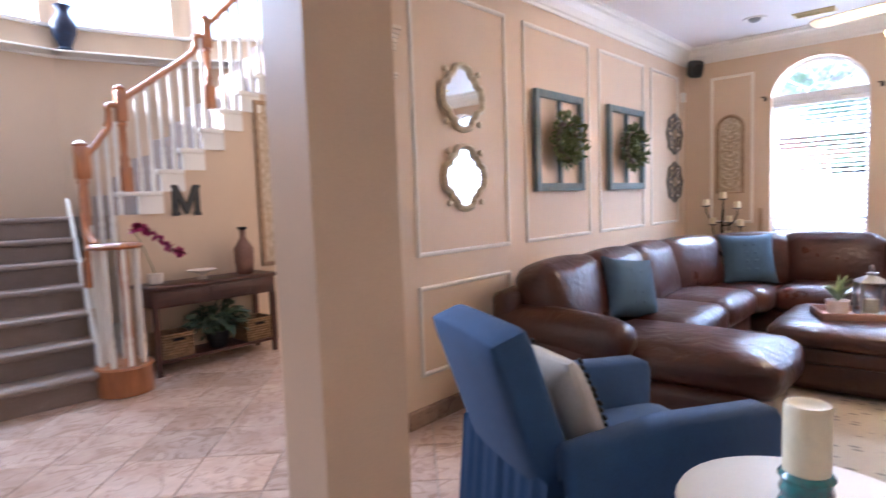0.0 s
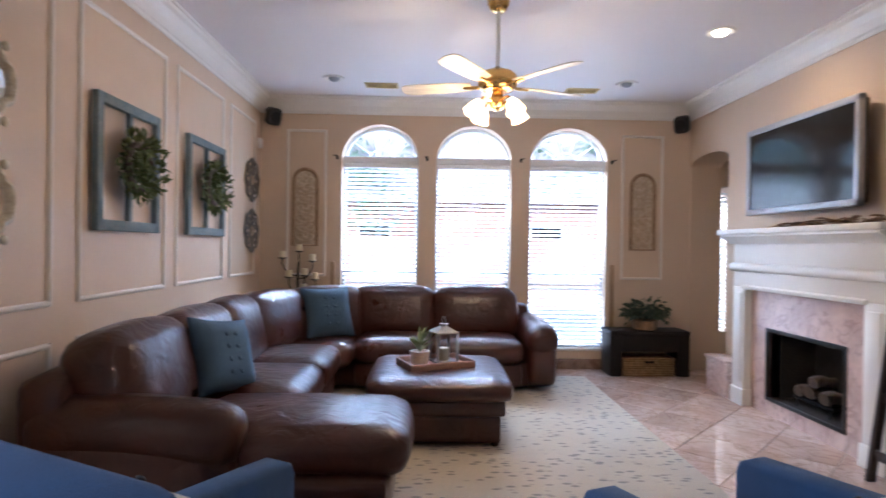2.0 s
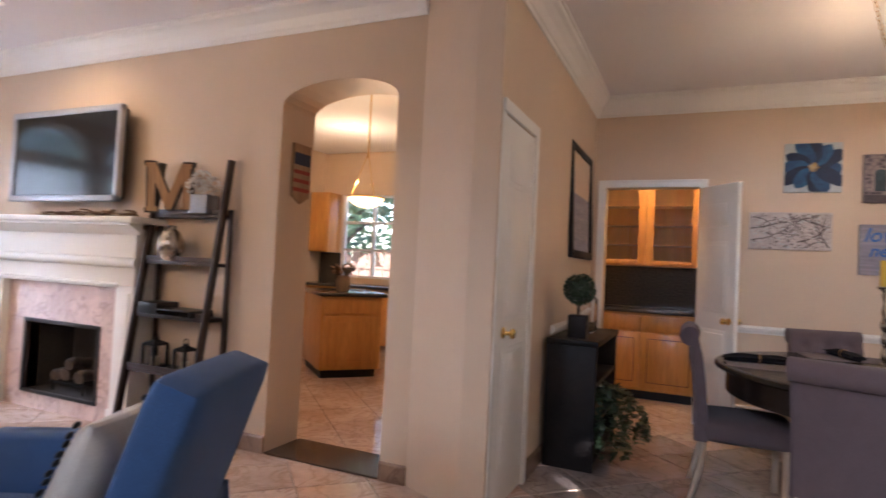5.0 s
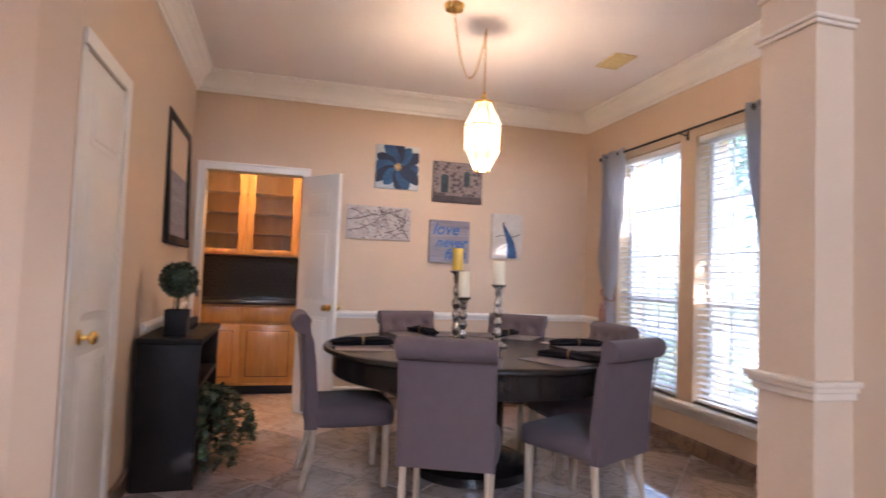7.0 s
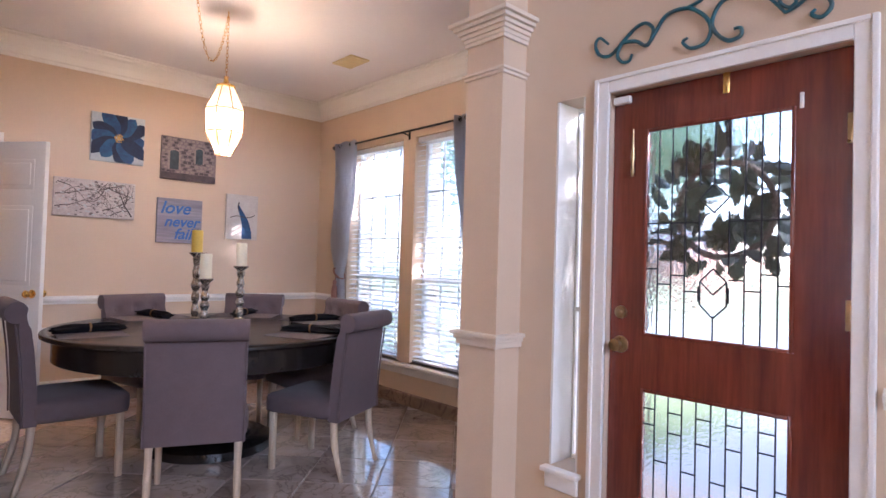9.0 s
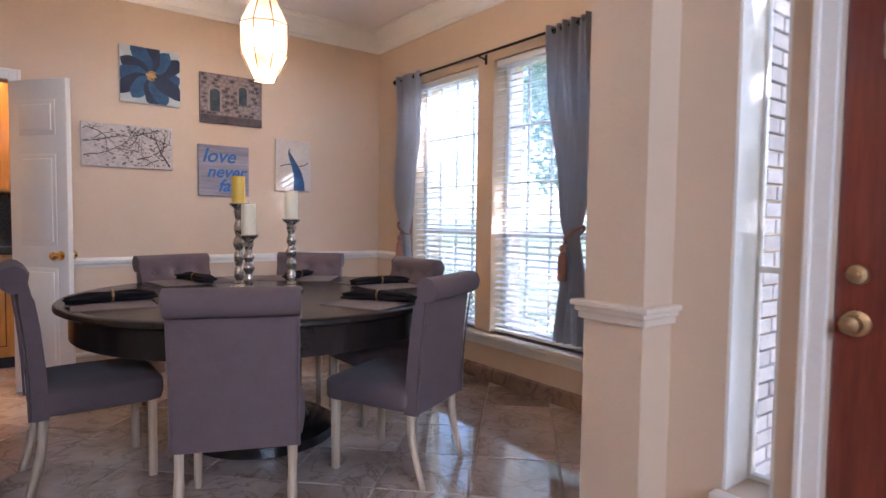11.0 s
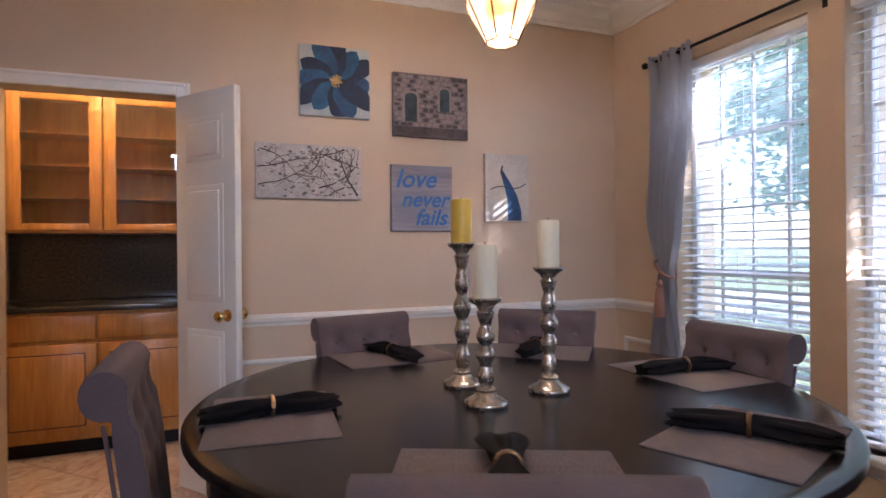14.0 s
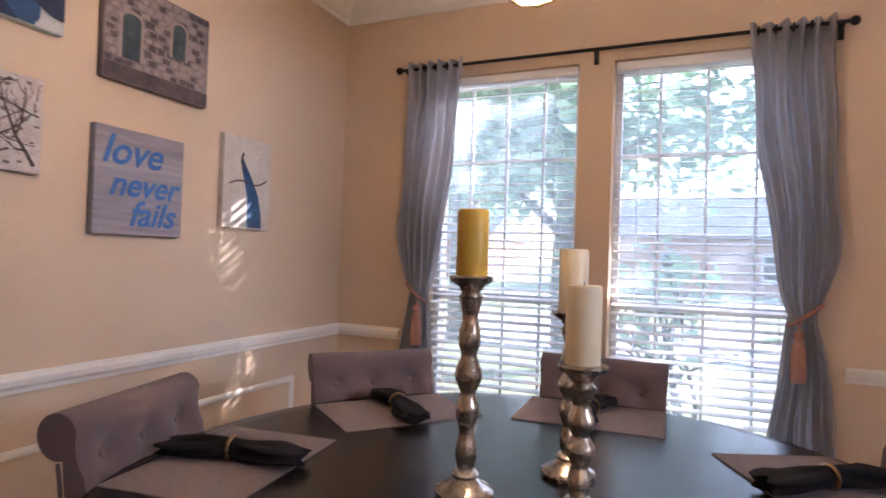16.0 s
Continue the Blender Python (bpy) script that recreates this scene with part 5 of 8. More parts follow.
for i in range(4):
    a = radians(90 * i + 30)
    d = Vector((math.cos(a), math.sin(a), 0))
    part("lamp_arm", Kit().tube(curve([d * 0.035 + Vector((0, 0, 2.225)), d * 0.10 + Vector((0, 0, 2.245)), d * 0.135 + Vector((0, 0, 2.215))], 4), 0.008, 6), BRASS, fan)
    sh = Kit().lathe([(0.022, 0), (0.03, -0.012), (0.045, -0.045), (0.052, -0.075), (0.06, -0.098), (0.057, -0.1), (0.03, -0.085), (0.001, -0.08)], 18, Matrix.Translation(d * 0.14 + Vector((0, 0, 2.215))) @ pose(0, 0, 0, 0, 0, math.degrees(a)) @ pose(0, 0, 0, 0, -32, 0), close=False)
    part("glass_shade", sh, SHADE, fan, "glowing frosted tulip shade")
    p = Vector((0.345, 4.42, 2.03)) + d * 0.22
    lamp("fan_bulb", "POINT", Matrix.Translation(p), 2.5, WARM, r=0.05)

# ceiling spots and vents
for x, y, lit in ((-0.98, 6.19, 0), (1.78, 6.17, 0), (1.99, 4.83, 1)):
    r = thing("ceiling_spot", "round white recessed ceiling light" + (", lit" if lit else ", unlit"), "recessed light", "recessed lights", pose(x, y, H))
    part("trim_ring", Kit().lathe([(0.055, -0.004), (0.095, -0.012), (0.10, -0.006), (0.10, 0.0)], 28, close=False), TRIM, r)
    part("eyeball", Kit().sphere((0, 0, 0.005), 0.056, (1, 1, 0.75), 16), emission("spot_glow", (1.0, 0.8, 0.5), 4.0) if lit else GREYMETAL, r)
    if lit:
        data = bpy.data.lights.new("spot", "SPOT")
        data.energy, data.color, data.spot_size, data.spot_blend, data.shadow_soft_size = 5, WARM, radians(105), 0.7, 0.05
        so = new("spot", data)
        so.matrix_world = look((x + 0.03, y, H - 0.06), (XW + 0.1, y - 0.05, 1.5))
YELLOWED = mat("yellowed_vent_metal", (0.62, 0.50, 0.24), 0.5, scale=6, mix=0.4, grain=60)


def ceiling_vent(x, y, rz, w=0.32, d=0.16):
    v = thing("ceiling_vent", "yellowed metal ceiling air vent with slats", "vent", "ceiling vents", pose(x, y, H, 0, 0, rz))
    k = Kit()
    for x0, x1, y0, y1 in ((-w / 2, w / 2, -d / 2, -d / 2 + 0.02), (-w / 2, w / 2, d / 2 - 0.02, d / 2), (-w / 2, -w / 2 + 0.02, -d / 2 + 0.02, d / 2 - 0.02), (w / 2 - 0.02, w / 2, -d / 2 + 0.02, d / 2 - 0.02)):
        k.box(x0, x1, y0, y1, -0.012, 0, 0.002)
    part("frame", k, YELLOWED, v)
    me = mesh_of("slat", Kit().box(-w / 2 + 0.02, w / 2 - 0.02, -0.008, 0.008, -0.001, 0.001), YELLOWED)
    for i in range(8):
        s = new("slat", me)
        s.matrix_basis = pose(0, -d / 2 + 0.028 + i * (d - 0.056) / 7, -0.009, 35, 0, 0)
        s.parent = v


ceiling_vent(-0.55, 6.40, 0)
ceiling_vent(1.42, 6.44, 0)

# ladder shelf
ld = thing("ladder_shelf", "dark espresso leaning ladder shelf with five tiers", "shelf")
LY0, LY1, TOPZ = 3.33, 3.97, 1.88
xf = lambda z: 2.45 + (2.71 - 2.45) * z / TOPZ
for y in (LY0, LY1):
    part("front_rail", Kit().prism([(2.43, 0), (2.48, 0), (2.735, TOPZ), (2.685, TOPZ)], y - 0.014, y + 0.014, bev=0.003), ESPRESSO, ld)
    part("back_post", Kit().box(2.715, 2.745, y - 0.012, y + 0.012, 0, 1.55, 0.003), ESPRESSO, ld)
SHELVES = (0.14, 0.46, 0.82, 1.18, 1.50)
for z in SHELVES:
    part("shelf_board", Kit().box(xf(z) + 0.0, 2.745, LY0 + 0.014, LY1 - 0.014, z - 0.012, z + 0.012, 0.003), ESPRESSO, ld)
    part("shelf_lip", Kit().box(xf(z) - 0.004, xf(z) + 0.012, LY0 + 0.014, LY1 - 0.014, z + 0.013, z + 0.045, 0.002), ESPRESSO, ld)
TANWOOD = wood("tan_letter_wood", (0.42, 0.25, 0.12), (0.32, 0.17, 0.08), 0.6, "z")
M_SHAPE = [(0, 0), (0.22, 0), (0.22, 0.1), (0.16, 0.1), (0.16, 0.62), (0.44, 0.05), (0.56, 0.05), (0.84, 0.62), (0.84, 0.1), (0.78, 0.1), (0.78, 0), (1, 0), (1.06, 0), (1.06, 0.1), (1.02, 0.1), (1.02, 0.9), (1.06, 0.9), (1.06, 1), (0.82, 1), (0.5, 0.36), (0.18, 1), (-0.06, 1), (-0.06, 0.9), (-0.02, 0.9), (-0.02, 0.1), (-0.06, 0.1), (-0.06, 0)]


def letter_m(m, size, depth, face, edge, label):
    t = thing("letter_decor", label, "letter", m=m)
    part("letter_body", Kit().prism([((u - 0.5) * size * 0.85, v * size) for u, v in M_SHAPE], 0, depth), edge, t, smooth=False)
    part("letter_face", Kit().prism([((u - 0.5) * size * 0.78, 0.012 + v * (size - 0.024)) for u, v in M_SHAPE], -0.003, -0.0005), face, t, smooth=False)


letter_m(pose(2.63, 3.79, 1.514, 6, 0, -66), 0.355, 0.035, TANWOOD, ESPRESSO, "wooden letter M with dark edges on the shelf")
vs = thing("flower_vase", "dark glass vase of white hydrangeas on the shelf", "vase", m=pose(2.66, 3.50, 1.514))
part("vase", Kit().box(-0.055, 0.055, -0.075, 0.075, 0, 0.13, 0.008), GREYMETAL, vs)
PETAL = mat("white_petal", (0.75, 0.73, 0.68), 0.7, scale=30, grain=80)
rng = random.Random(12)
k = Kit()
for c in ((-0.01, -0.07, 0.19), (0, 0.08, 0.19), (-0.03, 0.0, 0.23)):
    for _ in range(70):
        d = Vector((rng.gauss(0, 1), rng.gauss(0, 1), rng.gauss(0.2, 1))).normalized()
        f = leaf_bm(0.028, 0.026, 0.2, 0.2, 2)
        k._add(f, Matrix.Translation(Vector(c) + d * 0.062) @ d.orthogonal().to_track_quat("X", "Z").to_matrix().to_4x4())
part("blossom", k, PETAL, vs)
hv = thing("owl_vase", "ribbed mercury-glass jar on the shelf", "jar", m=pose(2.62, 3.74, 1.194))
part("jar", Kit().lathe([(0.045, 0)] + [(0.05 + 0.038 * math.sin(math.pi * i / 16) + (0.004 if i % 2 else 0), 0.01 + 0.19 * i / 16) for i in range(17)] + [(0.03, 0.215), (0.032, 0.235), (0.01, 0.24)], 24), SILVERLEAF, hv)
bx = thing("media_box", "black media player box on the shelf", "electronics", m=pose(2.62, 3.62, 0.834))
part("box_case", Kit().box(-0.10, 0.10, -0.2, 0.1, 0, 0.045, 0.004), BLACK, bx)
part("box_front", Kit().box(-0.104, -0.1, -0.19, 0.09, 0.008, 0.037), SCREEN, bx)
bx = thing("media_box", "low black set-top box on the shelf", "electronics", m=pose(2.62, 3.80, 0.834))
part("box_case", Kit().box(-0.09, 0.09, -0.07, 0.11, 0, 0.08, 0.006), BLACK, bx)
lantern("dark metal lantern with a candle on the shelf", pose(2.60, 3.80, 0.474), 0.06, IRON)
lantern("small dark lantern on the ladder shelf", pose(2.60, 3.52, 0.474), 0.055, IRON)
sb = thing("dark_bowl", "small dark woven bowl on the bottom shelf", "bowl", m=pose(2.6, 3.66, 0.152))
part("bowl", Kit().lathe([(0.05, 0), (0.09, 0.03), (0.10, 0.09), (0.09, 0.09), (0.05, 0.02)], 20), WICKER, sb)

# light switch, jamb sign
sw = thing("light_switch", "white double light switch on the panelled wall", "switch", m=pose(XL + 0.003, 2.40, 1.36) @ ONWALL)
part("plate", Kit().box(-0.045, 0.045, -0.06, 0.06, 0, 0.006, 0.002), TRIM, sw)
for x in (-0.02, 0.02):
    part("toggle", Kit().box(x - 0.006, x + 0.006, -0.012, 0.012, 0.004, 0.014, 0.002), TRIM, sw)
fs = thing("wall_sign", "small wooden shield sign with red and navy stripes", "sign", m=pose(2.96, 2.967, 1.62))
part("board", Kit().prism([(-0.09, 0.05), (0, 0), (0.09, 0.05), (0.09, 0.4), (-0.09, 0.4)], -0.02, -0.001), CARVED, fs, smooth=False)
RED = mat("faded_red_paint", (0.28, 0.04, 0.03), 0.7, grain=80)
NAVY = mat("faded_navy_paint", (0.02, 0.03, 0.07), 0.7, grain=80)
for i in range(3):
    part("stripe", Kit().box(-0.085, 0.085, -0.024, -0.0205, 0.08 + i * 0.06, 0.105 + i * 0.06), RED, fs)
part("stripe", Kit().box(-0.085, 0.085, -0.024, -0.0205, 0.26, 0.34), NAVY, fs)

# kitchen seen through the arch
kc = thing("kitchen_island", "golden oak kitchen peninsula with a dark stone top", "kitchen cabinet", m=pose(5.10, 3.86, 0, 0, 0, -42))
part("carcass", Kit().box(-0.33, 0.33, 0.0, 0.9, 0.09, 0.87, 0.003), OAK, kc)
part("plinth", Kit().box(-0.30, 0.30, 0.05, 0.86, 0, 0.09), IRON, kc)
def oak_door(kit_parent, x0, x1, z0, z1, y):
    d = part("door", Kit().box(x0, x1, y - 0.018, y, z0, z1, 0.004), OAK, kit_parent)
    part("raised_panel", Kit().box(x0 + 0.06, x1 - 0.06, y - 0.026, y - 0.016, z0 + 0.06, z1 - 0.06, 0.008), OAK, d)
oak_door(kc, -0.30, 0.30, 0.13, 0.66, -0.001)
part("drawer_front", Kit().box(-0.30, 0.30, -0.019, -0.001, 0.69, 0.84, 0.005), OAK, kc)
GRANITE = mat("black_granite", (0.02, 0.018, 0.018), 0.15, second=(0.07, 0.06, 0.05), scale=60, mix=0.8, grain=150, bump=0.0)
solid("worktop", Kit().box(-0.37, 0.40, -0.04, 1.0, 0.872, 0.91, 0.006), GRANITE, "black granite worktop on the peninsula", "worktop", m=pose(5.10, 3.86, 0, 0, 0, -42))
fv = thing("utensil_crock", "brown crock with autumn flowers on the worktop", "vase", m=pose(5.25, 4.10, 0.911))
part("crock", Kit().lathe([(0.06, 0), (0.075, 0.02), (0.08, 0.12), (0.065, 0.17), (0.07, 0.18)], 18), CARVED, fv)
lv = foliage(150, 0.12, 0.05, 0.03, random.Random(6), (0.1, 1.0))
bmesh.ops.translate(lv.bm, verts=lv.bm.verts, vec=(0, 0, 0.2))
part("flowers", lv, DRIED, fv)
kb = thing("kitchen_base_cabinet", "golden oak base cabinets below the kitchen window", "kitchen cabinet")
part("carcass", Kit().box(6.9, 7.49, 3.6, 6.0, 0.09, 0.87), OAK, kb)
for i in range(4):
    part("door", Kit().box(6.88, 6.9, 3.65 + i * 0.58, 4.2 + i * 0.58, 0.13, 0.84, 0.004), OAK, kb)
solid("worktop", Kit().box(6.84, 7.49, 3.58, 6.0, 0.872, 0.91, 0.005), GRANITE, "black granite worktop below the kitchen window", "worktop")
ku = thing("kitchen_wall_cabinet", "golden oak wall cabinet beside the window", "kitchen cabinet")
part("carcass", Kit().box(7.16, 7.49, 5.70, 6.04, 1.38, 2.3, 0.003), OAK, ku)
part("door", Kit().box(7.14, 7.16, 5.72, 6.03, 1.4, 2.28, 0.005), OAK, ku)
structure("trim_backsplash", Kit().box(7.47, 7.494, 5.66, 6.04, 0.91, 1.38), GRANITE, "dark tiled backsplash")
pd = thing("pendant_lamp", "brass pendant with an alabaster bowl, lit", "pendant lamp", m=pose(4.55, 3.42, 0))
part("canopy", Kit().lathe([(0.03, H + 0.04), (0.06, H + 0.07), (0.06, H + 0.1)], 18), BRASS, pd)
part("stem", Kit().cyl((0, 0, 2.25), (0, 0, H + 0.06), 0.008), BRASS, pd)
for i in range(3):
    a = radians(120 * i)
    part("chain", Kit().cyl((0, 0, 2.3), (0.15 * math.cos(a), 0.15 * math.sin(a), 1.87), 0.004, seg=6), BRASS, pd)
part("bowl", Kit().lathe([(0.02, 1.77), (0.09, 1.785), (0.15, 1.825), (0.175, 1.87), (0.17, 1.875), (0.14, 1.835), (0.02, 1.79)], 26), emission("alabaster_glow", (1.0, 0.66, 0.26), 1.0), pd)
part("rim", Kit().tube([(0.175 * math.cos(a), 0.175 * math.sin(a), 1.87) for a in np.linspace(0, 2 * math.pi, 25)[:-1]], 0.008, 6, True), BRASS, pd)
lamp("pendant_bulb", "POINT", Matrix.Translation((4.55, 3.42, 1.98)), 6, WARM, r=0.06)
r = thing("ceiling_spot", "round lit recessed kitchen ceiling light", "recessed light", "recessed lights", pose(6.0, 4.6, H + 0.1))
part("glow_disc", Kit().lathe([(0.001, -0.004), (0.08, -0.004), (0.1, 0.0)], 24), emission("spot_glow", (1.0, 0.8, 0.5), 4.0), r)
lamp("kitchen_spot", "POINT", Matrix.Translation((6.0, 4.6, 2.4)), 8, WARM, r=0.08)

# ---- dining room ----
TC = Vector((3.62, -0.58, 0))
tb = thing("dining_table", "large round black-brown dining table on a drum pedestal", "table", m=Matrix.Translation(TC))
part("tabletop", Kit().lathe([(0.90, 0.742), (0.935, 0.744), (0.95, 0.752), (0.95, 0.768), (0.942, 0.775), (0.90, 0.776)], 72), BLACKWOOD, tb)
part("apron", Kit().lathe([(0.86, 0.615), (0.89, 0.615), (0.89, 0.742), (0.86, 0.742)], 72), BLACKWOOD, tb)
part("pedestal", Kit().lathe([(0.24, 0.05), (0.24, 0.10), (0.20, 0.13), (0.20, 0.56), (0.30, 0.615)], 40), BLACKWOOD, tb)
part("base", Kit().lathe([(0.36, 0), (0.38, 0.01), (0.38, 0.06), (0.34, 0.085), (0.24, 0.09)], 48), BLACKWOOD, tb)


TUFTS = ((-0.14, 0.90), (0, 0.90), (0.14, 0.90), (-0.07, 0.81), (0.07, 0.81), (-0.14, 0.72), (0, 0.72), (0.14, 0.72))


def dining_chair():
    c = thing("dining_chair", "grey upholstered dining chair with a scrolled tufted back", "chair", "chairs round the table")
    part("seat", Kit().soft(-0.235, 0.235, -0.20, 0.27, 0.36, 0.49, 0.035, 0.015, 8), GREYCLOTH, c)
    k = Kit()
    f = bmesh.new()
    # side profile of the back: forward face, then the scroll and the rear face
    fwd = [(-0.165, 0.36), (-0.17, 0.55), (-0.19, 0.75), (-0.215, 0.90), (-0.225, 0.94)]
    zs = np.linspace(0.36, 0.95, 25)
    face = [(float(np.interp(z, [p[1] for p in fwd], [p[0] for p in fwd])), float(z)) for z in zs]
    scroll = [(-0.268 + 0.058 * math.cos(a), 0.965 + 0.058 * math.sin(a)) for a in np.linspace(radians(20), radians(285), 14)]
    back = [(-0.262, 0.86), (-0.245, 0.72), (-0.23, 0.52), (-0.225, 0.36)]
    prof = face + scroll + back
    cols = []
    nx = 33
    for i in range(nx):
        u = -1 + 2 * i / (nx - 1)
        x = 0.228 * u
        rnd = 0.012 * (u ** 6)
        ring = []
        for j, (y, z) in enumerate(prof):
            inner = -0.2 if z < 0.9 else -0.268
            dip = 0.0
            if j < len(face):
                # padded diamonds between the buttons
                dip = max([0.030 * math.exp(-((x - bx) ** 2 + (z - bz) ** 2) / 0.0009) for bx, bz in TUFTS])
                for sgn in (-1, 1):
                    q = ((x + sgn * (z - 0.90) * 0.78) / 0.14 + 0.5) % 1.0 - 0.5
                    if 0.66 < z < 0.95 and abs(x) < 0.19:
                        dip = max(dip, 0.010 * math.exp(-(q / 0.10) ** 2))
                dip -= 0.006
            ring.append(f.verts.new((x + 0.006 * u * math.sin(z * 7), y + (inner - y) * rnd * 12 - dip, z)))
        cols.append(ring)
    for a, b in zip(cols, cols[1:]):
        for j in range(len(prof)):
            j2 = (j + 1) % len(prof)
            f.faces.new((a[j], b[j], b[j2], a[j2]))
    f.faces.new(cols[0])
    f.faces.new(cols[-1][::-1])
    bmesh.ops.recalc_face_normals(f, faces=f.faces[:])
    b = part("backrest", k._add(f), GREYCLOTH, c)
    for x, z in TUFTS:
        y = np.interp(z, [p[1] for p in fwd], [p[0] for p in fwd])
        part("tuft_button", Kit().sphere((x, y - 0.022, z), 0.012, (1, 0.6, 1), 8), GREYCLOTH, b, "sunken covered button")
    for sx in (-1, 1):
        part("piping", Kit().tube([(sx * 0.222, p[0] - 0.004, p[1]) for p in back[::-1]] + [(sx * 0.222, -0.272, 0.9)], 0.005, 6), GREYCLOTH, b)
    for x in (-0.2, 0.2):
        part("leg", Kit().prism([(-0.019, 0.37), (0.019, 0.37), (0.014, 0), (-0.014, 0)], -0.017, 0.017, pose(x, 0.225, 0), bev=0.004), PALEWOOD, c)
        k = Kit()
        k.tube(curve([(x, -0.185, 0.37), (x, -0.195, 0.2), (x, -0.245, 0.0)], 4), [0.024, 0.023, 0.022, 0.021, 0.02, 0.019, 0.018, 0.017, 0.016], 4)
        part("leg", k, PALEWOOD, c, smooth=False)
    return c


LINENMAT = mat("woven_grey_placemat", (0.155, 0.12, 0.12), 0.9, second=(0.22, 0.18, 0.17), scale=40, mix=1, grain=240, bump=0.5, grain_amount=0.3, stretch=(6, 1, 1))
NAPKIN = mat("black_napkin_cloth", (0.010, 0.009, 0.010), 0.95, second=(0.016, 0.014, 0.016), scale=12, grain=260, bump=0.3)
NAPKIN.node_tree.nodes["Principled BSDF"].inputs["Specular IOR Level"].default_value = 0.1
CHAIR_ANGLES = (91, 154, 208, 268, 322, 14)
first = None
for i, a in enumerate(CHAIR_ANGLES):
    r = (0.82, 0.83, 0.84, 0.72, 0.73, 0.73)[i]
    m = pose(TC.x + r * math.cos(radians(a)), TC.y + r * math.sin(radians(a)), 0, 0, 0, a + 90 + (0, 3, -2, 2, -3, 1)[i]) @ Matrix.Diagonal((1, 1, 0.955, 1))
    if first is None:
        first = dining_chair()
        first.matrix_world = m
    else:
        copy_thing(first, m)
def napkin_cloth(seed):
    """A long folded cloth, pinched by its ring and fanned out in pleats at both ends."""
    f, k = bmesh.new(), Kit()
    nu, nv = 30, 28
    rings = []
    for i in range(nu + 1):
        u = -1 + 2 * i / nu
        e = abs(u)
        half = 0.022 + 0.028 * min(1, e * 1.5) ** 1.2 * (1 - 0.35 * max(0, e - 0.75) * 4)
        thick = 0.024 - 0.008 * e - 0.009 * max(0, e - 0.7) / 0.3
        ring = []
        for j in range(nv):
            a = 2 * math.pi * j / nv
            pleat = 1 + 0.24 * min(1, e * 2.2) * math.sin(5 * a + seed + u * 1.5) + 0.10 * math.sin(3 * a - u * 4 + seed * 2)
            ring.append(f.verts.new((0.178 * u + 0.012 * e * math.sin(4 * a + seed), half * math.cos(a) * pleat + 0.012 * u * math.sin(seed * 1.7), 0.027 + (thick * math.sin(a) * pleat if math.sin(a) > 0 else 0.026 * math.sin(a)))))
        rings.append(ring)
    for a, b in zip(rings, rings[1:]):
        for j in range(nv):
            f.faces.new((a[j], a[(j + 1) % nv], b[(j + 1) % nv], b[j]))
    f.faces.new(rings[0][::-1])
    f.faces.new(rings[-1])
    bmesh.ops.recalc_face_normals(f, faces=f.faces[:])
    return k._add(f)


rng = random.Random(21)
for i, a in enumerate(CHAIR_ANGLES):
    c = TC + Vector((math.cos(radians(a)), math.sin(radians(a)), 0)) * 0.72 + Vector((0, 0, 0.7765))
    turn = a + 90 + rng.uniform(-7, 7)
    solid("placemat", Kit().box(-0.235, 0.235, -0.165, 0.165, 0, 0.003), LINENMAT, "grey woven rectangular placemat on the dining table", "placemat", "placemats", m=Matrix.Translation(c) @ pose(0, 0, 0, 0, 0, turn))
    n = thing("napkin", "gathered black napkin in a bronze ring", "napkin", "napkins", Matrix.Translation(c + Vector((0, 0, 0.0035))) @ pose(0.0, 0.0, 0, 0, 0, a + rng.uniform(-14, 14)))
    k = napkin_cloth(i)
    part("cloth", k, NAPKIN, n)
    part("ring", Kit().tube([(0, 0.027 * math.cos(t), 0.027 + 0.027 * math.sin(t)) for t in np.linspace(0, 2 * math.pi, 17)[:-1]], 0.006, 6, True, 0.7), mat("bronze_ring", (0.28, 0.17, 0.08), 0.3, 1.0) if i == 0 else bpy.data.materials["bronze_ring"], n)

def candlestick(x, y, h, ch, wax, label):
    t = thing("candlestick", label, "candlestick", "three candlesticks", pose(x, y, 0.7765))
    prof = [(0.062, 0), (0.066, 0.006), (0.064, 0.014), (0.05, 0.022), (0.034, 0.03), (0.026, 0.04), (0.03, 0.048), (0.022, 0.056)]
    body = h - 0.056 - 0.05
    z = 0.056
    n = 40
    for i in range(n + 1):
        u = i / n
        cycles = 3.5 if h < 0.38 else 4.5
        r = 0.0165 + 0.014 * abs(math.sin(math.pi * cycles * u)) ** 1.3 * (0.75 + 0.25 * math.sin(3 + 9 * u))
        prof.append((r, z + body * u))
    prof += [(0.028, h - 0.045), (0.02, h - 0.036), (0.03, h - 0.022), (0.046, h - 0.012), (0.05, h - 0.004), (0.048, h), (0.03, h - 0.001)]
    part("stem", Kit().lathe(prof, 28), SILVERLEAF, t)
    part("candle", Kit().lathe([(0.034, h), (0.035, h + 0.004), (0.035, h + ch - 0.006), (0.032, h + ch), (0.012, h + ch - 0.004)], 24), wax, t, "pillar candle")
    part("wick", Kit().cyl((0, 0, h + ch - 0.005), (0.001, 0, h + ch + 0.008), 0.0012, seg=5), IRON, t)


candlestick(3.735, -0.485, 0.478, 0.145, WAXY, "tall turned silver candlestick with a yellow pillar candle")
candlestick(3.485, -0.455, 0.315, 0.155, WAX, "short turned silver candlestick with an ivory pillar candle")
candlestick(3.555, -0.71, 0.397, 0.15, WAX, "turned silver candlestick with an ivory pillar candle")

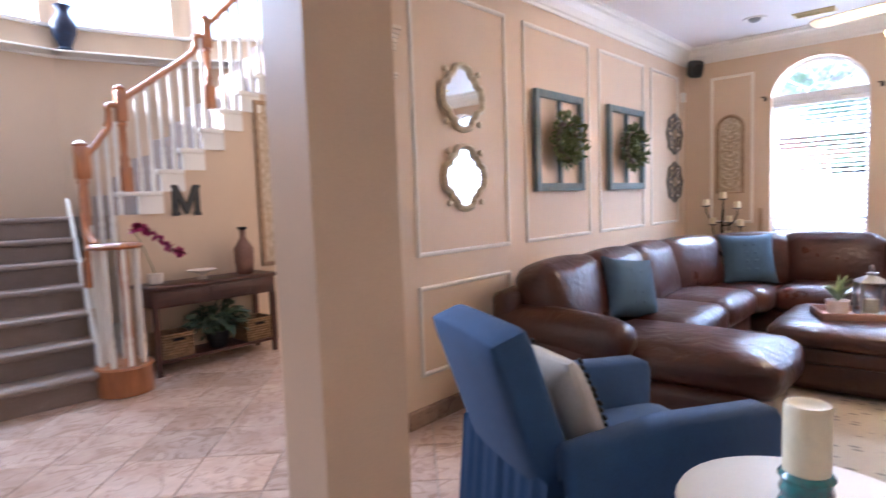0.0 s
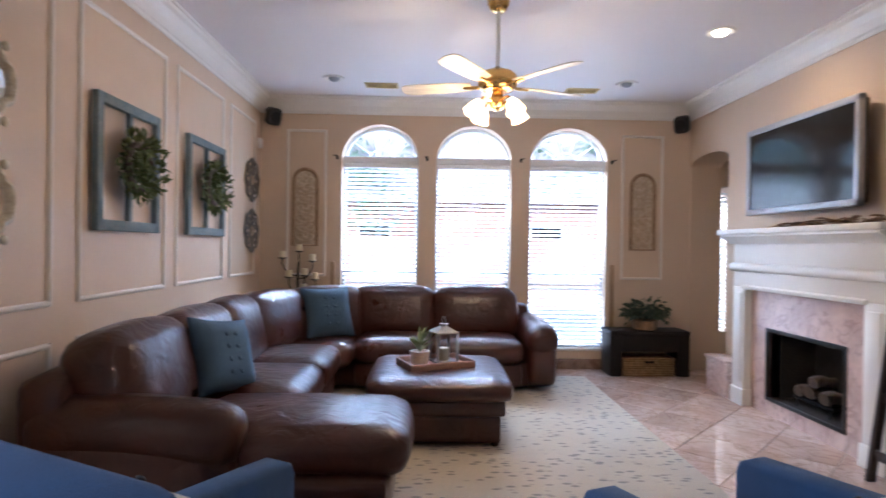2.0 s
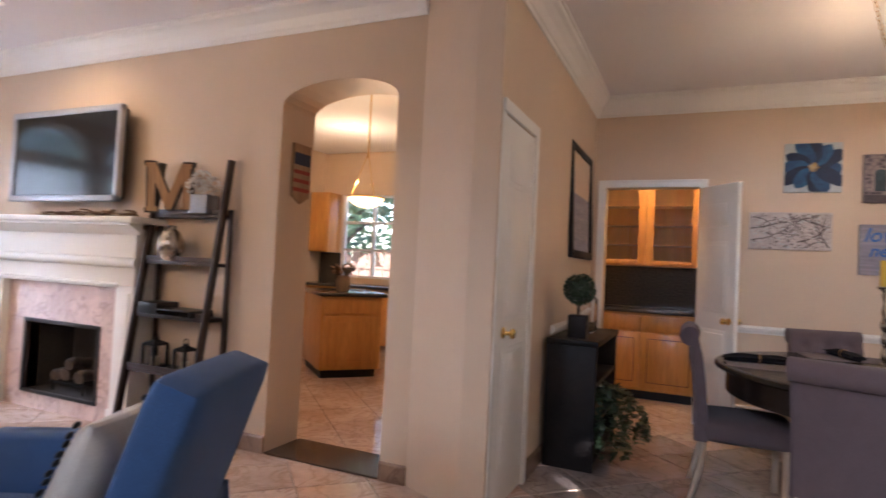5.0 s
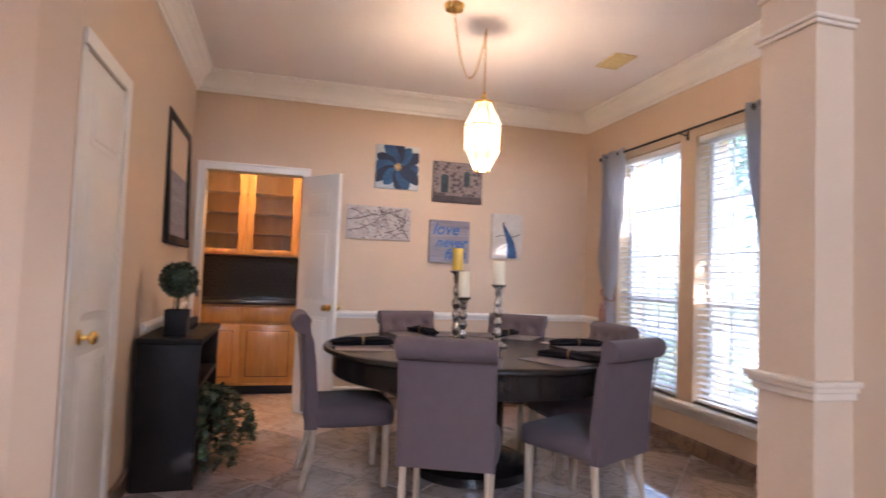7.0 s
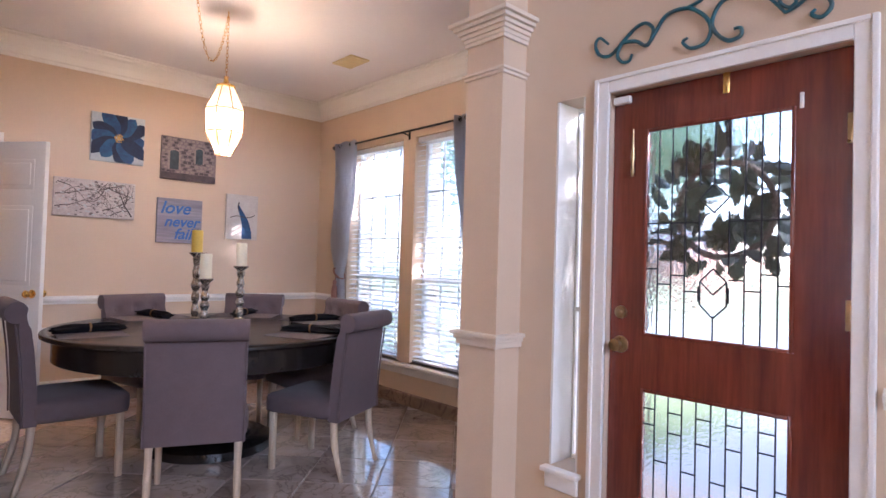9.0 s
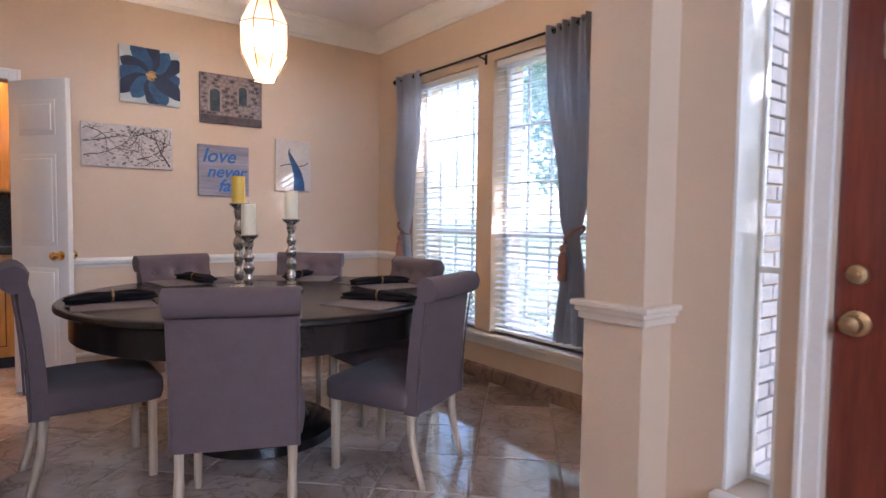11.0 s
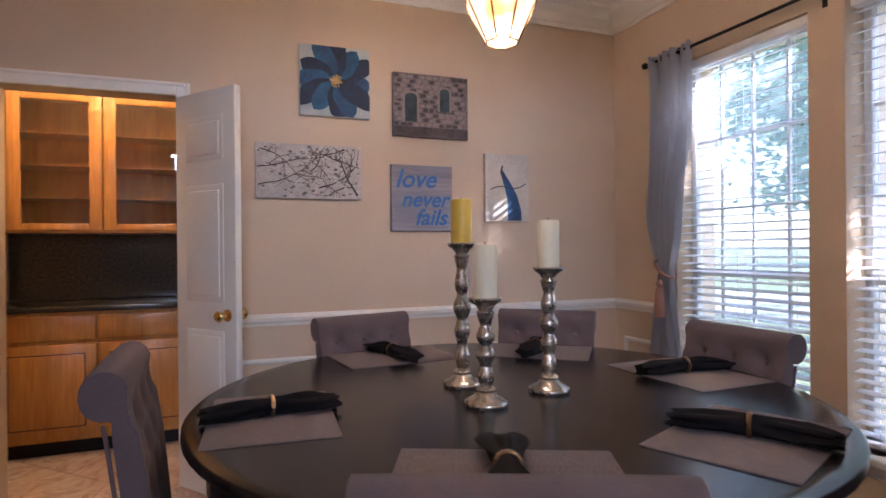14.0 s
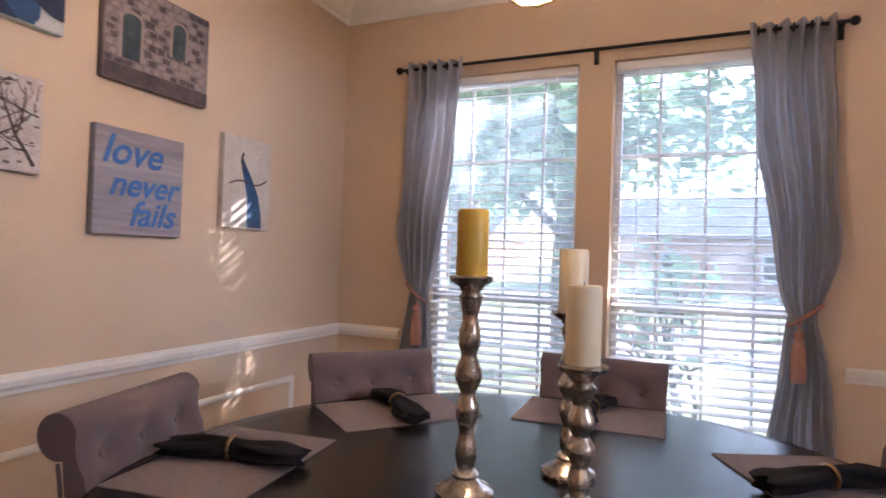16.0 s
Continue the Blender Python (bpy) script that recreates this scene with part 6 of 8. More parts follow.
# hanging lantern
LX, LY = 3.65, -0.60
hl = thing("hanging_lantern", "octagonal glass lantern hung on a brass chain, lit", "pendant lamp", m=pose(LX, LY, 0))
LAMPGLASS = glass("beveled_lamp_glass", (1.0, 0.98, 0.95), 0.3)
levels = [(0.055, 1.91), (0.125, 2.05), (0.13, 2.20), (0.055, 2.36)]
g = Kit()
g.lathe(levels, 8, close=False)
for fc in g.bm.faces:
    fc.smooth = False
lg = part("glass_body", g, LAMPGLASS, hl, smooth=False)
lg.visible_shadow = False
CAMEBRASS = mat("aged_brass_came", (0.22, 0.14, 0.06), 0.4, 1.0)
for i in range(8):
    a = 2 * math.pi * i / 8
    part("came", Kit().tube([(r * math.cos(a), r * math.sin(a), z) for r, z in levels], 0.0035, 5), CAMEBRASS, hl)
for r, z in levels:
    part("came_ring", Kit().tube([(r * math.cos(2 * math.pi * i / 8), r * math.sin(2 * math.pi * i / 8), z) for i in range(8)], 0.0035, 5, True), CAMEBRASS, hl)
part("cap", Kit().lathe([(0.06, 2.355), (0.062, 2.37), (0.02, 2.39), (0.012, 2.42), (0.018, 2.43), (0.001, 2.44)], 16), BRASS, hl)
BULB = emission("warm_bulb", (1.0, 0.80, 0.54), 9.0)
k, k2 = Kit(), Kit()
for i in range(3):
    a = 2 * math.pi * i / 3
    x, y = 0.04 * math.cos(a), 0.04 * math.sin(a)
    k.cyl((x, y, 2.02), (x, y, 2.09), 0.009, seg=8)
    k2.lathe([(0.007, 2.09), (0.017, 2.11), (0.016, 2.135), (0.002, 2.17)], 10, pose(x, y, 0))
k.cyl((0, 0, 1.99), (0, 0, 2.36), 0.006, seg=8)
for i in range(3):
    a = 2 * math.pi * i / 3
    k.cyl((0, 0, 2.02), (0.04 * math.cos(a), 0.04 * math.sin(a), 2.02), 0.005, seg=6)
part("candle_cluster", k, BRASS, hl)
part("bulb", k2, BULB, hl)
lamp("lantern_bulb", "POINT", Matrix.Translation((LX, LY, 2.13)), 6.2, WARM, r=0.05)
k = Kit()


def chain(kit, pts, pitch=0.024):
    pts = [Vector(p) for p in pts]
    dist, i, flip = 0.0, 0, 0
    line = []
    for a, b in zip(pts, pts[1:]):
        n = max(1, int((b - a).length / 0.004))
        line += [a.lerp(b, j / n) for j in range(n)]
    step = max(1, int(pitch / 0.004))
    for q in range(0, len(line) - step, step):
        a, b = line[q], line[q + step]
        d = (b - a).normalized()
        s = d.orthogonal().normalized() if flip else d.cross(d.orthogonal()).normalized()
        flip = 1 - flip
        c = (a + b) / 2
        kit.tube([c + d * math.cos(t) * pitch * 0.66 + s * math.sin(t) * 0.0085 for t in np.linspace(0, 2 * math.pi, 9)[:-1]], 0.0021, 4, True)


chain(k, [(0, 0, 2.44), (0, 0, H - 0.03)])
sw = [(-0.23 * (1 - t) - 0.0 * t, 0.29 * (1 - t), H - 0.03 - 1.55 * t * (1 - t) * (1 - 0.1 * t)) for t in np.linspace(0, 1, 24)]
chain(k, sw)
part("chain", k, BRASS, hl, "thin brass swag chain")
part("canopy", Kit().lathe([(0.02, H - 0.04), (0.055, H - 0.03), (0.065, H)], 20, pose(-0.23, 0.29, 0)), BRASS, hl)
part("ceiling_hook", Kit().tube([(0, 0, H), (0, 0, H - 0.02), (0.012, 0, H - 0.035), (0, 0, H - 0.045)], 0.004, 6), BRASS, hl)
ceiling_vent(3.85, -1.70, 0, 0.28, 0.18)

# ---- canvases on the picture wall ----
def canvas(y0, y1, z0, z1, ground, label):
    c = thing("canvas_print", label, "picture", "canvas prints", pose(XD, (y0 + y1) / 2, (z0 + z1) / 2, 90, 0, -90))
    # local x to the viewer's right along the wall, y up, z out of the wall
    w, h = abs(y1 - y0), z1 - z0
    part("stretched_canvas", Kit().box(-w / 2, w / 2, -h / 2, h / 2, 0.002, 0.032, 0.003), ground, c)
    return c, w, h


def flat_shape(outline, z, thick=0.0015):
    f = bmesh.new()
    f.faces.new([f.verts.new((x, y, z)) for x, y in outline])
    e = bmesh.ops.extrude_face_region(f, geom=f.faces[:])
    bmesh.ops.translate(f, verts=[v for v in e["geom"] if isinstance(v, bmesh.types.BMVert)], vec=(0, 0, thick))
    bmesh.ops.recalc_face_normals(f, faces=f.faces[:])
    return f


PALEART = mat("pale_art_ground", (0.42, 0.48, 0.50), 0.8, second=(0.55, 0.56, 0.54), scale=9, mix=1, grain=120, grain_amount=0.1)
ARTNAVY = mat("navy_paint", (0.007, 0.010, 0.034), 0.7, second=(0.012, 0.03, 0.075), scale=14, mix=1, grain=60)
ARTBLUE = mat("teal_blue_paint", (0.02, 0.11, 0.23), 0.7, second=(0.02, 0.05, 0.13), scale=14, mix=1, grain=60)
ARTGOLD = mat("gold_paint", (0.62, 0.35, 0.08), 0.6, second=(0.4, 0.2, 0.08), scale=40, mix=1, grain=120)
c, w, h = canvas(-0.54, -0.14, 1.99, 2.39, PALEART, "canvas print of a large blue flower")
rng = random.Random(31)
kn, kb = Kit(), Kit()
for i in range(12):
    a = 2 * math.pi * i / 12 + rng.uniform(-0.12, 0.12)
    ln = rng.uniform(0.19, 0.27)
    out = []
    for t in np.linspace(0, 1, 9):
        out.append((0.02 + ln * t, 0.06 * math.sin(math.pi * min(1, t * 0.95 + 0.05)) ** 0.7 * (1 + 0.1 * math.sin(9 * t))))
    out += [(x, -y) for x, y in out[::-1]]
    pts = []
    for x, y in out:
        px, py = x * math.cos(a) - y * math.sin(a), x * math.sin(a) + y * math.cos(a)
        pts.append((max(-w / 2 + 0.002, min(w / 2 - 0.002, px)), max(-h / 2 + 0.002, min(h / 2 - 0.002, py + 0.005))))
    (kn if i % 2 else kb)._add(flat_shape(pts, 0.0325 + 0.0003 * i, 0.0003))
part("dark_petals", kn, ARTNAVY, c, smooth=False)
part("blue_petals", kb, ARTBLUE, c, smooth=False)
k = Kit()
for _ in range(60):
    a, r = rng.uniform(0, 2 * math.pi), rng.uniform(0, 0.035)
    k.sphere((r * math.cos(a), 0.005 + r * math.sin(a), 0.0375), 0.006, (1, 1, 0.25), 6)
part("flower_centre", k, ARTGOLD, c)

RUIN = mat("grey_mauve_masonry_print", (0.15, 0.12, 0.125), 0.8, second=(0.24, 0.195, 0.19), scale=12, mix=1, grain=70, grain_amount=0.25)
RUINDARK = mat("dark_masonry_print", (0.055, 0.043, 0.05), 0.8, second=(0.11, 0.09, 0.09), scale=14, mix=1, grain=70)
OPENING = mat("blue_dark_opening_print", (0.025, 0.04, 0.05), 0.8, second=(0.06, 0.09, 0.10), scale=10, mix=1, grain=40)
c, w, h = canvas(-1.16, -0.68, 1.905, 2.285, RUIN, "canvas print of a ruined stone wall with two openings")
ks, kd, ko, kt = Kit(), Kit(), Kit(), Kit()
for r in range(13):
    for q in range(12):
        x = -w / 2 + 0.008 + q * 0.0405 + (0.018 if r % 2 else 0)
        y = -h / 2 + 0.008 + r * 0.0285
        ww = rng.uniform(0.022, 0.037)
        if x + ww > w / 2 - 0.004:
            continue
        (kd if rng.random() < 0.42 else ks).box(x, x + ww, y, y + rng.uniform(0.016, 0.025), 0.032, 0.0335)
for x, y, ow, oh in ((-0.13, -0.10, 0.075, 0.15), (0.085, -0.03, 0.062, 0.12)):
    arc = [(x - ow / 2, y), (x + ow / 2, y)] + [(x + ow / 2 * math.cos(t), y + oh + 0.02 * math.sin(t)) for t in np.linspace(0, math.pi, 9)]
    ko._add(flat_shape(arc, 0.0338, 0.0012))
    arc = [(x - ow / 2 - 0.014, y), (x + ow / 2 + 0.014, y)] + [(x + (ow / 2 + 0.014) * math.cos(t), y + oh + 0.034 * math.sin(t)) for t in np.linspace(0, math.pi, 9)]
    kt._add(flat_shape(arc, 0.0325, 0.0012))
STONELIGHT = mat("light_stone_print", (0.29, 0.235, 0.215), 0.8, scale=20, grain=70)
part("light_stones", ks, STONELIGHT, c, smooth=False)
part("dark_stones", kd, RUINDARK, c, smooth=False)
part("opening_trim", kt, STONELIGHT, c, smooth=False)
part("opening_shape", ko, OPENING, c, smooth=False)
part("dark_ground", Kit().box(-w / 2 + 0.003, w / 2 - 0.003, -h / 2 + 0.003, -h / 2 + 0.06, 0.0345, 0.0355), RUINDARK, c, smooth=False)

BLOSSOM = mat("pale_grey_blossom_print", (0.44, 0.39, 0.37), 0.8, second=(0.58, 0.53, 0.50), scale=22, mix=1, grain=120, grain_amount=0.15)
INK = mat("brown_ink_print", (0.06, 0.042, 0.04), 0.8, grain=80)
GREYINK = mat("grey_ink_print", (0.17, 0.145, 0.14), 0.8, grain=80)
c, w, h = canvas(-0.485, 0.10, 1.52, 1.825, BLOSSOM, "wide canvas print of blossoming dark branches")
k, k2, k3 = Kit(), Kit(), Kit()


def branch(kit, x, y, a, ln, r, depth):
    pts, ang = [(x, y)], a
    for _ in range(6):
        ang += rng.uniform(-0.32, 0.32)
        x, y = x + math.cos(ang) * ln / 6, y + math.sin(ang) * ln / 6
        if abs(x) > w / 2 - 0.006 or abs(y) > h / 2 - 0.006:
            break
        pts.append((x, y))
        if depth and rng.random() < 0.6:
            branch(kit, x, y, ang + rng.choice((-0.8, 0.8)), ln * 0.5, r * 0.6, depth - 1)
    if len(pts) > 1:
        kit.tube([(px, py, 0.0325) for px, py in pts], list(np.linspace(r, r * 0.4, len(pts))), 5, flat=0.3)


for x, y, a, ln, r in ((-0.28, 0.02, 0.25, 0.34, 0.005), (-0.28, -0.08, 0.05, 0.3, 0.0045), (0.27, -0.13, 2.4, 0.32, 0.008), (0.05, -0.09, 0.3, 0.26, 0.005), (-0.27, 0.12, -0.25, 0.26, 0.004), (0.28, 0.03, 2.7, 0.3, 0.004), (0.0, 0.0, 0.5, 0.2, 0.004), (0.2, 0.13, 3.6, 0.2, 0.004)):
    branch(k, x, y, a, ln, r, 2)
for _ in range(150):
    px, py = rng.uniform(-w / 2 + 0.015, w / 2 - 0.015), rng.uniform(-h / 2 + 0.012, h / 2 - 0.012)
    (k2 if rng.random() < 0.5 else k3).sphere((px, py, 0.0328), rng.uniform(0.006, 0.014), (1, rng.uniform(0.4, 0.8), 0.08), 7)
part("branch_pattern", k, INK, c)
part("pale_blossoms", k2, PALEART, c)
part("grey_blossoms", k3, GREYINK, c)

PLANKGREY = wood("grey_plank_print", (0.22, 0.21, 0.25), (0.32, 0.30, 0.33), 0.8, "x", 0.0)
c, w, h = canvas(-1.05, -0.665, 1.34, 1.735, PLANKGREY, "grey plank canvas with blue brush lettering")
for i in range(5):
    part("plank", Kit().box(-w / 2 + 0.001, w / 2 - 0.001, -h / 2 + i * h / 5 + 0.002, -h / 2 + (i + 1) * h / 5 - 0.002, 0.032, 0.034), PLANKGREY, c, smooth=False)
LETTERBLUE = mat("cobalt_brush_paint", (0.02, 0.10, 0.36), 0.6, second=(0.03, 0.15, 0.45), scale=30, mix=1, grain=90)
for word, x, y, size in (("love", -0.17, 0.065, 0.15), ("never", -0.135, -0.05, 0.13), ("fails", -0.05, -0.16, 0.135)):
    cu = bpy.data.curves.new("word", "FONT")
    cu.body, cu.size, cu.shear, cu.extrude, cu.offset = word, size, 0.3, 0.0006, 0.0025
    tmp = bpy.data.objects.new("word", cu)
    me = bpy.data.meshes.new_from_object(tmp)
    bpy.data.objects.remove(tmp)
    bpy.data.curves.remove(cu)
    me.materials.append(LETTERBLUE)
    ob = new("lettering", me)
    ob.matrix_basis = pose(x, y, 0.0352)
    ob.parent = c

c, w, h = canvas(-1.585, -1.275, 1.40, 1.83, mat("cream_art_ground", (0.50, 0.44, 0.38), 0.8, second=(0.58, 0.53, 0.47), scale=10, mix=1, grain=100), "tall canvas print with a sweeping blue shape")
k = Kit()
k._add(flat_shape([(0.0, -0.207), (0.10, -0.207), (0.095, -0.14), (0.07, -0.05), (0.03, 0.02), (-0.005, 0.07), (-0.035, 0.115), (-0.045, 0.10), (-0.04, 0.06), (-0.02, 0.0), (0.0, -0.08)], 0.0325, 0.001))
part("blue_sweep", k, ARTBLUE, c, smooth=False)
k = Kit()
k.tube(curve([(-0.12, -0.01, 0.033), (-0.05, 0.01, 0.033), (0.06, 0.0, 0.033), (0.13, 0.03, 0.033)], 5), 0.004, 5, flat=0.4)
k.tube(curve([(-0.03, 0.06, 0.034), (-0.045, 0.10, 0.034), (-0.035, 0.14, 0.034)], 5), 0.006, 5, flat=0.4)
part("thin_strokes", k, INK, c)

# ---- curtains ----
CURTAIN = mat("grey_blue_curtain", (0.52, 0.52, 0.56), 0.85, second=(0.58, 0.58, 0.62), scale=8, grain=300, bump=0.2, grain_amount=0.1, sheen=0.2)
add_translucent(CURTAIN, (0.58, 0.58, 0.62), 0.4)
ROSE = mat("dusty_rose_cord", (0.30, 0.14, 0.11), 0.8, second=(0.38, 0.2, 0.16), scale=30, mix=1, grain=200, bump=0.4)
rod = thing("curtain_rod", "thin black metal curtain rod with ball finials", "curtain rod", m=pose(0, YS + 0.085, 2.355))
part("rod", Kit().cyl((2.70, 0, 0), (4.84, 0, 0), 0.009, seg=12), IRON, rod)
for x in (2.685, 4.855):
    part("finial", Kit().sphere((x, 0, 0), 0.021, seg=12), IRON, rod)
for x in (2.72, 3.765, 4.82):
    part("bracket", Kit().tube([(x, 0, 0), (x, -0.05, -0.01), (x, -0.083, -0.02)], 0.006, 6).box(x - 0.012, x + 0.012, -0.085, -0.079, -0.05, 0.02, 0.002), IRON, rod)


def curtain(x_out, way, wide, flare):
    """A grommet panel gathered by a tie below its middle; way: +1 if it spreads towards +x; wide at the rod, flare at the hem."""
    c = thing("curtain", "grey-blue grommet curtain panel tied back with a tassel", "curtain", "dining curtains", pose(x_out, YS + 0.085, 0))
    f = bmesh.new()
    rows = []
    nz, nx, z0, z1, zt = 56, 72, 0.43, 2.385, 1.10
    for j in range(nz + 1):
        z = z0 + (z1 - z0) * j / nz
        if z > zt:
            t = (z - zt) / (z1 - zt)
            inner = 0.155 + (wide - 0.155) * min(1, t * 1.1) ** 0.62
            outer = 0.065 * max(0, 1 - t * 4.2) ** 1.5 - 0.025 * math.exp(-((t - 0.28) / 0.16) ** 2)
        else:
            t = (zt - z) / (zt - z0)
            inner = 0.155 + (flare - 0.155) * t ** 0.7
            outer = 0.065 * max(0, 1 - t * 2.2) ** 1.3 - 0.01 * t
        squeeze = (inner - outer) / wide
        row = []
        for i in range(nx + 1):
            u = i / nx
            amp = 0.036 * (0.35 + 0.65 * min(1, squeeze))
            y = amp * math.sin(u * 2 * math.pi * 5.5 + 0.6 * math.sin(z * 2.1)) + 0.010 * math.sin(u * 23 + z * 5) + 0.006 * math.sin(u * 47 - z * 3)
            row.append(f.verts.new((way * (outer + (inner - outer) * u + 0.007 * math.sin(z * 9 + u * 4)), y, z)))
        rows.append(row)
    for a, b in zip(rows, rows[1:]):
        for i in range(nx):
            f.faces.new((a[i], a[i + 1], b[i + 1], b[i])).smooth = True
    bmesh.ops.solidify(f, geom=f.faces[:], thickness=0.003)
    part("fabric", f, CURTAIN, c)
    part("tie_band", Kit().tube([(way * (0.105 + 0.062 * math.cos(t)), 0.052 * math.sin(t), zt - 0.05 * math.cos(t)) for t in np.linspace(0, 2 * math.pi, 21)[:-1]], 0.010, 7, True), ROSE, c, "dusty rose cord tieback")
    part("tassel", Kit().tube([(way * 0.13, 0.05, zt - 0.03), (way * 0.135, 0.066, zt - 0.09)], 0.006, 6).lathe([(0.030, -0.28), (0.031, -0.22), (0.026, -0.13), (0.014, -0.105), (0.022, -0.09), (0.018, -0.07), (0.004, -0.06)], 14, pose(way * 0.135, 0.066, zt)), ROSE, c)
    for i in range(5):
        x = way * wide * (0.1 + 0.2 * i)
        part("grommet", Kit().tube([(x, 0.018 * math.cos(t), 2.355 + 0.018 * math.sin(t)) for t in np.linspace(0, 2 * math.pi, 13)[:-1]], 0.004, 5, True), IRON, c)


curtain(4.80, -1, 0.34, 0.25)
curtain(2.74, 1, 0.34, 0.25)

# ---- pantry door, opening casing, pantry cabinets ----
def casing(kit, axis, face, a, b, top, out, w=0.065, t=0.018):
    """Door casing round an opening from a to b along an axis ('x' or 'y') on a wall face; out: +1 or -1."""
    def slab(u0, u1, z0, z1, tt):
        lo, hi = sorted((face, face + out * tt))
        if axis == "x":
            kit.box(u0, u1, lo, hi, z0, z1, 0.004)
        else:
            kit.box(lo, hi, u0, u1, z0, z1, 0.004)
    for u0, u1 in ((a - w, a), (b, b + w)):
        slab(u0, u1, 0, top + w, t)
    slab(a + 0.001, b - 0.001, top, top + w, t)
    for u0, u1 in ((a - w, a - w + 0.016), (b + w - 0.016, b + w)):
        slab(u0 - 0.002, u1 + 0.002, 0, top + w + 0.002, t + 0.008)
    slab(a - w + 0.02, b + w - 0.02, top + w - 0.016, top + w + 0.002, t + 0.008)


k = Kit()
casing(k, "y", XD, 0.49, 1.28, 2.045, -1)
k.box(XD, XD + 0.14, 0.475, 0.489, 0, 2.045)
k.box(XD, XD + 0.14, 1.281, 1.295, 0, 2.045)
structure("trim_pantry_casing", k, TRIM, "white casing round the pantry doorway")
k = Kit()
k.box(3.12, 3.185, YN - 0.02, YN, 0, 2.105, 0.004)
k.box(2.52, 3.119, YN - 0.02, YN, 2.04, 2.105, 0.004)
k.box(2.52, 2.569, YN - 0.008, YN, 0, 2.039, 0.002)
structure("trim_closet_casing", k, TRIM, "white casing round the closet door")


def panel_door(name, m, width, height, columns, knob_u, label, material=TRIM):
    """A moulded panel door along local x, its face towards local -y."""
    d = thing(name, label, "door", m=m, kind="structure")
    leaf = part("leaf", Kit().box(0, width, -0.018, 0.018, 0.012, height, 0.003), material, d)
    rows = ((0.22, 0.84), (0.98, 1.56), (1.68, 1.90))
    cw = width / columns
    for c in range(columns):
        for z0, z1 in rows:
            for s in (-1, 1):
                k = Kit()
                x0, x1 = c * cw + 0.085, (c + 1) * cw - 0.085
                y = s * 0.018
                k.box(x0, x1, min(y, y + s * 0.004), max(y, y + s * 0.004), z0, z1, 0.002)
                k.box(x0 + 0.028, x1 - 0.028, min(y, y + s * 0.01), max(y, y + s * 0.01), z0 + 0.028, z1 - 0.028, 0.006)
                part("raised_panel", k, material, leaf)
    for s in (-1, 1):
        k = Kit()
        k.lathe([(0.03, 0), (0.03, 0.006), (0.012, 0.012), (0.01, 0.035), (0.024, 0.044), (0.028, 0.056), (0.02, 0.066), (0.001, 0.068)], 18, pose(knob_u, s * 0.018, 0.92, 90 if s < 0 else -90, 0, 0))
        part("door_knob", k, BRASS, d, "polished brass knob")
    return d


hx, hy, ex, ey = 5.25, 0.475, 4.885, 0.195
panel_door("door_1", pose(hx, hy, 0, 0, 0, math.degrees(math.atan2(ey - hy, ex - hx))), math.hypot(ex - hx, ey - hy), 2.03, 1, 0.40, "narrow white panelled pantry door standing open")
panel_door("door_2", pose(2.573, YN + 0.012, 0), 0.545, 2.03, 1, 0.09, "closed white panelled closet door")
pb = thing("pantry_base_cabinet", "golden oak pantry base cabinet with panelled doors", "cabinet")
part("carcass", Kit().box(6.02, 6.61, 0.31, 1.61, 0.09, 0.87), OAK, pb)
part("plinth", Kit().box(6.06, 6.61, 0.31, 1.61, 0, 0.09), IRON, pb)
for y0, y1 in ((0.32, 0.465), (0.475, 0.985), (1.0, 1.51)):
    part("drawer_front", Kit().box(6.0, 6.02, y0, y1, 0.70, 0.845, 0.005), OAK, pb)
    dd = part("door", Kit().box(6.0, 6.02, y0, y1, 0.12, 0.675, 0.005), OAK, pb)
    if y1 - y0 > 0.3:
        # dark slab edging the panel: the groove's shade put in as colour
        part("panel_groove", Kit().box(5.9975, 6.001, y0 + 0.055, y1 - 0.055, 0.175, 0.62, 0.001), DARKCHERRY, dd)
        part("raised_panel", Kit().box(5.99, 6.001, y0 + 0.062, y1 - 0.062, 0.182, 0.613, 0.008), OAK, dd)
solid("worktop", Kit().box(5.98, 6.615, 0.305, 1.615, 0.872, 0.905, 0.005), GRANITE, "black granite pantry worktop", "worktop")
structure("trim_pantry_backsplash", Kit().box(6.6, 6.618, 0.305, 1.615, 0.907, 1.352), GRANITE, "black stone pantry backsplash")
pu = thing("pantry_wall_cabinet", "golden oak wall cabinet with glass doors and shelves", "cabinet")
k = Kit()
for y0, y1, z0, z1 in ((0.31, 0.33, 1.355, 2.28), (1.59, 1.61, 1.355, 2.28), (0.331, 1.589, 1.355, 1.375), (0.331, 1.589, 2.26, 2.28)):
    k.box(6.29, 6.615, y0, y1, z0, z1)
k.box(6.60, 6.612, 0.331, 1.589, 1.376, 2.259)
part("carcass", k, OAK, pu)
for z in (1.58, 1.79, 2.0):
    part("shelf", Kit().box(6.33, 6.598, 0.332, 1.588, z, z + 0.012), OAK, pu)
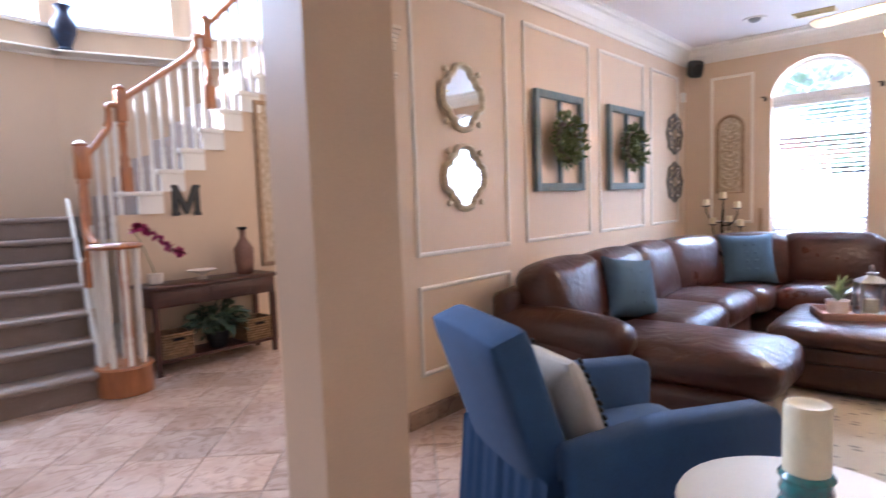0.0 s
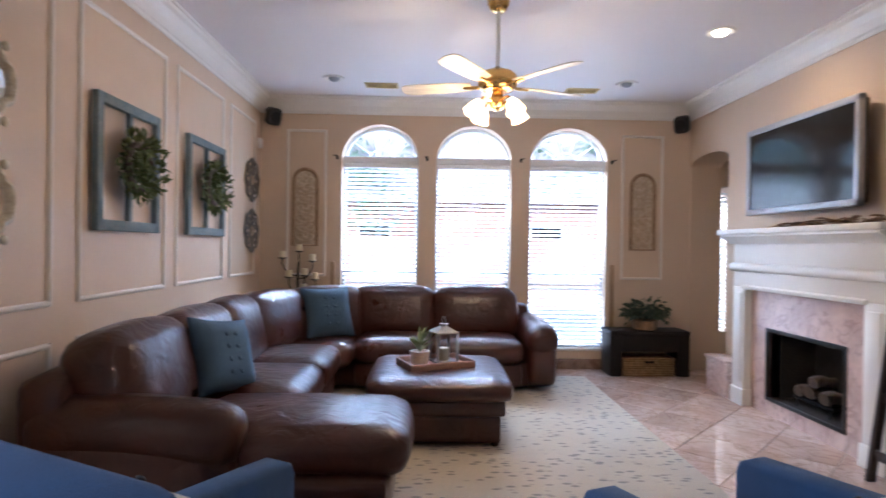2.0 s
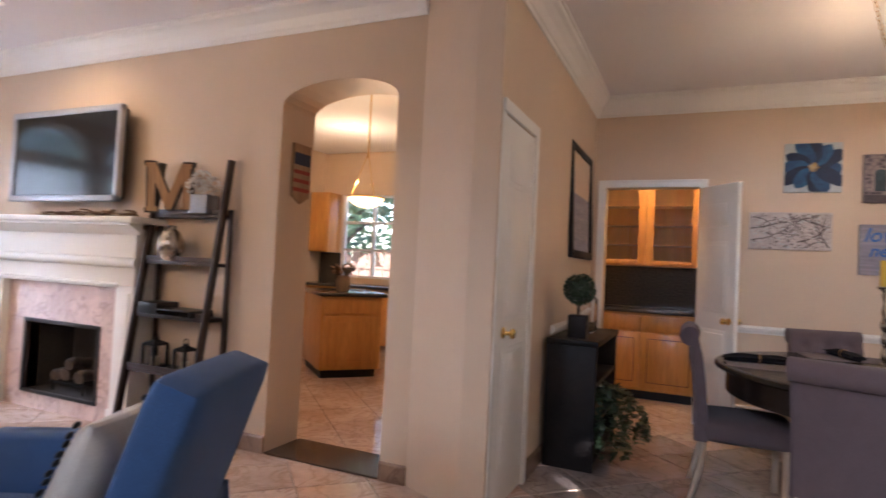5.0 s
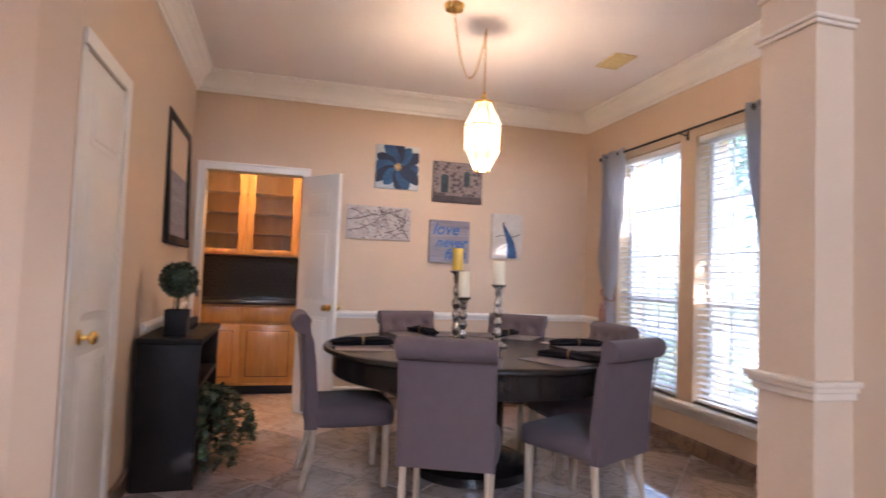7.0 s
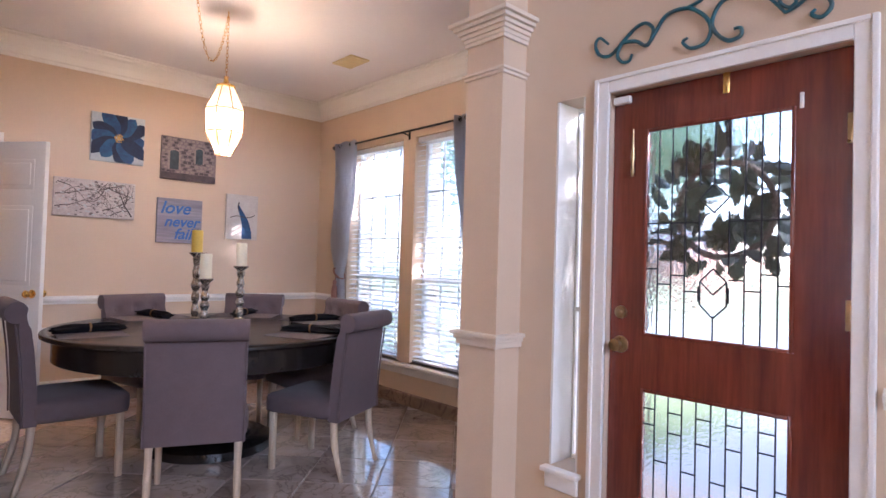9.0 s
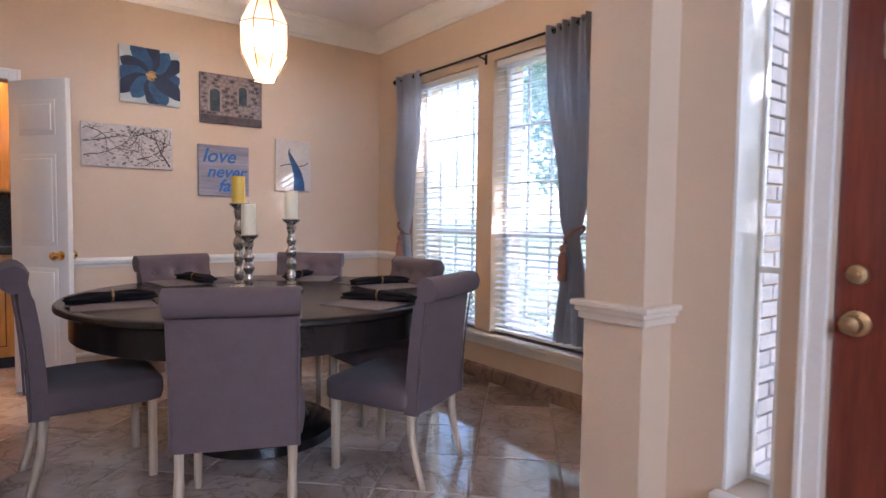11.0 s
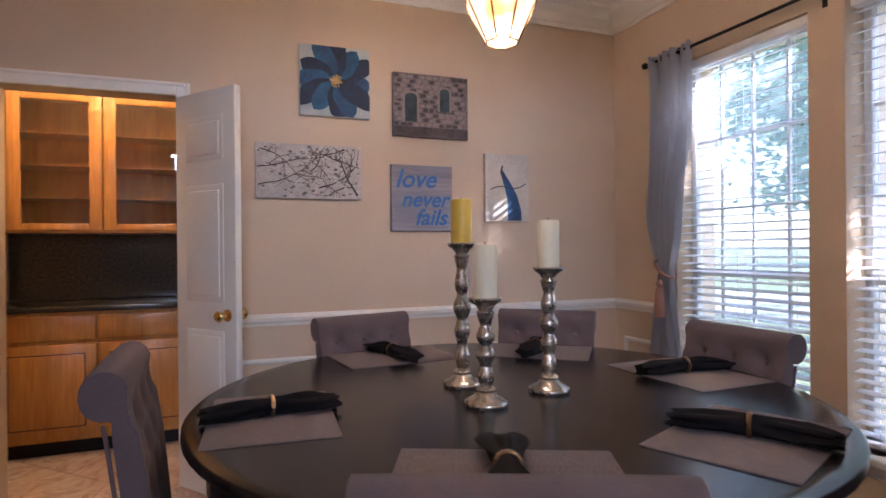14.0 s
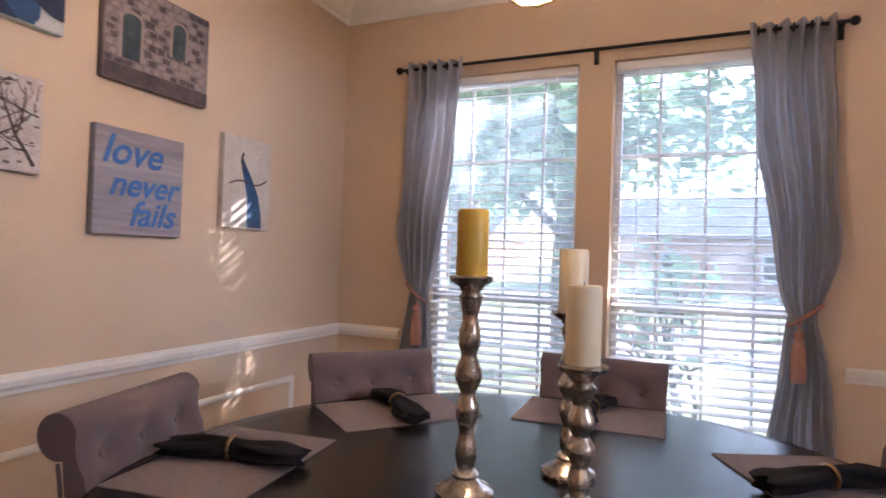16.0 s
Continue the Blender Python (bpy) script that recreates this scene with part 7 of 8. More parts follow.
for y0, y1 in ((0.475, 0.998), (1.004, 1.53)):
    d = Kit()
    for a, b, z0, z1 in ((y0, y0 + 0.075, 1.37, 2.27), (y1 - 0.075, y1, 1.37, 2.27), (y0 + 0.075, y1 - 0.075, 1.37, 1.415), (y0 + 0.075, y1 - 0.075, 2.205, 2.27)):
        d.box(6.27, 6.29, a, b, z0, z1, 0.004)
    d = part("door", d, OAK, pu)
    part("glass_pane", Kit().box(6.278, 6.282, y0 + 0.075, y1 - 0.075, 1.415, 2.205), GLASS, d)
for y0, y1 in ((0.31, 0.47), (1.535, 1.61)):
    part("filler_panel", Kit().box(6.27, 6.29, y0, y1, 1.37, 2.27, 0.003), OAK, pu)
lamp("pantry_bulb", "POINT", Matrix.Translation((5.75, 0.95, 2.7)), 7, (1.0, 0.72, 0.33), r=0.08)
pl = thing("ceiling_spot", "small lit pantry ceiling light", "recessed light", "recessed lights", pose(5.75, 0.95, H + 0.1))
part("glow_disc", Kit().lathe([(0.001, -0.004), (0.07, -0.004), (0.09, 0.0)], 20), bpy.data.materials["spot_glow"], pl)

# ---- black sideboard with picture, topiary and ivy ----
sbd = thing("sideboard", "black wooden open sideboard against the closet wall", "sideboard", m=pose(4.25, 1.20, 0))
part("top", Kit().box(-0.73, 0.25, -0.17, 0.165, 0.785, 0.82, 0.005), BLACKPAINT, sbd)
for x in (-0.72, 0.21):
    part("end_panel", Kit().box(x, x + 0.03, -0.16, 0.16, 0, 0.785, 0.003), BLACKPAINT, sbd)
for z in (0.03, 0.26, 0.52):
    part("shelf", Kit().box(-0.69, 0.21, -0.155, 0.155, z, z + 0.025, 0.002), BLACKPAINT, sbd)
part("back_panel", Kit().box(-0.69, 0.21, 0.155, 0.165, 0.03, 0.785), BLACKPAINT, sbd)
pic = thing("framed_picture", "black framed picture leaning out above the sideboard", "picture", m=pose(4.63, YN - 0.006, 1.365, 88, 0, 0))
part("frame", Kit().box(-0.44, -0.38, 0, 0.90, 0, 0.035, 0.004).box(0.38, 0.44, 0, 0.90, 0, 0.035, 0.004).box(-0.38, 0.38, 0, 0.06, 0, 0.035, 0.004).box(-0.38, 0.38, 0.84, 0.90, 0, 0.035, 0.004), BLACKPAINT, pic)
part("mount", Kit().box(-0.385, 0.385, 0.055, 0.845, 0.004, 0.012), PLANKGREY, pic)
tp = thing("topiary", "green topiary ball in a black pot on the sideboard", "plant", m=pose(3.68, 1.19, 0.82))
part("pot", Kit().box(-0.06, 0.06, -0.06, 0.06, 0, 0.15, 0.006), BLACKPAINT, tp)
part("stem", Kit().cyl((0, 0, 0.14), (0, 0, 0.26), 0.008, seg=8), BARK, tp)
rng = random.Random(17)
k = Kit()
for _ in range(900):
    d = Vector((rng.gauss(0, 1), rng.gauss(0, 1), rng.gauss(0, 1))).normalized()
    f = leaf_bm(0.02, 0.012, 0.1, 0.2, 2)
    bmesh.ops.transform(f, matrix=Matrix.Translation(Vector((0, 0, 0.32)) + d * rng.uniform(0.082, 0.097)) @ d.to_track_quat("X", "Z").to_matrix().to_4x4() @ pose(0, 0, 0, rng.uniform(0, 360), rng.uniform(10, 60), 0), verts=f.verts)
    me = bpy.data.meshes.new("t")
    f.to_mesh(me)
    f.free()
    k.bm.from_mesh(me)
    bpy.data.meshes.remove(me)
k.sphere((0, 0, 0.32), 0.08, seg=14)
part("clipped_ball", k, LEAFDK, tp)
iv = thing("ivy_plant", "dark trailing ivy in a brown pot on the sideboard shelf", "plant", m=pose(3.80, 1.12, 0.285))
part("pot", Kit().lathe([(0.06, 0), (0.09, 0.06), (0.095, 0.12), (0.085, 0.12), (0.07, 0.1)], 18), CARVED, iv)
k = Kit()
for _ in range(20):
    a = rng.uniform(-2.9, 0.2)
    ln = rng.uniform(0.15, 0.42)
    pts = curve([(0, 0, 0.12), (math.cos(a) * ln * 0.5, math.sin(a) * ln * 0.5, 0.2), (math.cos(a) * ln, math.sin(a) * ln, 0.04), (math.cos(a) * ln * 1.08, math.sin(a) * ln * 1.08, -0.10 - 0.12 * rng.random())], 5)
    pts = [p for p in pts if p.z > -0.25]
    for p in pts[2:]:
        for _ in range(3):
            d = Vector((rng.gauss(0, 1), rng.gauss(0, 1), rng.gauss(0.1, 0.6))).normalized()
            k._add(leaf_bm(0.045, 0.038, 0.2, 0.2, 3), Matrix.Translation(p) @ d.to_track_quat("X", "Z").to_matrix().to_4x4())
part("leaves", k, LEAFDK, iv)
aj = thing("apothecary_jar", "tall clear glass jar with a brass lid on the sideboard", "jar", m=pose(4.05, 1.2, 0.8205))
jg = part("jar", Kit().lathe([(0.05, 0), (0.06, 0.008), (0.075, 0.03), (0.075, 0.24), (0.05, 0.27), (0.046, 0.27), (0.07, 0.235), (0.07, 0.035), (0.05, 0.015)], 24), GLASS, aj)
part("lid", Kit().lathe([(0.055, 0.27), (0.056, 0.285), (0.02, 0.32), (0.012, 0.33), (0.02, 0.345), (0.001, 0.36)], 18), BRASS, aj)

# ---- front door and foyer ----
k = Kit()
casing(k, "x", YF, 0.305, 1.185, 1.985, 1)
k.box(0.285, 0.304, YF - 0.18, YF, 0, 1.985)
k.box(1.186, 1.205, YF - 0.18, YF, 0, 1.985)
k.box(0.285, 1.205, YF - 0.18, YF, 1.986, 2.005)
structure("trim_front_casing", k, TRIM, "white moulded casing round the front door")
OBSCURE = bpy.data.materials.new("rippled_door_glass")
OBSCURE.use_nodes = True
_b = OBSCURE.node_tree.nodes["Principled BSDF"]
_b.inputs["Base Color"].default_value = rgb(0.95, 0.98, 1.0)
_b.inputs["Roughness"].default_value = 0.1
_b.inputs["Transmission Weight"].default_value = 1.0
_n = OBSCURE.node_tree.nodes.new("ShaderNodeTexNoise")
_n.inputs["Scale"].default_value = 38
_u = OBSCURE.node_tree.nodes.new("ShaderNodeBump")
_u.inputs["Strength"].default_value = 0.2
_u.inputs["Distance"].default_value = 0.01
OBSCURE.node_tree.links.new(_n.outputs["Fac"], _u.inputs["Height"])
OBSCURE.node_tree.links.new(_u.outputs["Normal"], _b.inputs["Normal"])
DX0, DX1, DY = 0.309, 1.181, YF - 0.055
GX0, GX1 = 0.479, 1.037
LITES = ((0.955, 1.813), (0.23, 0.74))
fd = thing("door_3", "red-stained front door with two leaded glass panels", "door", kind="structure")
k = Kit()
k.box(DX0, GX0, DY - 0.022, DY + 0.022, 0.01, 1.98)
k.box(GX1, DX1, DY - 0.022, DY + 0.022, 0.01, 1.98)
for z0, z1 in ((0.01, 0.23), (0.74, 0.955), (1.813, 1.98)):
    k.box(GX0, GX1, DY - 0.022, DY + 0.022, z0, z1)
part("leaf", k, CHERRY, fd)
for z0, z1 in LITES:
    k = Kit()
    for a, b, c, d in ((GX0, GX0 + 0.014, z0, z1), (GX1 - 0.014, GX1, z0, z1), (GX0 + 0.014, GX1 - 0.014, z0, z0 + 0.014), (GX0 + 0.014, GX1 - 0.014, z1 - 0.014, z1)):
        k.box(a, b, DY + 0.012, DY + 0.028, c, d, 0.004)
    part("glazing_bead", k, CHERRY, fd)
    g = part("leaded_glass", Kit().box(GX0, GX1, DY - 0.003, DY + 0.003, z0, z1), OBSCURE, fd)
    g.visible_shadow = False
LEAD = mat("dark_lead_came", (0.03, 0.03, 0.035), 0.5, 0.6, grain=100)
k = Kit()
n = 10
W = GX1 - GX0
cx, cz = (GX0 + GX1) / 2, 1.38


def came(x0, z0, x1, z1):
    k.tube([(x0, DY + 0.005, z0), (x1, DY + 0.005, z1)], 0.0034, 5)


for i in range(1, n):
    x = GX0 + W * i / n
    if i == 5:
        came(x, 1.813, x, 1.55)
        came(x, 0.955, x, 1.06)
    elif i in (4, 6):
        came(x, 1.813, x, 1.56)
        came(x, 1.46, x, 1.22)
        came(x, 1.17, x, 1.11)
    else:
        came(x, 0.955, x, 1.813)
    came(x, 0.23, x, 0.74)
for i in range(n):
    x0, x1 = GX0 + W * i / n, GX0 + W * (i + 1) / n
    d = abs(i - 4.5)
    for z in (1.42, 1.13 + (0.05 if i % 2 else 0.0) + 0.012 * d):
        if d > 1:
            came(x0, z, x1, z)
    z = 0.40 + (0.16 if i % 2 else 0.03) + 0.008 * d
    came(x0, z, x1, z)
    if i % 2:
        came(x0, 0.66, x1, 0.66)
        came(x0, 0.29, x1, 0.29)
for zc, r in ((1.51, 0.055), (1.19, 0.05)):
    for a, b in (((-1, 0), (0, 1)), ((0, 1), (1, 0)), ((1, 0), (0, -1)), ((0, -1), (-1, 0))):
        came(cx + a[0] * r, zc + a[1] * r, cx + b[0] * r, zc + b[1] * r)
came(cx - 0.05, 1.19, cx - 0.05, 1.1)
came(cx + 0.05, 1.19, cx + 0.05, 1.1)
came(cx - 0.05, 1.1, cx, 1.05)
came(cx + 0.05, 1.1, cx, 1.05)
part("came", k, LEAD, fd, "dark lead lines")
ABRASS = mat("antique_brass", (0.42, 0.30, 0.16), 0.3, 1.0, scale=14, grain=90)
for z, r in ((0.91, 0.028), (1.046, 0.022)):
    part("door_knob" if z < 1 else "deadbolt", Kit().lathe([(r + 0.008, 0), (r + 0.008, 0.006), (0.012, 0.012), (0.011, 0.028), (r, 0.04), (r * 0.9, 0.055), (0.001, 0.06)] if z < 1 else [(r + 0.006, 0), (r + 0.004, 0.012), (0.012, 0.014), (0.01, 0.02), (0.001, 0.022)], 18, pose(1.13, DY + 0.022, z, -90, 0, 0)), ABRASS, fd)
for z in (0.3, 1.05, 1.66):
    part("hinge", Kit().box(DX0 - 0.003, DX0 + 0.02, DY + 0.0225, DY + 0.03, z, z + 0.1, 0.002).cyl((DX0 - 0.002, DY + 0.03, z), (DX0 - 0.002, DY + 0.03, z + 0.1), 0.006, seg=8), ABRASS, fd)
part("contact_sensor", Kit().box(1.10, 1.175, DY + 0.023, DY + 0.05, 1.935, 1.965, 0.004), TRIM, fd, "white alarm contact")
part("bracket_strip", Kit().box(0.70, 0.725, DY + 0.0225, DY + 0.03, 1.90, 1.98, 0.002), BRASS, fd)
part("glazing_bracket", Kit().box(0.455, 0.468, DY + 0.0225, DY + 0.028, 1.80, 1.855, 0.002), TRIM, fd)
part("door_chime", Kit().lathe([(0.005, 0.0), (0.009, 0.02), (0.006, 0.05), (0.010, 0.08), (0.005, 0.13), (0.003, 0.2)], 12, pose(1.085, DY + 0.035, 1.62)), ABRASS, fd)
wr = thing("door_wreath", "dark magnolia-leaf wreath hung outside the front door", "wreath", m=pose(0.75, DY - 0.07, 1.47, 90, 0, 0))
part("ring", Kit().tube([(0.185 * math.cos(a), 0.185 * math.sin(a), 0) for a in np.linspace(0, 2 * math.pi, 33)[:-1]], 0.014, 7, True), BARK, wr)
part("leaves", wreath_leaves(0.185, 0.06, 170, 0.105, 0.058, 9), LEAFDK, wr)
part("hanger", Kit().box(-0.01, 0.01, 0.2, 0.5, 0.02, 0.046), IRON, wr)
# side light
sl = thing("window_8", "narrow recessed side light beside the front door", "window", kind="structure")
k = Kit()
for a, b, c, d in ((1.312, 1.33, 0.321, 1.999), (1.445, 1.463, 0.321, 1.999), (1.33, 1.445, 0.321, 0.34), (1.33, 1.445, 1.98, 1.999), (1.33, 1.445, 1.02, 1.04)):
    k.box(a, b, YF - 0.185, YF - 0.155, c, d, 0.002)
part("window_frame", k, TRIM, sl)
for a, b in ((1.3115, 1.322), (1.4535, 1.464)):
    part("jamb_lining", Kit().box(a, b, YF - 0.154, YF - 0.002, 0.322, 1.998), TRIM, sl)
g = part("pane", Kit().box(1.33, 1.445, YF - 0.172, YF - 0.168, 0.34, 1.98), GLASS, sl)
g.visible_shadow = False
part("window_sill", Kit().box(1.29, 1.485, YF - 0.15, YF + 0.045, 0.295, 0.3185, 0.006).box(1.30, 1.475, YF, YF + 0.02, 0.22, 0.295, 0.006), TRIM, sl)
# pilaster mouldings
k = Kit()
for z, o, hh in ((0.835, 0.016, 0.03), (0.862, 0.026, 0.022), (0.882, 0.038, 0.02), (2.145, 0.012, 0.018), (2.161, 0.022, 0.016)):
    k.box(1.66 - o, 1.90 + o, -1.35, -1.13 + o, z, z + hh, 0.005)
for i in range(6):
    o = 0.012 + 0.062 * (i / 5) ** 1.6
    k.box(1.66 - o, 1.90 + o, -1.35, -1.13 + o, 2.315 + i * 0.02, 2.3355 + i * 0.02, 0.003)
structure("trim_pilaster", k, WALLTRIM, "cream cap and rail mouldings on the pilaster")
k = Kit()
for z, o, hh in ((2.0, 0.012, 0.018), (2.016, 0.022, 0.016)):
    k.box(XL - 0.2 - o, XL + o, 2.315 - o, 2.50, z, z + hh, 0.004)
for i in range(6):
    o = 0.012 + 0.05 * (i / 5) ** 1.6
    k.box(XL - 0.2 - o, XL + o, 2.315 - o, 2.50, 2.15 + i * 0.02, 2.1705 + i * 0.02, 0.003)
structure("trim_wall_end", k, WALLTRIM, "cream mouldings on the end of the panelled wall")
k = Kit()
k.profile_run(RAIL, (-0.2, YF, 0.86), (0.22, YF, 0.86), (0, 1, 0))
structure("trim_foyer_rail", k, TRIM, "white rail beside the front door")
# scrolled metal above the door
TEALMETAL = mat("teal_painted_metal", (0.02, 0.14, 0.17), 0.45, 0.3, second=(0.05, 0.09, 0.10), scale=20, mix=1, grain=90)
sc = thing("scroll_wall_decor", "teal wrought-metal scroll above the front door", "wall decor", m=pose(0.75, YF + 0.014, 2.17))


def scroll(points, r, name):
    pts = curve([(x, 0.0, z) for x, z in points], 5)
    part(name, Kit().tube(pts, list(np.interp(np.linspace(0, 1, len(pts)), [0, 0.2, 0.8, 1], [r * 0.7, r, r, r * 0.7])), 7), TEALMETAL, sc)


scroll([(0.443, 0.03), (0.487, 0.068), (0.508, 0.041), (0.485, -0.008), (0.431, -0.021), (0.368, 0.027), (0.317, 0.065), (0.273, 0.073), (0.238, 0.037), (0.256, -0.018), (0.266, -0.02)], 0.0075, "end_scroll")
scroll([(0.331, -0.041), (0.342, -0.066), (0.372, -0.066), (0.399, -0.033), (0.378, 0.015), (0.316, 0.009), (0.266, -0.02), (0.228, 0.025), (0.182, 0.08), (0.101, 0.083), (0.032, 0.032), (0.007, -0.023), (0.026, -0.073), (0.081, -0.08), (0.115, -0.048), (0.095, -0.036)], 0.008, "long_scroll")
scroll([(-0.077, -0.048), (-0.1, -0.051), (-0.1, -0.08), (-0.058, -0.087), (-0.014, -0.05), (0.003, 0.001), (-0.025, 0.061), (-0.079, 0.077), (-0.132, 0.07), (-0.19, 0.033), (-0.246, -0.04)], 0.008, "middle_scroll")
scroll([(-0.246, -0.04), (-0.279, -0.028), (-0.317, -0.007), (-0.367, -0.021), (-0.382, -0.059), (-0.355, -0.087), (-0.324, -0.069), (-0.337, -0.055)], 0.0075, "end_scroll")
scroll([(-0.225, 0.025), (-0.232, -0.005), (-0.259, -0.025), (-0.279, -0.009), (-0.269, 0.011)], 0.0065, "inner_curl")
scroll([(0.11, 0.083), (0.05, 0.096), (0.017, 0.128), (-0.02, 0.15), (-0.06, 0.13), (-0.079, 0.077)], 0.0075, "top_scroll")

# ---- staircase ----
st = thing("staircase", "curving carpeted staircase with white balusters and an oak rail", "staircase", kind="structure")
RISE, N1 = 0.186, 7
A0, A1 = Vector((-4.10, 1.58, 0)), Vector((-5.92, 1.95, 0))
B0, B1 = Vector((-4.15, 0.0, 0)), Vector((-6.05, 0.15, 0))
for i in range(N1):
    p, q = A0.lerp(A1, i / N1), B0.lerp(B1, i / N1)
    p2, q2 = A1 + Vector((-0.9, 0.2, 0)), B1 + Vector((-0.9, 0, 0))
    f = Kit()
    z0, z1 = i * RISE, (i + 1) * RISE
    ou = [(p.x, p.y), (q.x, q.y), (q2.x, q2.y), (p2.x, p2.y)]
    flat = Matrix(((1, 0, 0, 0), (0, 0, 1, 0), (0, 1, 0, 0), (0, 0, 0, 1)))
    f.prism([(x, y) for x, y in ou], z0, z1 - 0.001, flat)
    out = (A0 - A1).normalized() * 0.03
    f.tube([(p.x + out.x * 0.6, p.y - 0.004, z1 - 0.022), (q.x + out.x * 0.6, q.y, z1 - 0.022)], 0.024, 8)
    part("carpet_step", f, CARPET, st, "grey-brown carpeted step")
# landing and upper flight, over the console wall
UX0, UX1 = -5.75, -4.62
YS0, RUN = 2.125, 0.195
k = Kit()
k.box(-6.9, -5.0, 1.98, YS0, 1.10, N1 * RISE)
k.box(-6.9, -5.93, 0.0, YS0, 0.9, N1 * RISE - 0.002)
part("landing", k, CARPET, st)
for i in range(11):
    y0 = YS0 + i * RUN
    z1 = (N1 + 1 + i) * RISE
    ya = 1.96 if i == 0 else y0 - 0.03
    part("carpet_step", Kit().box(UX0, UX1 - 0.03, y0, 4.9, z1 - RISE, z1 - 0.002), CARPET, st)
    part("stringer_bracket", Kit().box(UX1 - 0.03, UX1 + 0.035, ya, y0 + RUN, z1 - 0.035, z1 + 0.004, 0.006).box(UX1 - 0.02, UX1 + 0.02, y0, y0 + RUN + 0.005, z1 - RISE, z1 - 0.035), TRIM, st, "white stepped bracket")
k = Kit()
for i in range(12):
    y0 = YS0 + i * RUN
    k.box(UX1 - 0.1, UX1, y0, y0 + RUN if i < 11 else 5.5, 0, (N1 + i) * RISE)
k.box(UX1 - 0.1, UX1, 1.96, YS0, 0, N1 * RISE)
structure("wall_under_stair", k, WALL, "beige wall under the upper stair flight")
part("wall_string", Kit().profile_run([(0, 0), (0.03, 0), (0.03, 0.16), (0, 0.18)], (-4.10, 1.582, 0.0), (-5.92, 1.952, N1 * RISE), (0.1, 1, 0)), TRIM, st)


def baluster(p, h):
    prof = [(0.020, 0), (0.020, h * 0.16), (0.014, h * 0.18), (0.021, h * 0.22), (0.013, h * 0.26), (0.016, h * 0.45), (0.012, h * 0.72), (0.019, h * 0.76), (0.013, h * 0.79), (0.017, h * 0.83), (0.017, h)]
    part("baluster", Kit().lathe(prof, 10, pose(*p)), TRIM, st)


def newel(p, h, r=0.04):
    b = part("newel", Kit().box(-r, r, -r, r, 0, 0.2, 0.005).lathe([(r, 0.2), (r * 0.7, 0.23), (r * 0.95, 0.27), (r * 0.6, 0.3), (r * 0.75, h * 0.5), (r * 0.6, h - 0.3), (r * 0.95, h - 0.28), (r * 0.7, h - 0.25)], 14).box(-r, r, -r, r, h - 0.25, h, 0.006).lathe([(r * 0.9, h), (r * 1.05, h + 0.015), (r * 0.8, h + 0.03), (r * 0.3, h + 0.045)], 14), RAILWOOD, st, "turned oak newel post")
    b.matrix_basis = pose(*p)


def handrail(pts):
    part("handrail", Kit().tube(curve(pts, 6), 0.031, 9, flat=0.8), RAILWOOD, st, "oak handrail")


# starting volute on an oak block
part("starting_block", Kit().lathe([(0.17, 0), (0.19, 0.005), (0.19, 0.19), (0.2, 0.2), (0.19, 0.215)], 28, pose(-4.10, 1.75, 0)), RAILWOOD, st)
part("volute_cap", Kit().lathe([(0.12, 1.06), (0.17, 1.062), (0.185, 1.08), (0.17, 1.10), (0.10, 1.105)], 28, pose(-4.10, 1.75, 0)), RAILWOOD, st, "round oak handrail end")
for a in range(0, 360, 52):
    baluster((-4.10 + 0.14 * math.cos(radians(a)), 1.75 + 0.14 * math.sin(radians(a)), 0.215), 0.85)
part("newel", Kit().lathe([(0.032, 0.215), (0.028, 0.4), (0.034, 0.45), (0.024, 0.7), (0.034, 0.9), (0.03, 1.07)], 14, pose(-4.0, 1.76, 0)), RAILWOOD, st)
W2, W3, W4 = Vector((-4.62, 1.735, 4 * RISE)), Vector((UX1, 2.05, (N1 + 1) * RISE)), Vector((UX1, 2.81, (N1 + 5) * RISE))
newel(W2, 1.10, 0.05)
newel(W3, 0.82)
newel(W4, 0.78)
handrail([(-4.22, 1.66, 1.09), (-4.38, 1.66, 1.20), (-4.5, 1.69, 1.42), (W2.x, W2.y, 1.62)])
handrail([(UX1, 1.75, 1.75), (UX1, 1.85, 1.87), (UX1, 1.94, 2.0), (UX1, 1.955, 2.1), (UX1, 1.96, 2.18), (UX1, 2.05, 2.18)])
handrail([(UX1, 2.07, 2.24), (UX1, 2.35, 2.45), (UX1, 2.6, 2.64), (UX1, 2.70, 2.74), (UX1, 2.715, 2.85), (UX1, 2.81, 2.86)])
handrail([(UX1, 2.83, 2.97), (UX1, 3.1, 3.25), (UX1, 3.6, 3.74), (UX1, 4.2, 4.32)])
for i in range(4):
    p = A0.lerp(A1, (i + 0.5) / N1)
    baluster((p.x, p.y + 0.06, (i + 1) * RISE), 0.86)
for y in (1.84, 1.92, 1.99):
    baluster((UX1, y, N1 * RISE - 0.25 * (y < 1.95)), np.interp(y, [1.75, 1.95], [1.75, 2.05]) - N1 * RISE + 0.25 * (y < 1.95))
for i in range(11):
    for q in (0.04, 0.137):
        y = YS0 + i * RUN + q
        top = np.interp(y, [2.07, 2.6, 2.72, 2.83, 3.1, 4.4], [2.24, 2.64, 2.80, 2.97, 3.25, 4.5])
        if abs(y - 2.81) > 0.05:
            baluster((UX1, y, (N1 + 1 + i) * RISE), top - (N1 + 1 + i) * RISE)

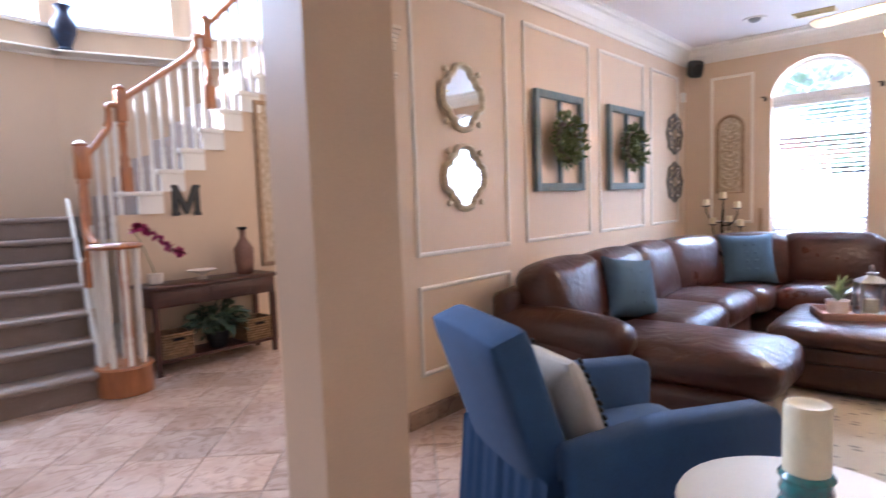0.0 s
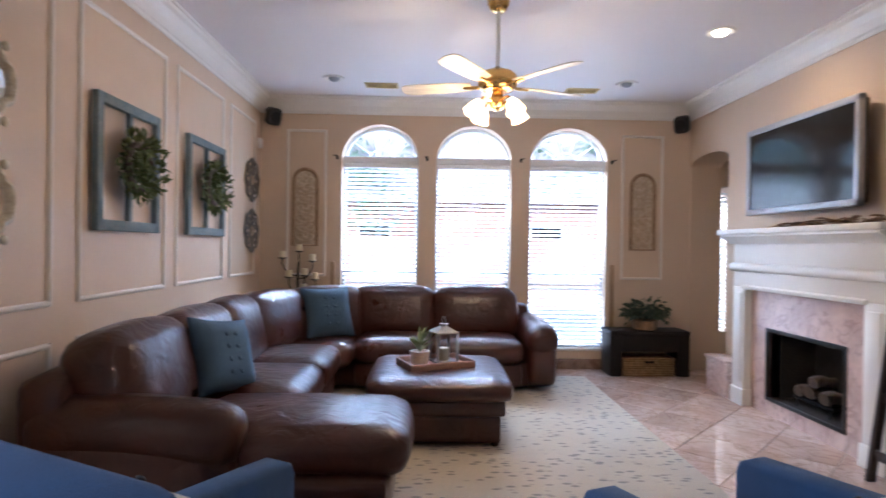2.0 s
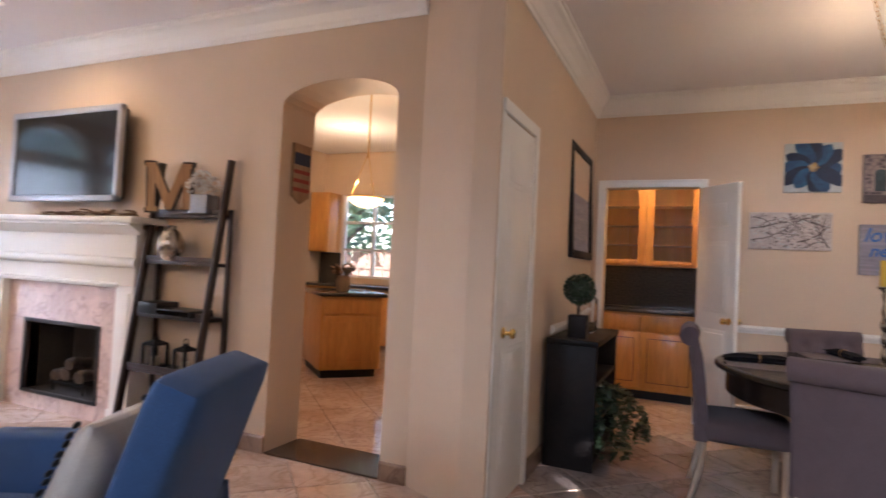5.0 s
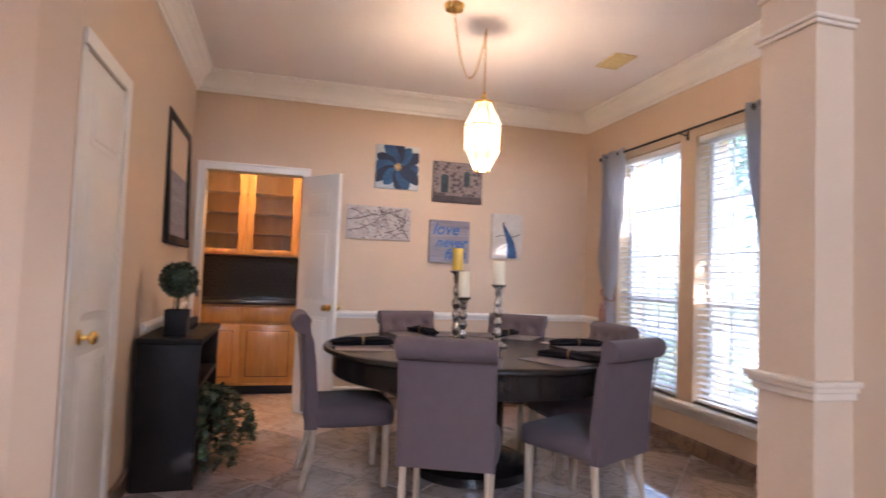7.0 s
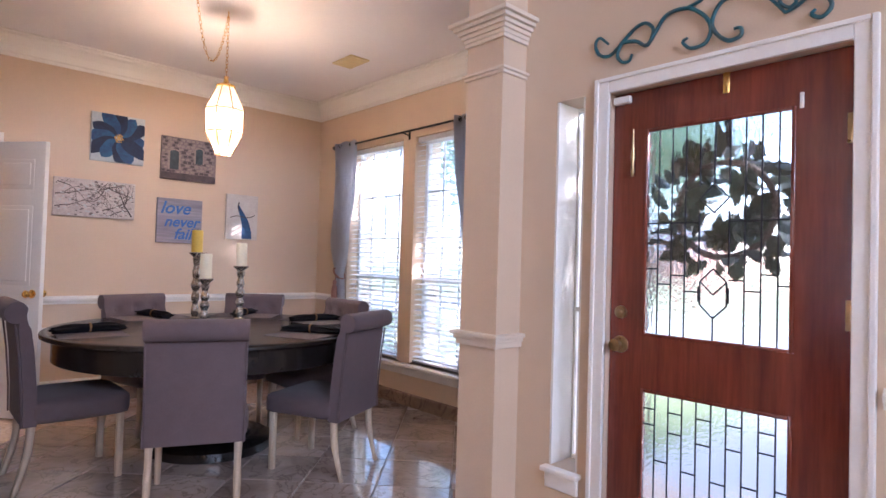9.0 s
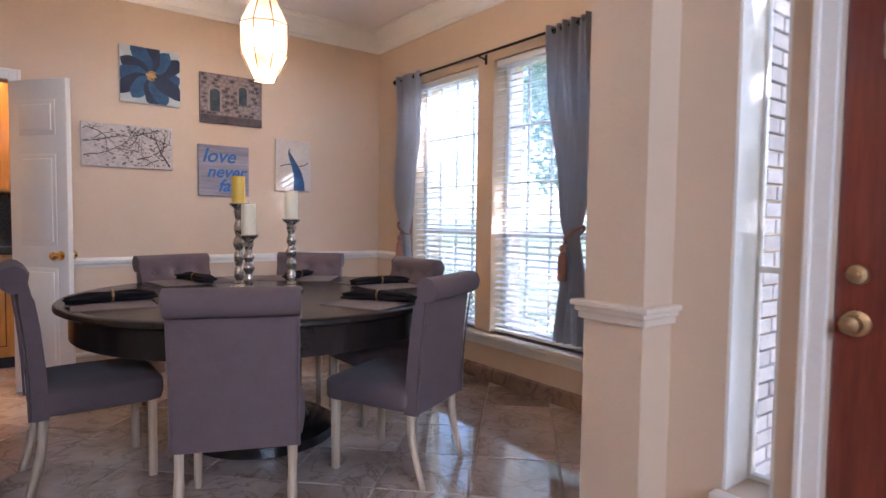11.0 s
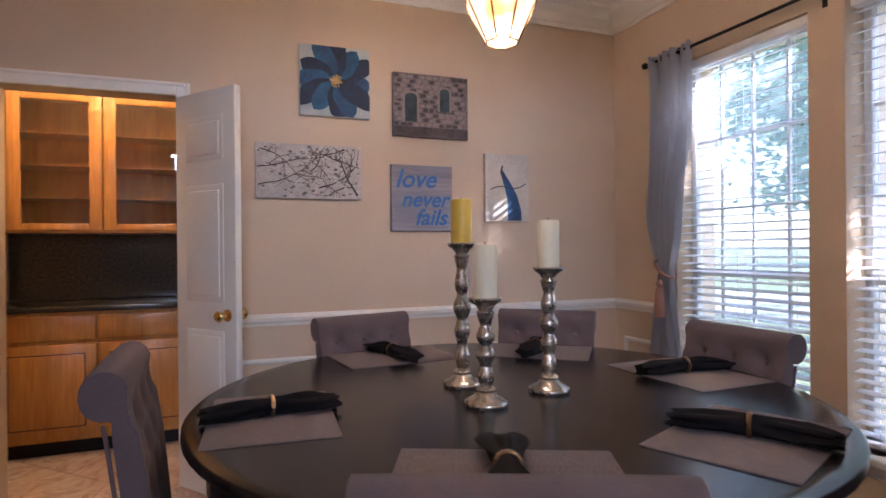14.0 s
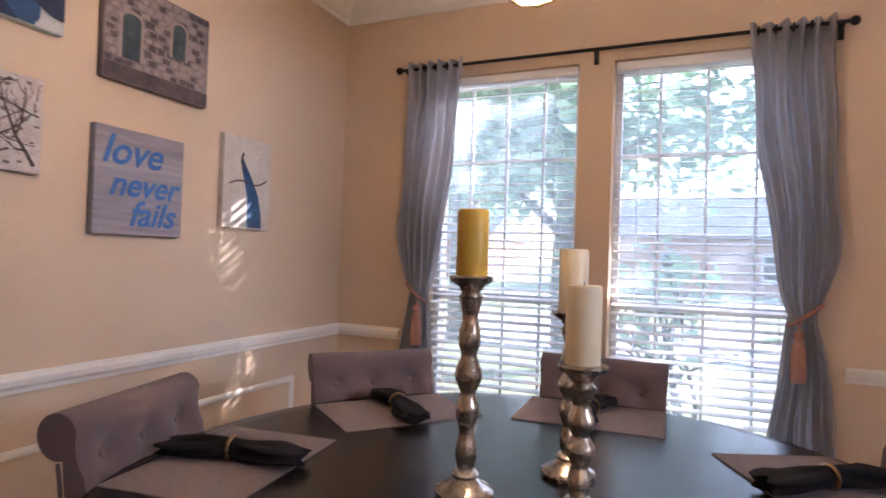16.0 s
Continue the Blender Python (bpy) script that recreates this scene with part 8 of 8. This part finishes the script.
# console under the stairs
ct = thing("console_table", "dark cherry console table against the stair wall", "console table", m=pose(-4.40, 2.62, 0))
part("top", Kit().box(-0.19, 0.20, -0.62, 0.52, 0.695, 0.725, 0.006), DARKCHERRY, ct)
part("apron", Kit().box(-0.17, 0.17, -0.59, 0.49, 0.55, 0.695, 0.003), DARKCHERRY, ct)
for y in (-0.4, 0.05):
    part("drawer_front", Kit().box(0.17, 0.18, y - 0.17, y + 0.2, 0.565, 0.68, 0.004), DARKCHERRY, ct)
for x in (-0.155, 0.155):
    for y in (-0.57, 0.47):
        part("leg", Kit().prism([(-0.024, 0.55), (0.024, 0.55), (0.015, 0), (-0.015, 0)], -0.02, 0.02, pose(x, y, 0)), DARKCHERRY, ct)
part("lower_shelf", Kit().box(-0.16, 0.16, -0.57, 0.47, 0.10, 0.125, 0.003), DARKCHERRY, ct)
basket(0.24, 0.24, 0.20, pose(-4.38, 2.95, 0.126, 0, 0, 90), "square brown wicker basket on the console shelf")
basket(0.24, 0.24, 0.20, pose(-4.38, 2.22, 0.126, 0, 0, 90), "brown wicker basket beside the stair post")
fern = thing("potted_plant", "dark bushy fern on the console shelf", "plant", m=pose(-4.36, 2.60, 0.126))
part("pot", Kit().lathe([(0.07, 0), (0.1, 0.08), (0.105, 0.14), (0.09, 0.14), (0.07, 0.12)], 18), IRON, fern)
lv = foliage(360, 0.24, 0.07, 0.035, random.Random(14), (-0.3, 0.9), (0.8, 1.1, 0.9))
bmesh.ops.translate(lv.bm, verts=lv.bm.verts, vec=(0, 0, 0.22))
part("leaves", lv, LEAFDK, fern)
CLAY = mat("brown_clay", (0.14, 0.065, 0.045), 0.6, second=(0.20, 0.10, 0.07), scale=10, mix=1, grain=70, bump=0.2)
vz = thing("clay_vase", "tall brown clay vase with a dark lip on the console", "vase", m=pose(-4.40, 2.92, 0.7255))
part("body", Kit().lathe([(0.06, 0), (0.075, 0.01), (0.085, 0.1), (0.088, 0.23), (0.05, 0.29), (0.028, 0.33), (0.026, 0.39), (0.03, 0.40)], 24), CLAY, vz)
part("lip", Kit().lathe([(0.03, 0.40), (0.045, 0.42), (0.044, 0.428), (0.02, 0.425)], 20), IRON, vz)
bw = thing("footed_bowl", "white footed bowl on the console table", "bowl", m=pose(-4.40, 2.52, 0.7255))
part("bowl", Kit().lathe([(0.04, 0), (0.03, 0.02), (0.015, 0.035), (0.05, 0.055), (0.12, 0.075), (0.125, 0.083), (0.1, 0.075), (0.02, 0.06)], 26), POT, bw)
oc = thing("orchid", "magenta orchid sprays in a white pot on the console", "plant", m=pose(-4.42, 2.14, 0.7255))
part("pot", Kit().lathe([(0.04, 0), (0.055, 0.01), (0.06, 0.09), (0.05, 0.09)], 16), POT, oc)
MAGENTA = mat("magenta_petal", (0.36, 0.02, 0.11), 0.6, second=(0.5, 0.06, 0.2), scale=20, mix=1, grain=60)
stem, fl = Kit(), Kit()
rng = random.Random(44)
pts = curve([(0, 0, 0.08), (0.01, -0.09, 0.34), (0.03, -0.15, 0.46), (0.05, -0.09, 0.47), (0.07, 0.02, 0.38), (0.08, 0.12, 0.28), (0.08, 0.19, 0.25)], 5)
stem.tube(pts, 0.004, 5)
for p in pts[9:]:
    for _ in range(5):
        d = Vector((rng.uniform(0.1, 1), rng.gauss(0, 1), rng.gauss(0, 1))).normalized()
        fl._add(leaf_bm(0.05, 0.042, 0.2, 0.2, 3), Matrix.Translation(p) @ d.to_track_quat("X", "Z").to_matrix().to_4x4())
part("stem", stem, LEAF, oc)
part("blossom", fl, MAGENTA, oc)
letter_m(pose(UX1 + 0.025, 2.52, 1.275, 0, 0, 90), 0.27, 0.02, BLACK, BLACK, "large black letter M on the stair wall")
tf = thing("tall_panel", "tall brown wooden framed panel on the stair wall", "wall decor", m=pose(UX1 + 0.003, 3.38, 0.75, 90, 0, 90))
part("frame", Kit().box(-0.16, -0.12, 0, 1.6, 0, 0.03, 0.004).box(0.12, 0.16, 0, 1.6, 0, 0.03, 0.004).box(-0.12, 0.12, 0, 0.04, 0, 0.03, 0.004).box(-0.12, 0.12, 1.56, 1.6, 0, 0.03, 0.004), CARVED, tf)
part("inset", Kit().box(-0.121, 0.121, 0.039, 1.561, 0.002, 0.012), PATINA, tf)
vu = thing("blue_urn", "dark blue patterned urn on the stair ledge", "urn", m=pose(-7.02, 2.38, 3.1325))
part("urn", Kit().lathe([(0.08, 0), (0.09, 0.02), (0.06, 0.05), (0.12, 0.2), (0.13, 0.3), (0.07, 0.4), (0.06, 0.45), (0.09, 0.5), (0.05, 0.49)], 22), ARTNAVY, vu)

# ---- outdoors ----
GRASS = mat("lawn_grass", (0.15, 0.20, 0.08), 0.9, second=(0.21, 0.24, 0.11), scale=0.6, mix=1, grain=30, bump=0.3, grain_amount=0.25)
CONC = mat("pale_concrete", (0.40, 0.40, 0.405), 0.85, second=(0.34, 0.34, 0.345), scale=0.8, mix=1, grain=60)
BRICKRED = mat("red_brick", (0.36, 0.17, 0.12), 0.85, second=(0.42, 0.24, 0.18), scale=3, mix=1, grain=60, per_object=0.15)
FENCE = mat("reddish_cedar_fence", (0.42, 0.27, 0.20), 0.85, second=(0.34, 0.21, 0.155), scale=3, mix=1, grain=40, stretch=(3, 3, 0.4), per_object=0.15)
ROOFM = mat("grey_shingle", (0.26, 0.24, 0.24), 0.9, second=(0.2, 0.185, 0.18), scale=3, mix=1, grain=60, bump=0.4)
structure("ground", Kit().box(-300, 300, -300, -1.52, -0.7, -0.25).box(-300, 300, 7.22, 300, -0.7, -0.25).box(-300, -7.5, -1.52, 7.22, -0.7, -0.25).box(7.7, 300, -1.52, 7.22, -0.7, -0.25), GRASS, "green lawn round the house")
structure("pavement", Kit().box(-9, 11, 7.3, 14.5, -0.24, -0.2), CONC, "pale concrete patio behind the house")
structure("road", Kit().box(-80, 80, -15.5, -9.5, -0.245, -0.215), CONC, "pale concrete street in front of the house")
structure("pavement_front", Kit().box(-1.0, 2.0, -9.5, -1.6, -0.245, -0.2), CONC, "pale concrete front walk")
# cedar fence behind
for (ax, ay), (bx_, by_), n in (((-9, 15.5), (14, 15.5), 115), ((11.5, -2.0), (11.5, 15.5), 80)):
    fn = thing("fence", "tall reddish cedar board fence", "fence", "garden fences")
    d = Vector((bx_ - ax, by_ - ay, 0))
    ln = d.length
    ang = math.degrees(math.atan2(d.y, d.x))
    me = mesh_of("board", Kit().box(-0.095, 0.095, -0.01, 0.01, -0.25, 1.55), FENCE)
    for i in range(n):
        b = new("board", me)
        b.matrix_basis = pose(ax + d.x * (i + 0.5) / n, ay + d.y * (i + 0.5) / n, random.uniform(-0.015, 0.015), 0, 0, ang)
        b.parent = fn
    part("rail", Kit().box(0, ln, 0.012, 0.05, 0.2, 0.29).box(0, ln, 0.012, 0.05, 1.1, 1.19), FENCE, fn).matrix_basis = pose(ax, ay, 0, 0, 0, ang)


def far_house(x, y, w, d, h, rz, label):
    t = thing("house", label, "house", "neighbouring houses", pose(x, y, -0.25, 0, 0, rz))
    part("wall", Kit().box(-w / 2, w / 2, -d / 2, d / 2, 0, h), BRICKRED, t)
    k = Kit()
    k.prism([(-d / 2 - 0.5, h), (d / 2 + 0.5, h), (0, h + d * 0.32)], -w / 2 - 0.4, w / 2 + 0.4, pose(0, 0, 0, 0, 0, 90))
    part("roof", k, ROOFM, t, smooth=False)
    for s in (-1, 1):
        for u in (-0.3, 0.05, 0.34):
            wdw = part("window", Kit().box(u * w - 0.55, u * w + 0.55, s * d / 2 - 0.04, s * d / 2 + 0.04, 0.9, 2.3), FRAME, t)
            part("window_pane", Kit().box(u * w - 0.48, u * w + 0.48, s * d / 2 - 0.05, s * d / 2 + 0.05, 0.97, 2.23), SCREEN, wdw)
    part("garage_door", Kit().box(-0.12 * w - 1.1, -0.12 * w + 1.1, d / 2 - 0.02, d / 2 + 0.05, 0, 2.2), TRIM, t)


far_house(3.0, 24.0, 16, 9, 3.0, 0, "neighbour's brick house with a grey roof behind the fence")
far_house(0.0, -40.0, 15, 9, 3.2, 180, "red brick house across the street")
far_house(24.0, -46.0, 13, 9, 3.2, 176, "brick house with a grey roof across the street")
far_house(-17.0, -36.0, 13, 9, 3.2, 183, "brick house beside the street")
porch = thing("porch_wall", "grey-washed brick porch wall beside the entrance", "wall", kind="structure")
me = mesh_of("brick", Kit().box(-0.097, 0.097, -0.05, 0.05, -0.029, 0.029, 0.003), mat("whitewashed_grey_brick", (0.42, 0.40, 0.39), 0.85, second=(0.30, 0.28, 0.28), scale=6, mix=1, grain=60, bump=0.4, per_object=0.2))
part("mortar", Kit().box(1.69, 1.80, -2.4, -1.52, -0.25, 2.6), mat("pale_mortar", (0.55, 0.53, 0.5), 0.9, grain=90), porch)
for r in range(36):
    for q in range(4):
        b = new("brick", me)
        b.matrix_basis = pose(1.685, -2.33 + q * 0.205 + (0.10 if r % 2 else 0), -0.2 + r * 0.0685, 0, 0, 90)
        b.parent = porch


def tree(x, y, h, crown_r, seed, n_leaf, label, crown_lo=0.35, lean=0.0, trunks=1):
    rg = random.Random(seed)
    t = thing("tree", label, "tree", "garden trees", pose(x, y, -0.25))
    k = Kit()
    tips = []
    for tr in range(trunks):
        a0 = rg.uniform(0, 6.28)
        base = Vector((0.12 * math.cos(a0), 0.12 * math.sin(a0), 0)) * (trunks > 1)
        top = base + Vector((lean + (0.5 * math.cos(a0) if trunks > 1 else 0), 0.5 * math.sin(a0) if trunks > 1 else 0.1, h * 0.62))
        r0 = 0.035 * h if trunks == 1 else 0.014 * h
        pts = curve([base, base.lerp(top, 0.35) + Vector((rg.uniform(-0.1, 0.1), rg.uniform(-0.1, 0.1), 0)), base.lerp(top, 0.7), top], 4)
        k.tube(pts, list(np.linspace(r0, r0 * 0.35, len(pts))), 8)
        for b in range(9 if trunks == 1 else 4):
            u = rg.uniform(0.42, 1.0)
            p = base.lerp(top, u)
            a = rg.uniform(0, 2 * math.pi)
            e = p + Vector((math.cos(a), math.sin(a), rg.uniform(0.25, 0.9))) * crown_r * rg.uniform(0.5, 0.95)
            mid = p.lerp(e, 0.5) + Vector((0, 0, 0.12 * crown_r))
            q = curve([p, mid, e], 4)
            k.tube(q, list(np.linspace(r0 * 0.38, 0.012, len(q))), 6)
            tips += [mid, e, p.lerp(e, 0.75)]
    part("trunk", k, BARK, t)
    vs, fs = [], []
    clumps = [c + Vector((rg.gauss(0, 0.3), rg.gauss(0, 0.3), rg.gauss(0.1, 0.25))) * crown_r * 0.5 for c in tips for _ in range(3)]
    for _ in range(n_leaf):
        c = rg.choice(clumps)
        p = c + Vector((rg.gauss(0, 1), rg.gauss(0, 1), rg.gauss(0, 0.7))) * crown_r * 0.14
        if p.z < h * crown_lo * 0.8:
            continue
        s = rg.uniform(0.05, 0.11) * (1 + h / 14)
        u = Vector((rg.gauss(0, 1), rg.gauss(0, 1), rg.gauss(0, 0.6))).normalized()
        v = u.orthogonal().normalized()
        base = len(vs)
        vs += [tuple(p - u * s), tuple(p + v * s * 0.5), tuple(p + u * s), tuple(p - v * s * 0.5)]
        fs.append((base, base + 1, base + 2, base + 3))
    me = bpy.data.meshes.new("crown")
    me.from_pydata(vs, [], fs)
    me.materials.append(TREELEAF)
    cr = new("crown", me)
    cr.parent = t


tree(4.9, -7.6, 6.8, 2.6, 1, 3600, "leafy shade tree in the front yard", 0.30)
tree(9.2, -11.8, 6.4, 2.5, 2, 4600, "broad leafy tree by the street", 0.28)
tree(7.3, -9.4, 7.4, 2.8, 3, 3600, "tall leafy front yard tree", 0.3)
tree(3.3, -4.6, 2.0, 0.75, 4, 260, "multi-stemmed young crape myrtle by the window", 0.55, trunks=6)
# out of view, added only to keep the sun off the door and side light
tree(-5.8, -7.6, 7.6, 2.9, 11, 9000, "unseen leafy tree added to shade the entrance", 0.3)
# added in the sun's way, so that only dapples reach the picture wall
tree(-1.7, -7.7, 7.2, 2.6, 5, 5200, "leafy tree added by the front walk to dapple the sun", 0.3)
tree(10.0, -14.0, 8.0, 3.6, 6, 7000, "large tree across the street", 0.25)
tree(-1.2, 21.5, 5.2, 3.0, 7, 7000, "tall tree behind the garden fence", 0.25)
tree(5.0, 22.5, 5.6, 3.2, 8, 7000, "tall leafy tree beyond the fence", 0.25)
tree(-6.0, 22.0, 5.4, 3.2, 9, 6000, "large tree over the back fence", 0.25)
tree(10.2, 7.6, 6.0, 2.6, 10, 6000, "leafy tree outside the kitchen window", 0.2)
hb = thing("hedge", "low clipped shrubs under the dining window", "shrub")
lv = foliage(1300, 0.5, 0.07, 0.04, random.Random(70), (-0.2, 0.9), (2.6, 0.5, 0.6))
bmesh.ops.translate(lv.bm, verts=lv.bm.verts, vec=(4.7, -3.3, 0.0))
part("leaves", lv, TREELEAF, hb)

# ---- floor tiles, laid diagonally ----
def tile_mesh(name, size, material):
    t = Kit().box(-size / 2, size / 2, -size / 2, size / 2, -0.012, 0.0)
    bm = t.bm
    top = [e for e in bm.edges if all(abs(v.co.z) < 1e-6 for v in e.verts)]
    bmesh.ops.bevel(bm, geom=top, offset=0.0025, segments=1, affect="EDGES")
    return mesh_of(name, bm, material)


PITCH = 0.41
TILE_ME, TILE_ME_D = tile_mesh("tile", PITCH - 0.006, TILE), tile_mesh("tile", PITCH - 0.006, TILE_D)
floor_ob = bpy.data.objects["floor"]
near_count = 0
TURN45 = Matrix.Rotation(radians(45), 4, "Z")
far_verts, far_faces = [], []
for i in range(-26, 27):
    for j in range(-26, 27):
        c = TURN45 @ Vector((i * PITCH, j * PITCH, 0)) + Vector((0.1, 1.0, 0))
        if not (-5.6 < c.x < 7.5 and -2.3 < c.y < 7.1):
            continue
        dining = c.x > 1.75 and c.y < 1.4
        near = (-4.2 < c.x < 2.8 and -1.0 < c.y < 3.4) or (1.0 < c.x < 2.8 and c.y >= 3.4) or (dining and c.x < 4.6)
        rugged = -1.7 < c.x < 1.0 and 3.6 < c.y < 6.6
        if near and not rugged and near_count < 300:
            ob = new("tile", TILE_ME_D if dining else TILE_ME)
            ob.matrix_world = Matrix.Translation(c) @ TURN45
            ob.parent = floor_ob
            near_count += 1
        else:
            s, base = (PITCH - 0.006) / 2, len(far_verts)
            for z in (0.0, -0.012):
                far_verts += [TURN45 @ Vector((x, y, 0)) + c + Vector((0, 0, z)) for x, y in ((-s, -s), (s, -s), (s, s), (-s, s))]
            far_faces += [[base + q for q in f] for f in ((0, 1, 2, 3), (4, 5, 1, 0), (5, 6, 2, 1), (6, 7, 3, 2), (7, 4, 0, 3))]
me = bpy.data.meshes.new("far_tiles")
me.from_pydata([tuple(v) for v in far_verts], [], far_faces)
me.materials.append(TILE)
far = new("far_tiles", me)
far.parent = floor_ob
tagged(far, "cream marble tiles further off", kind="stuff")
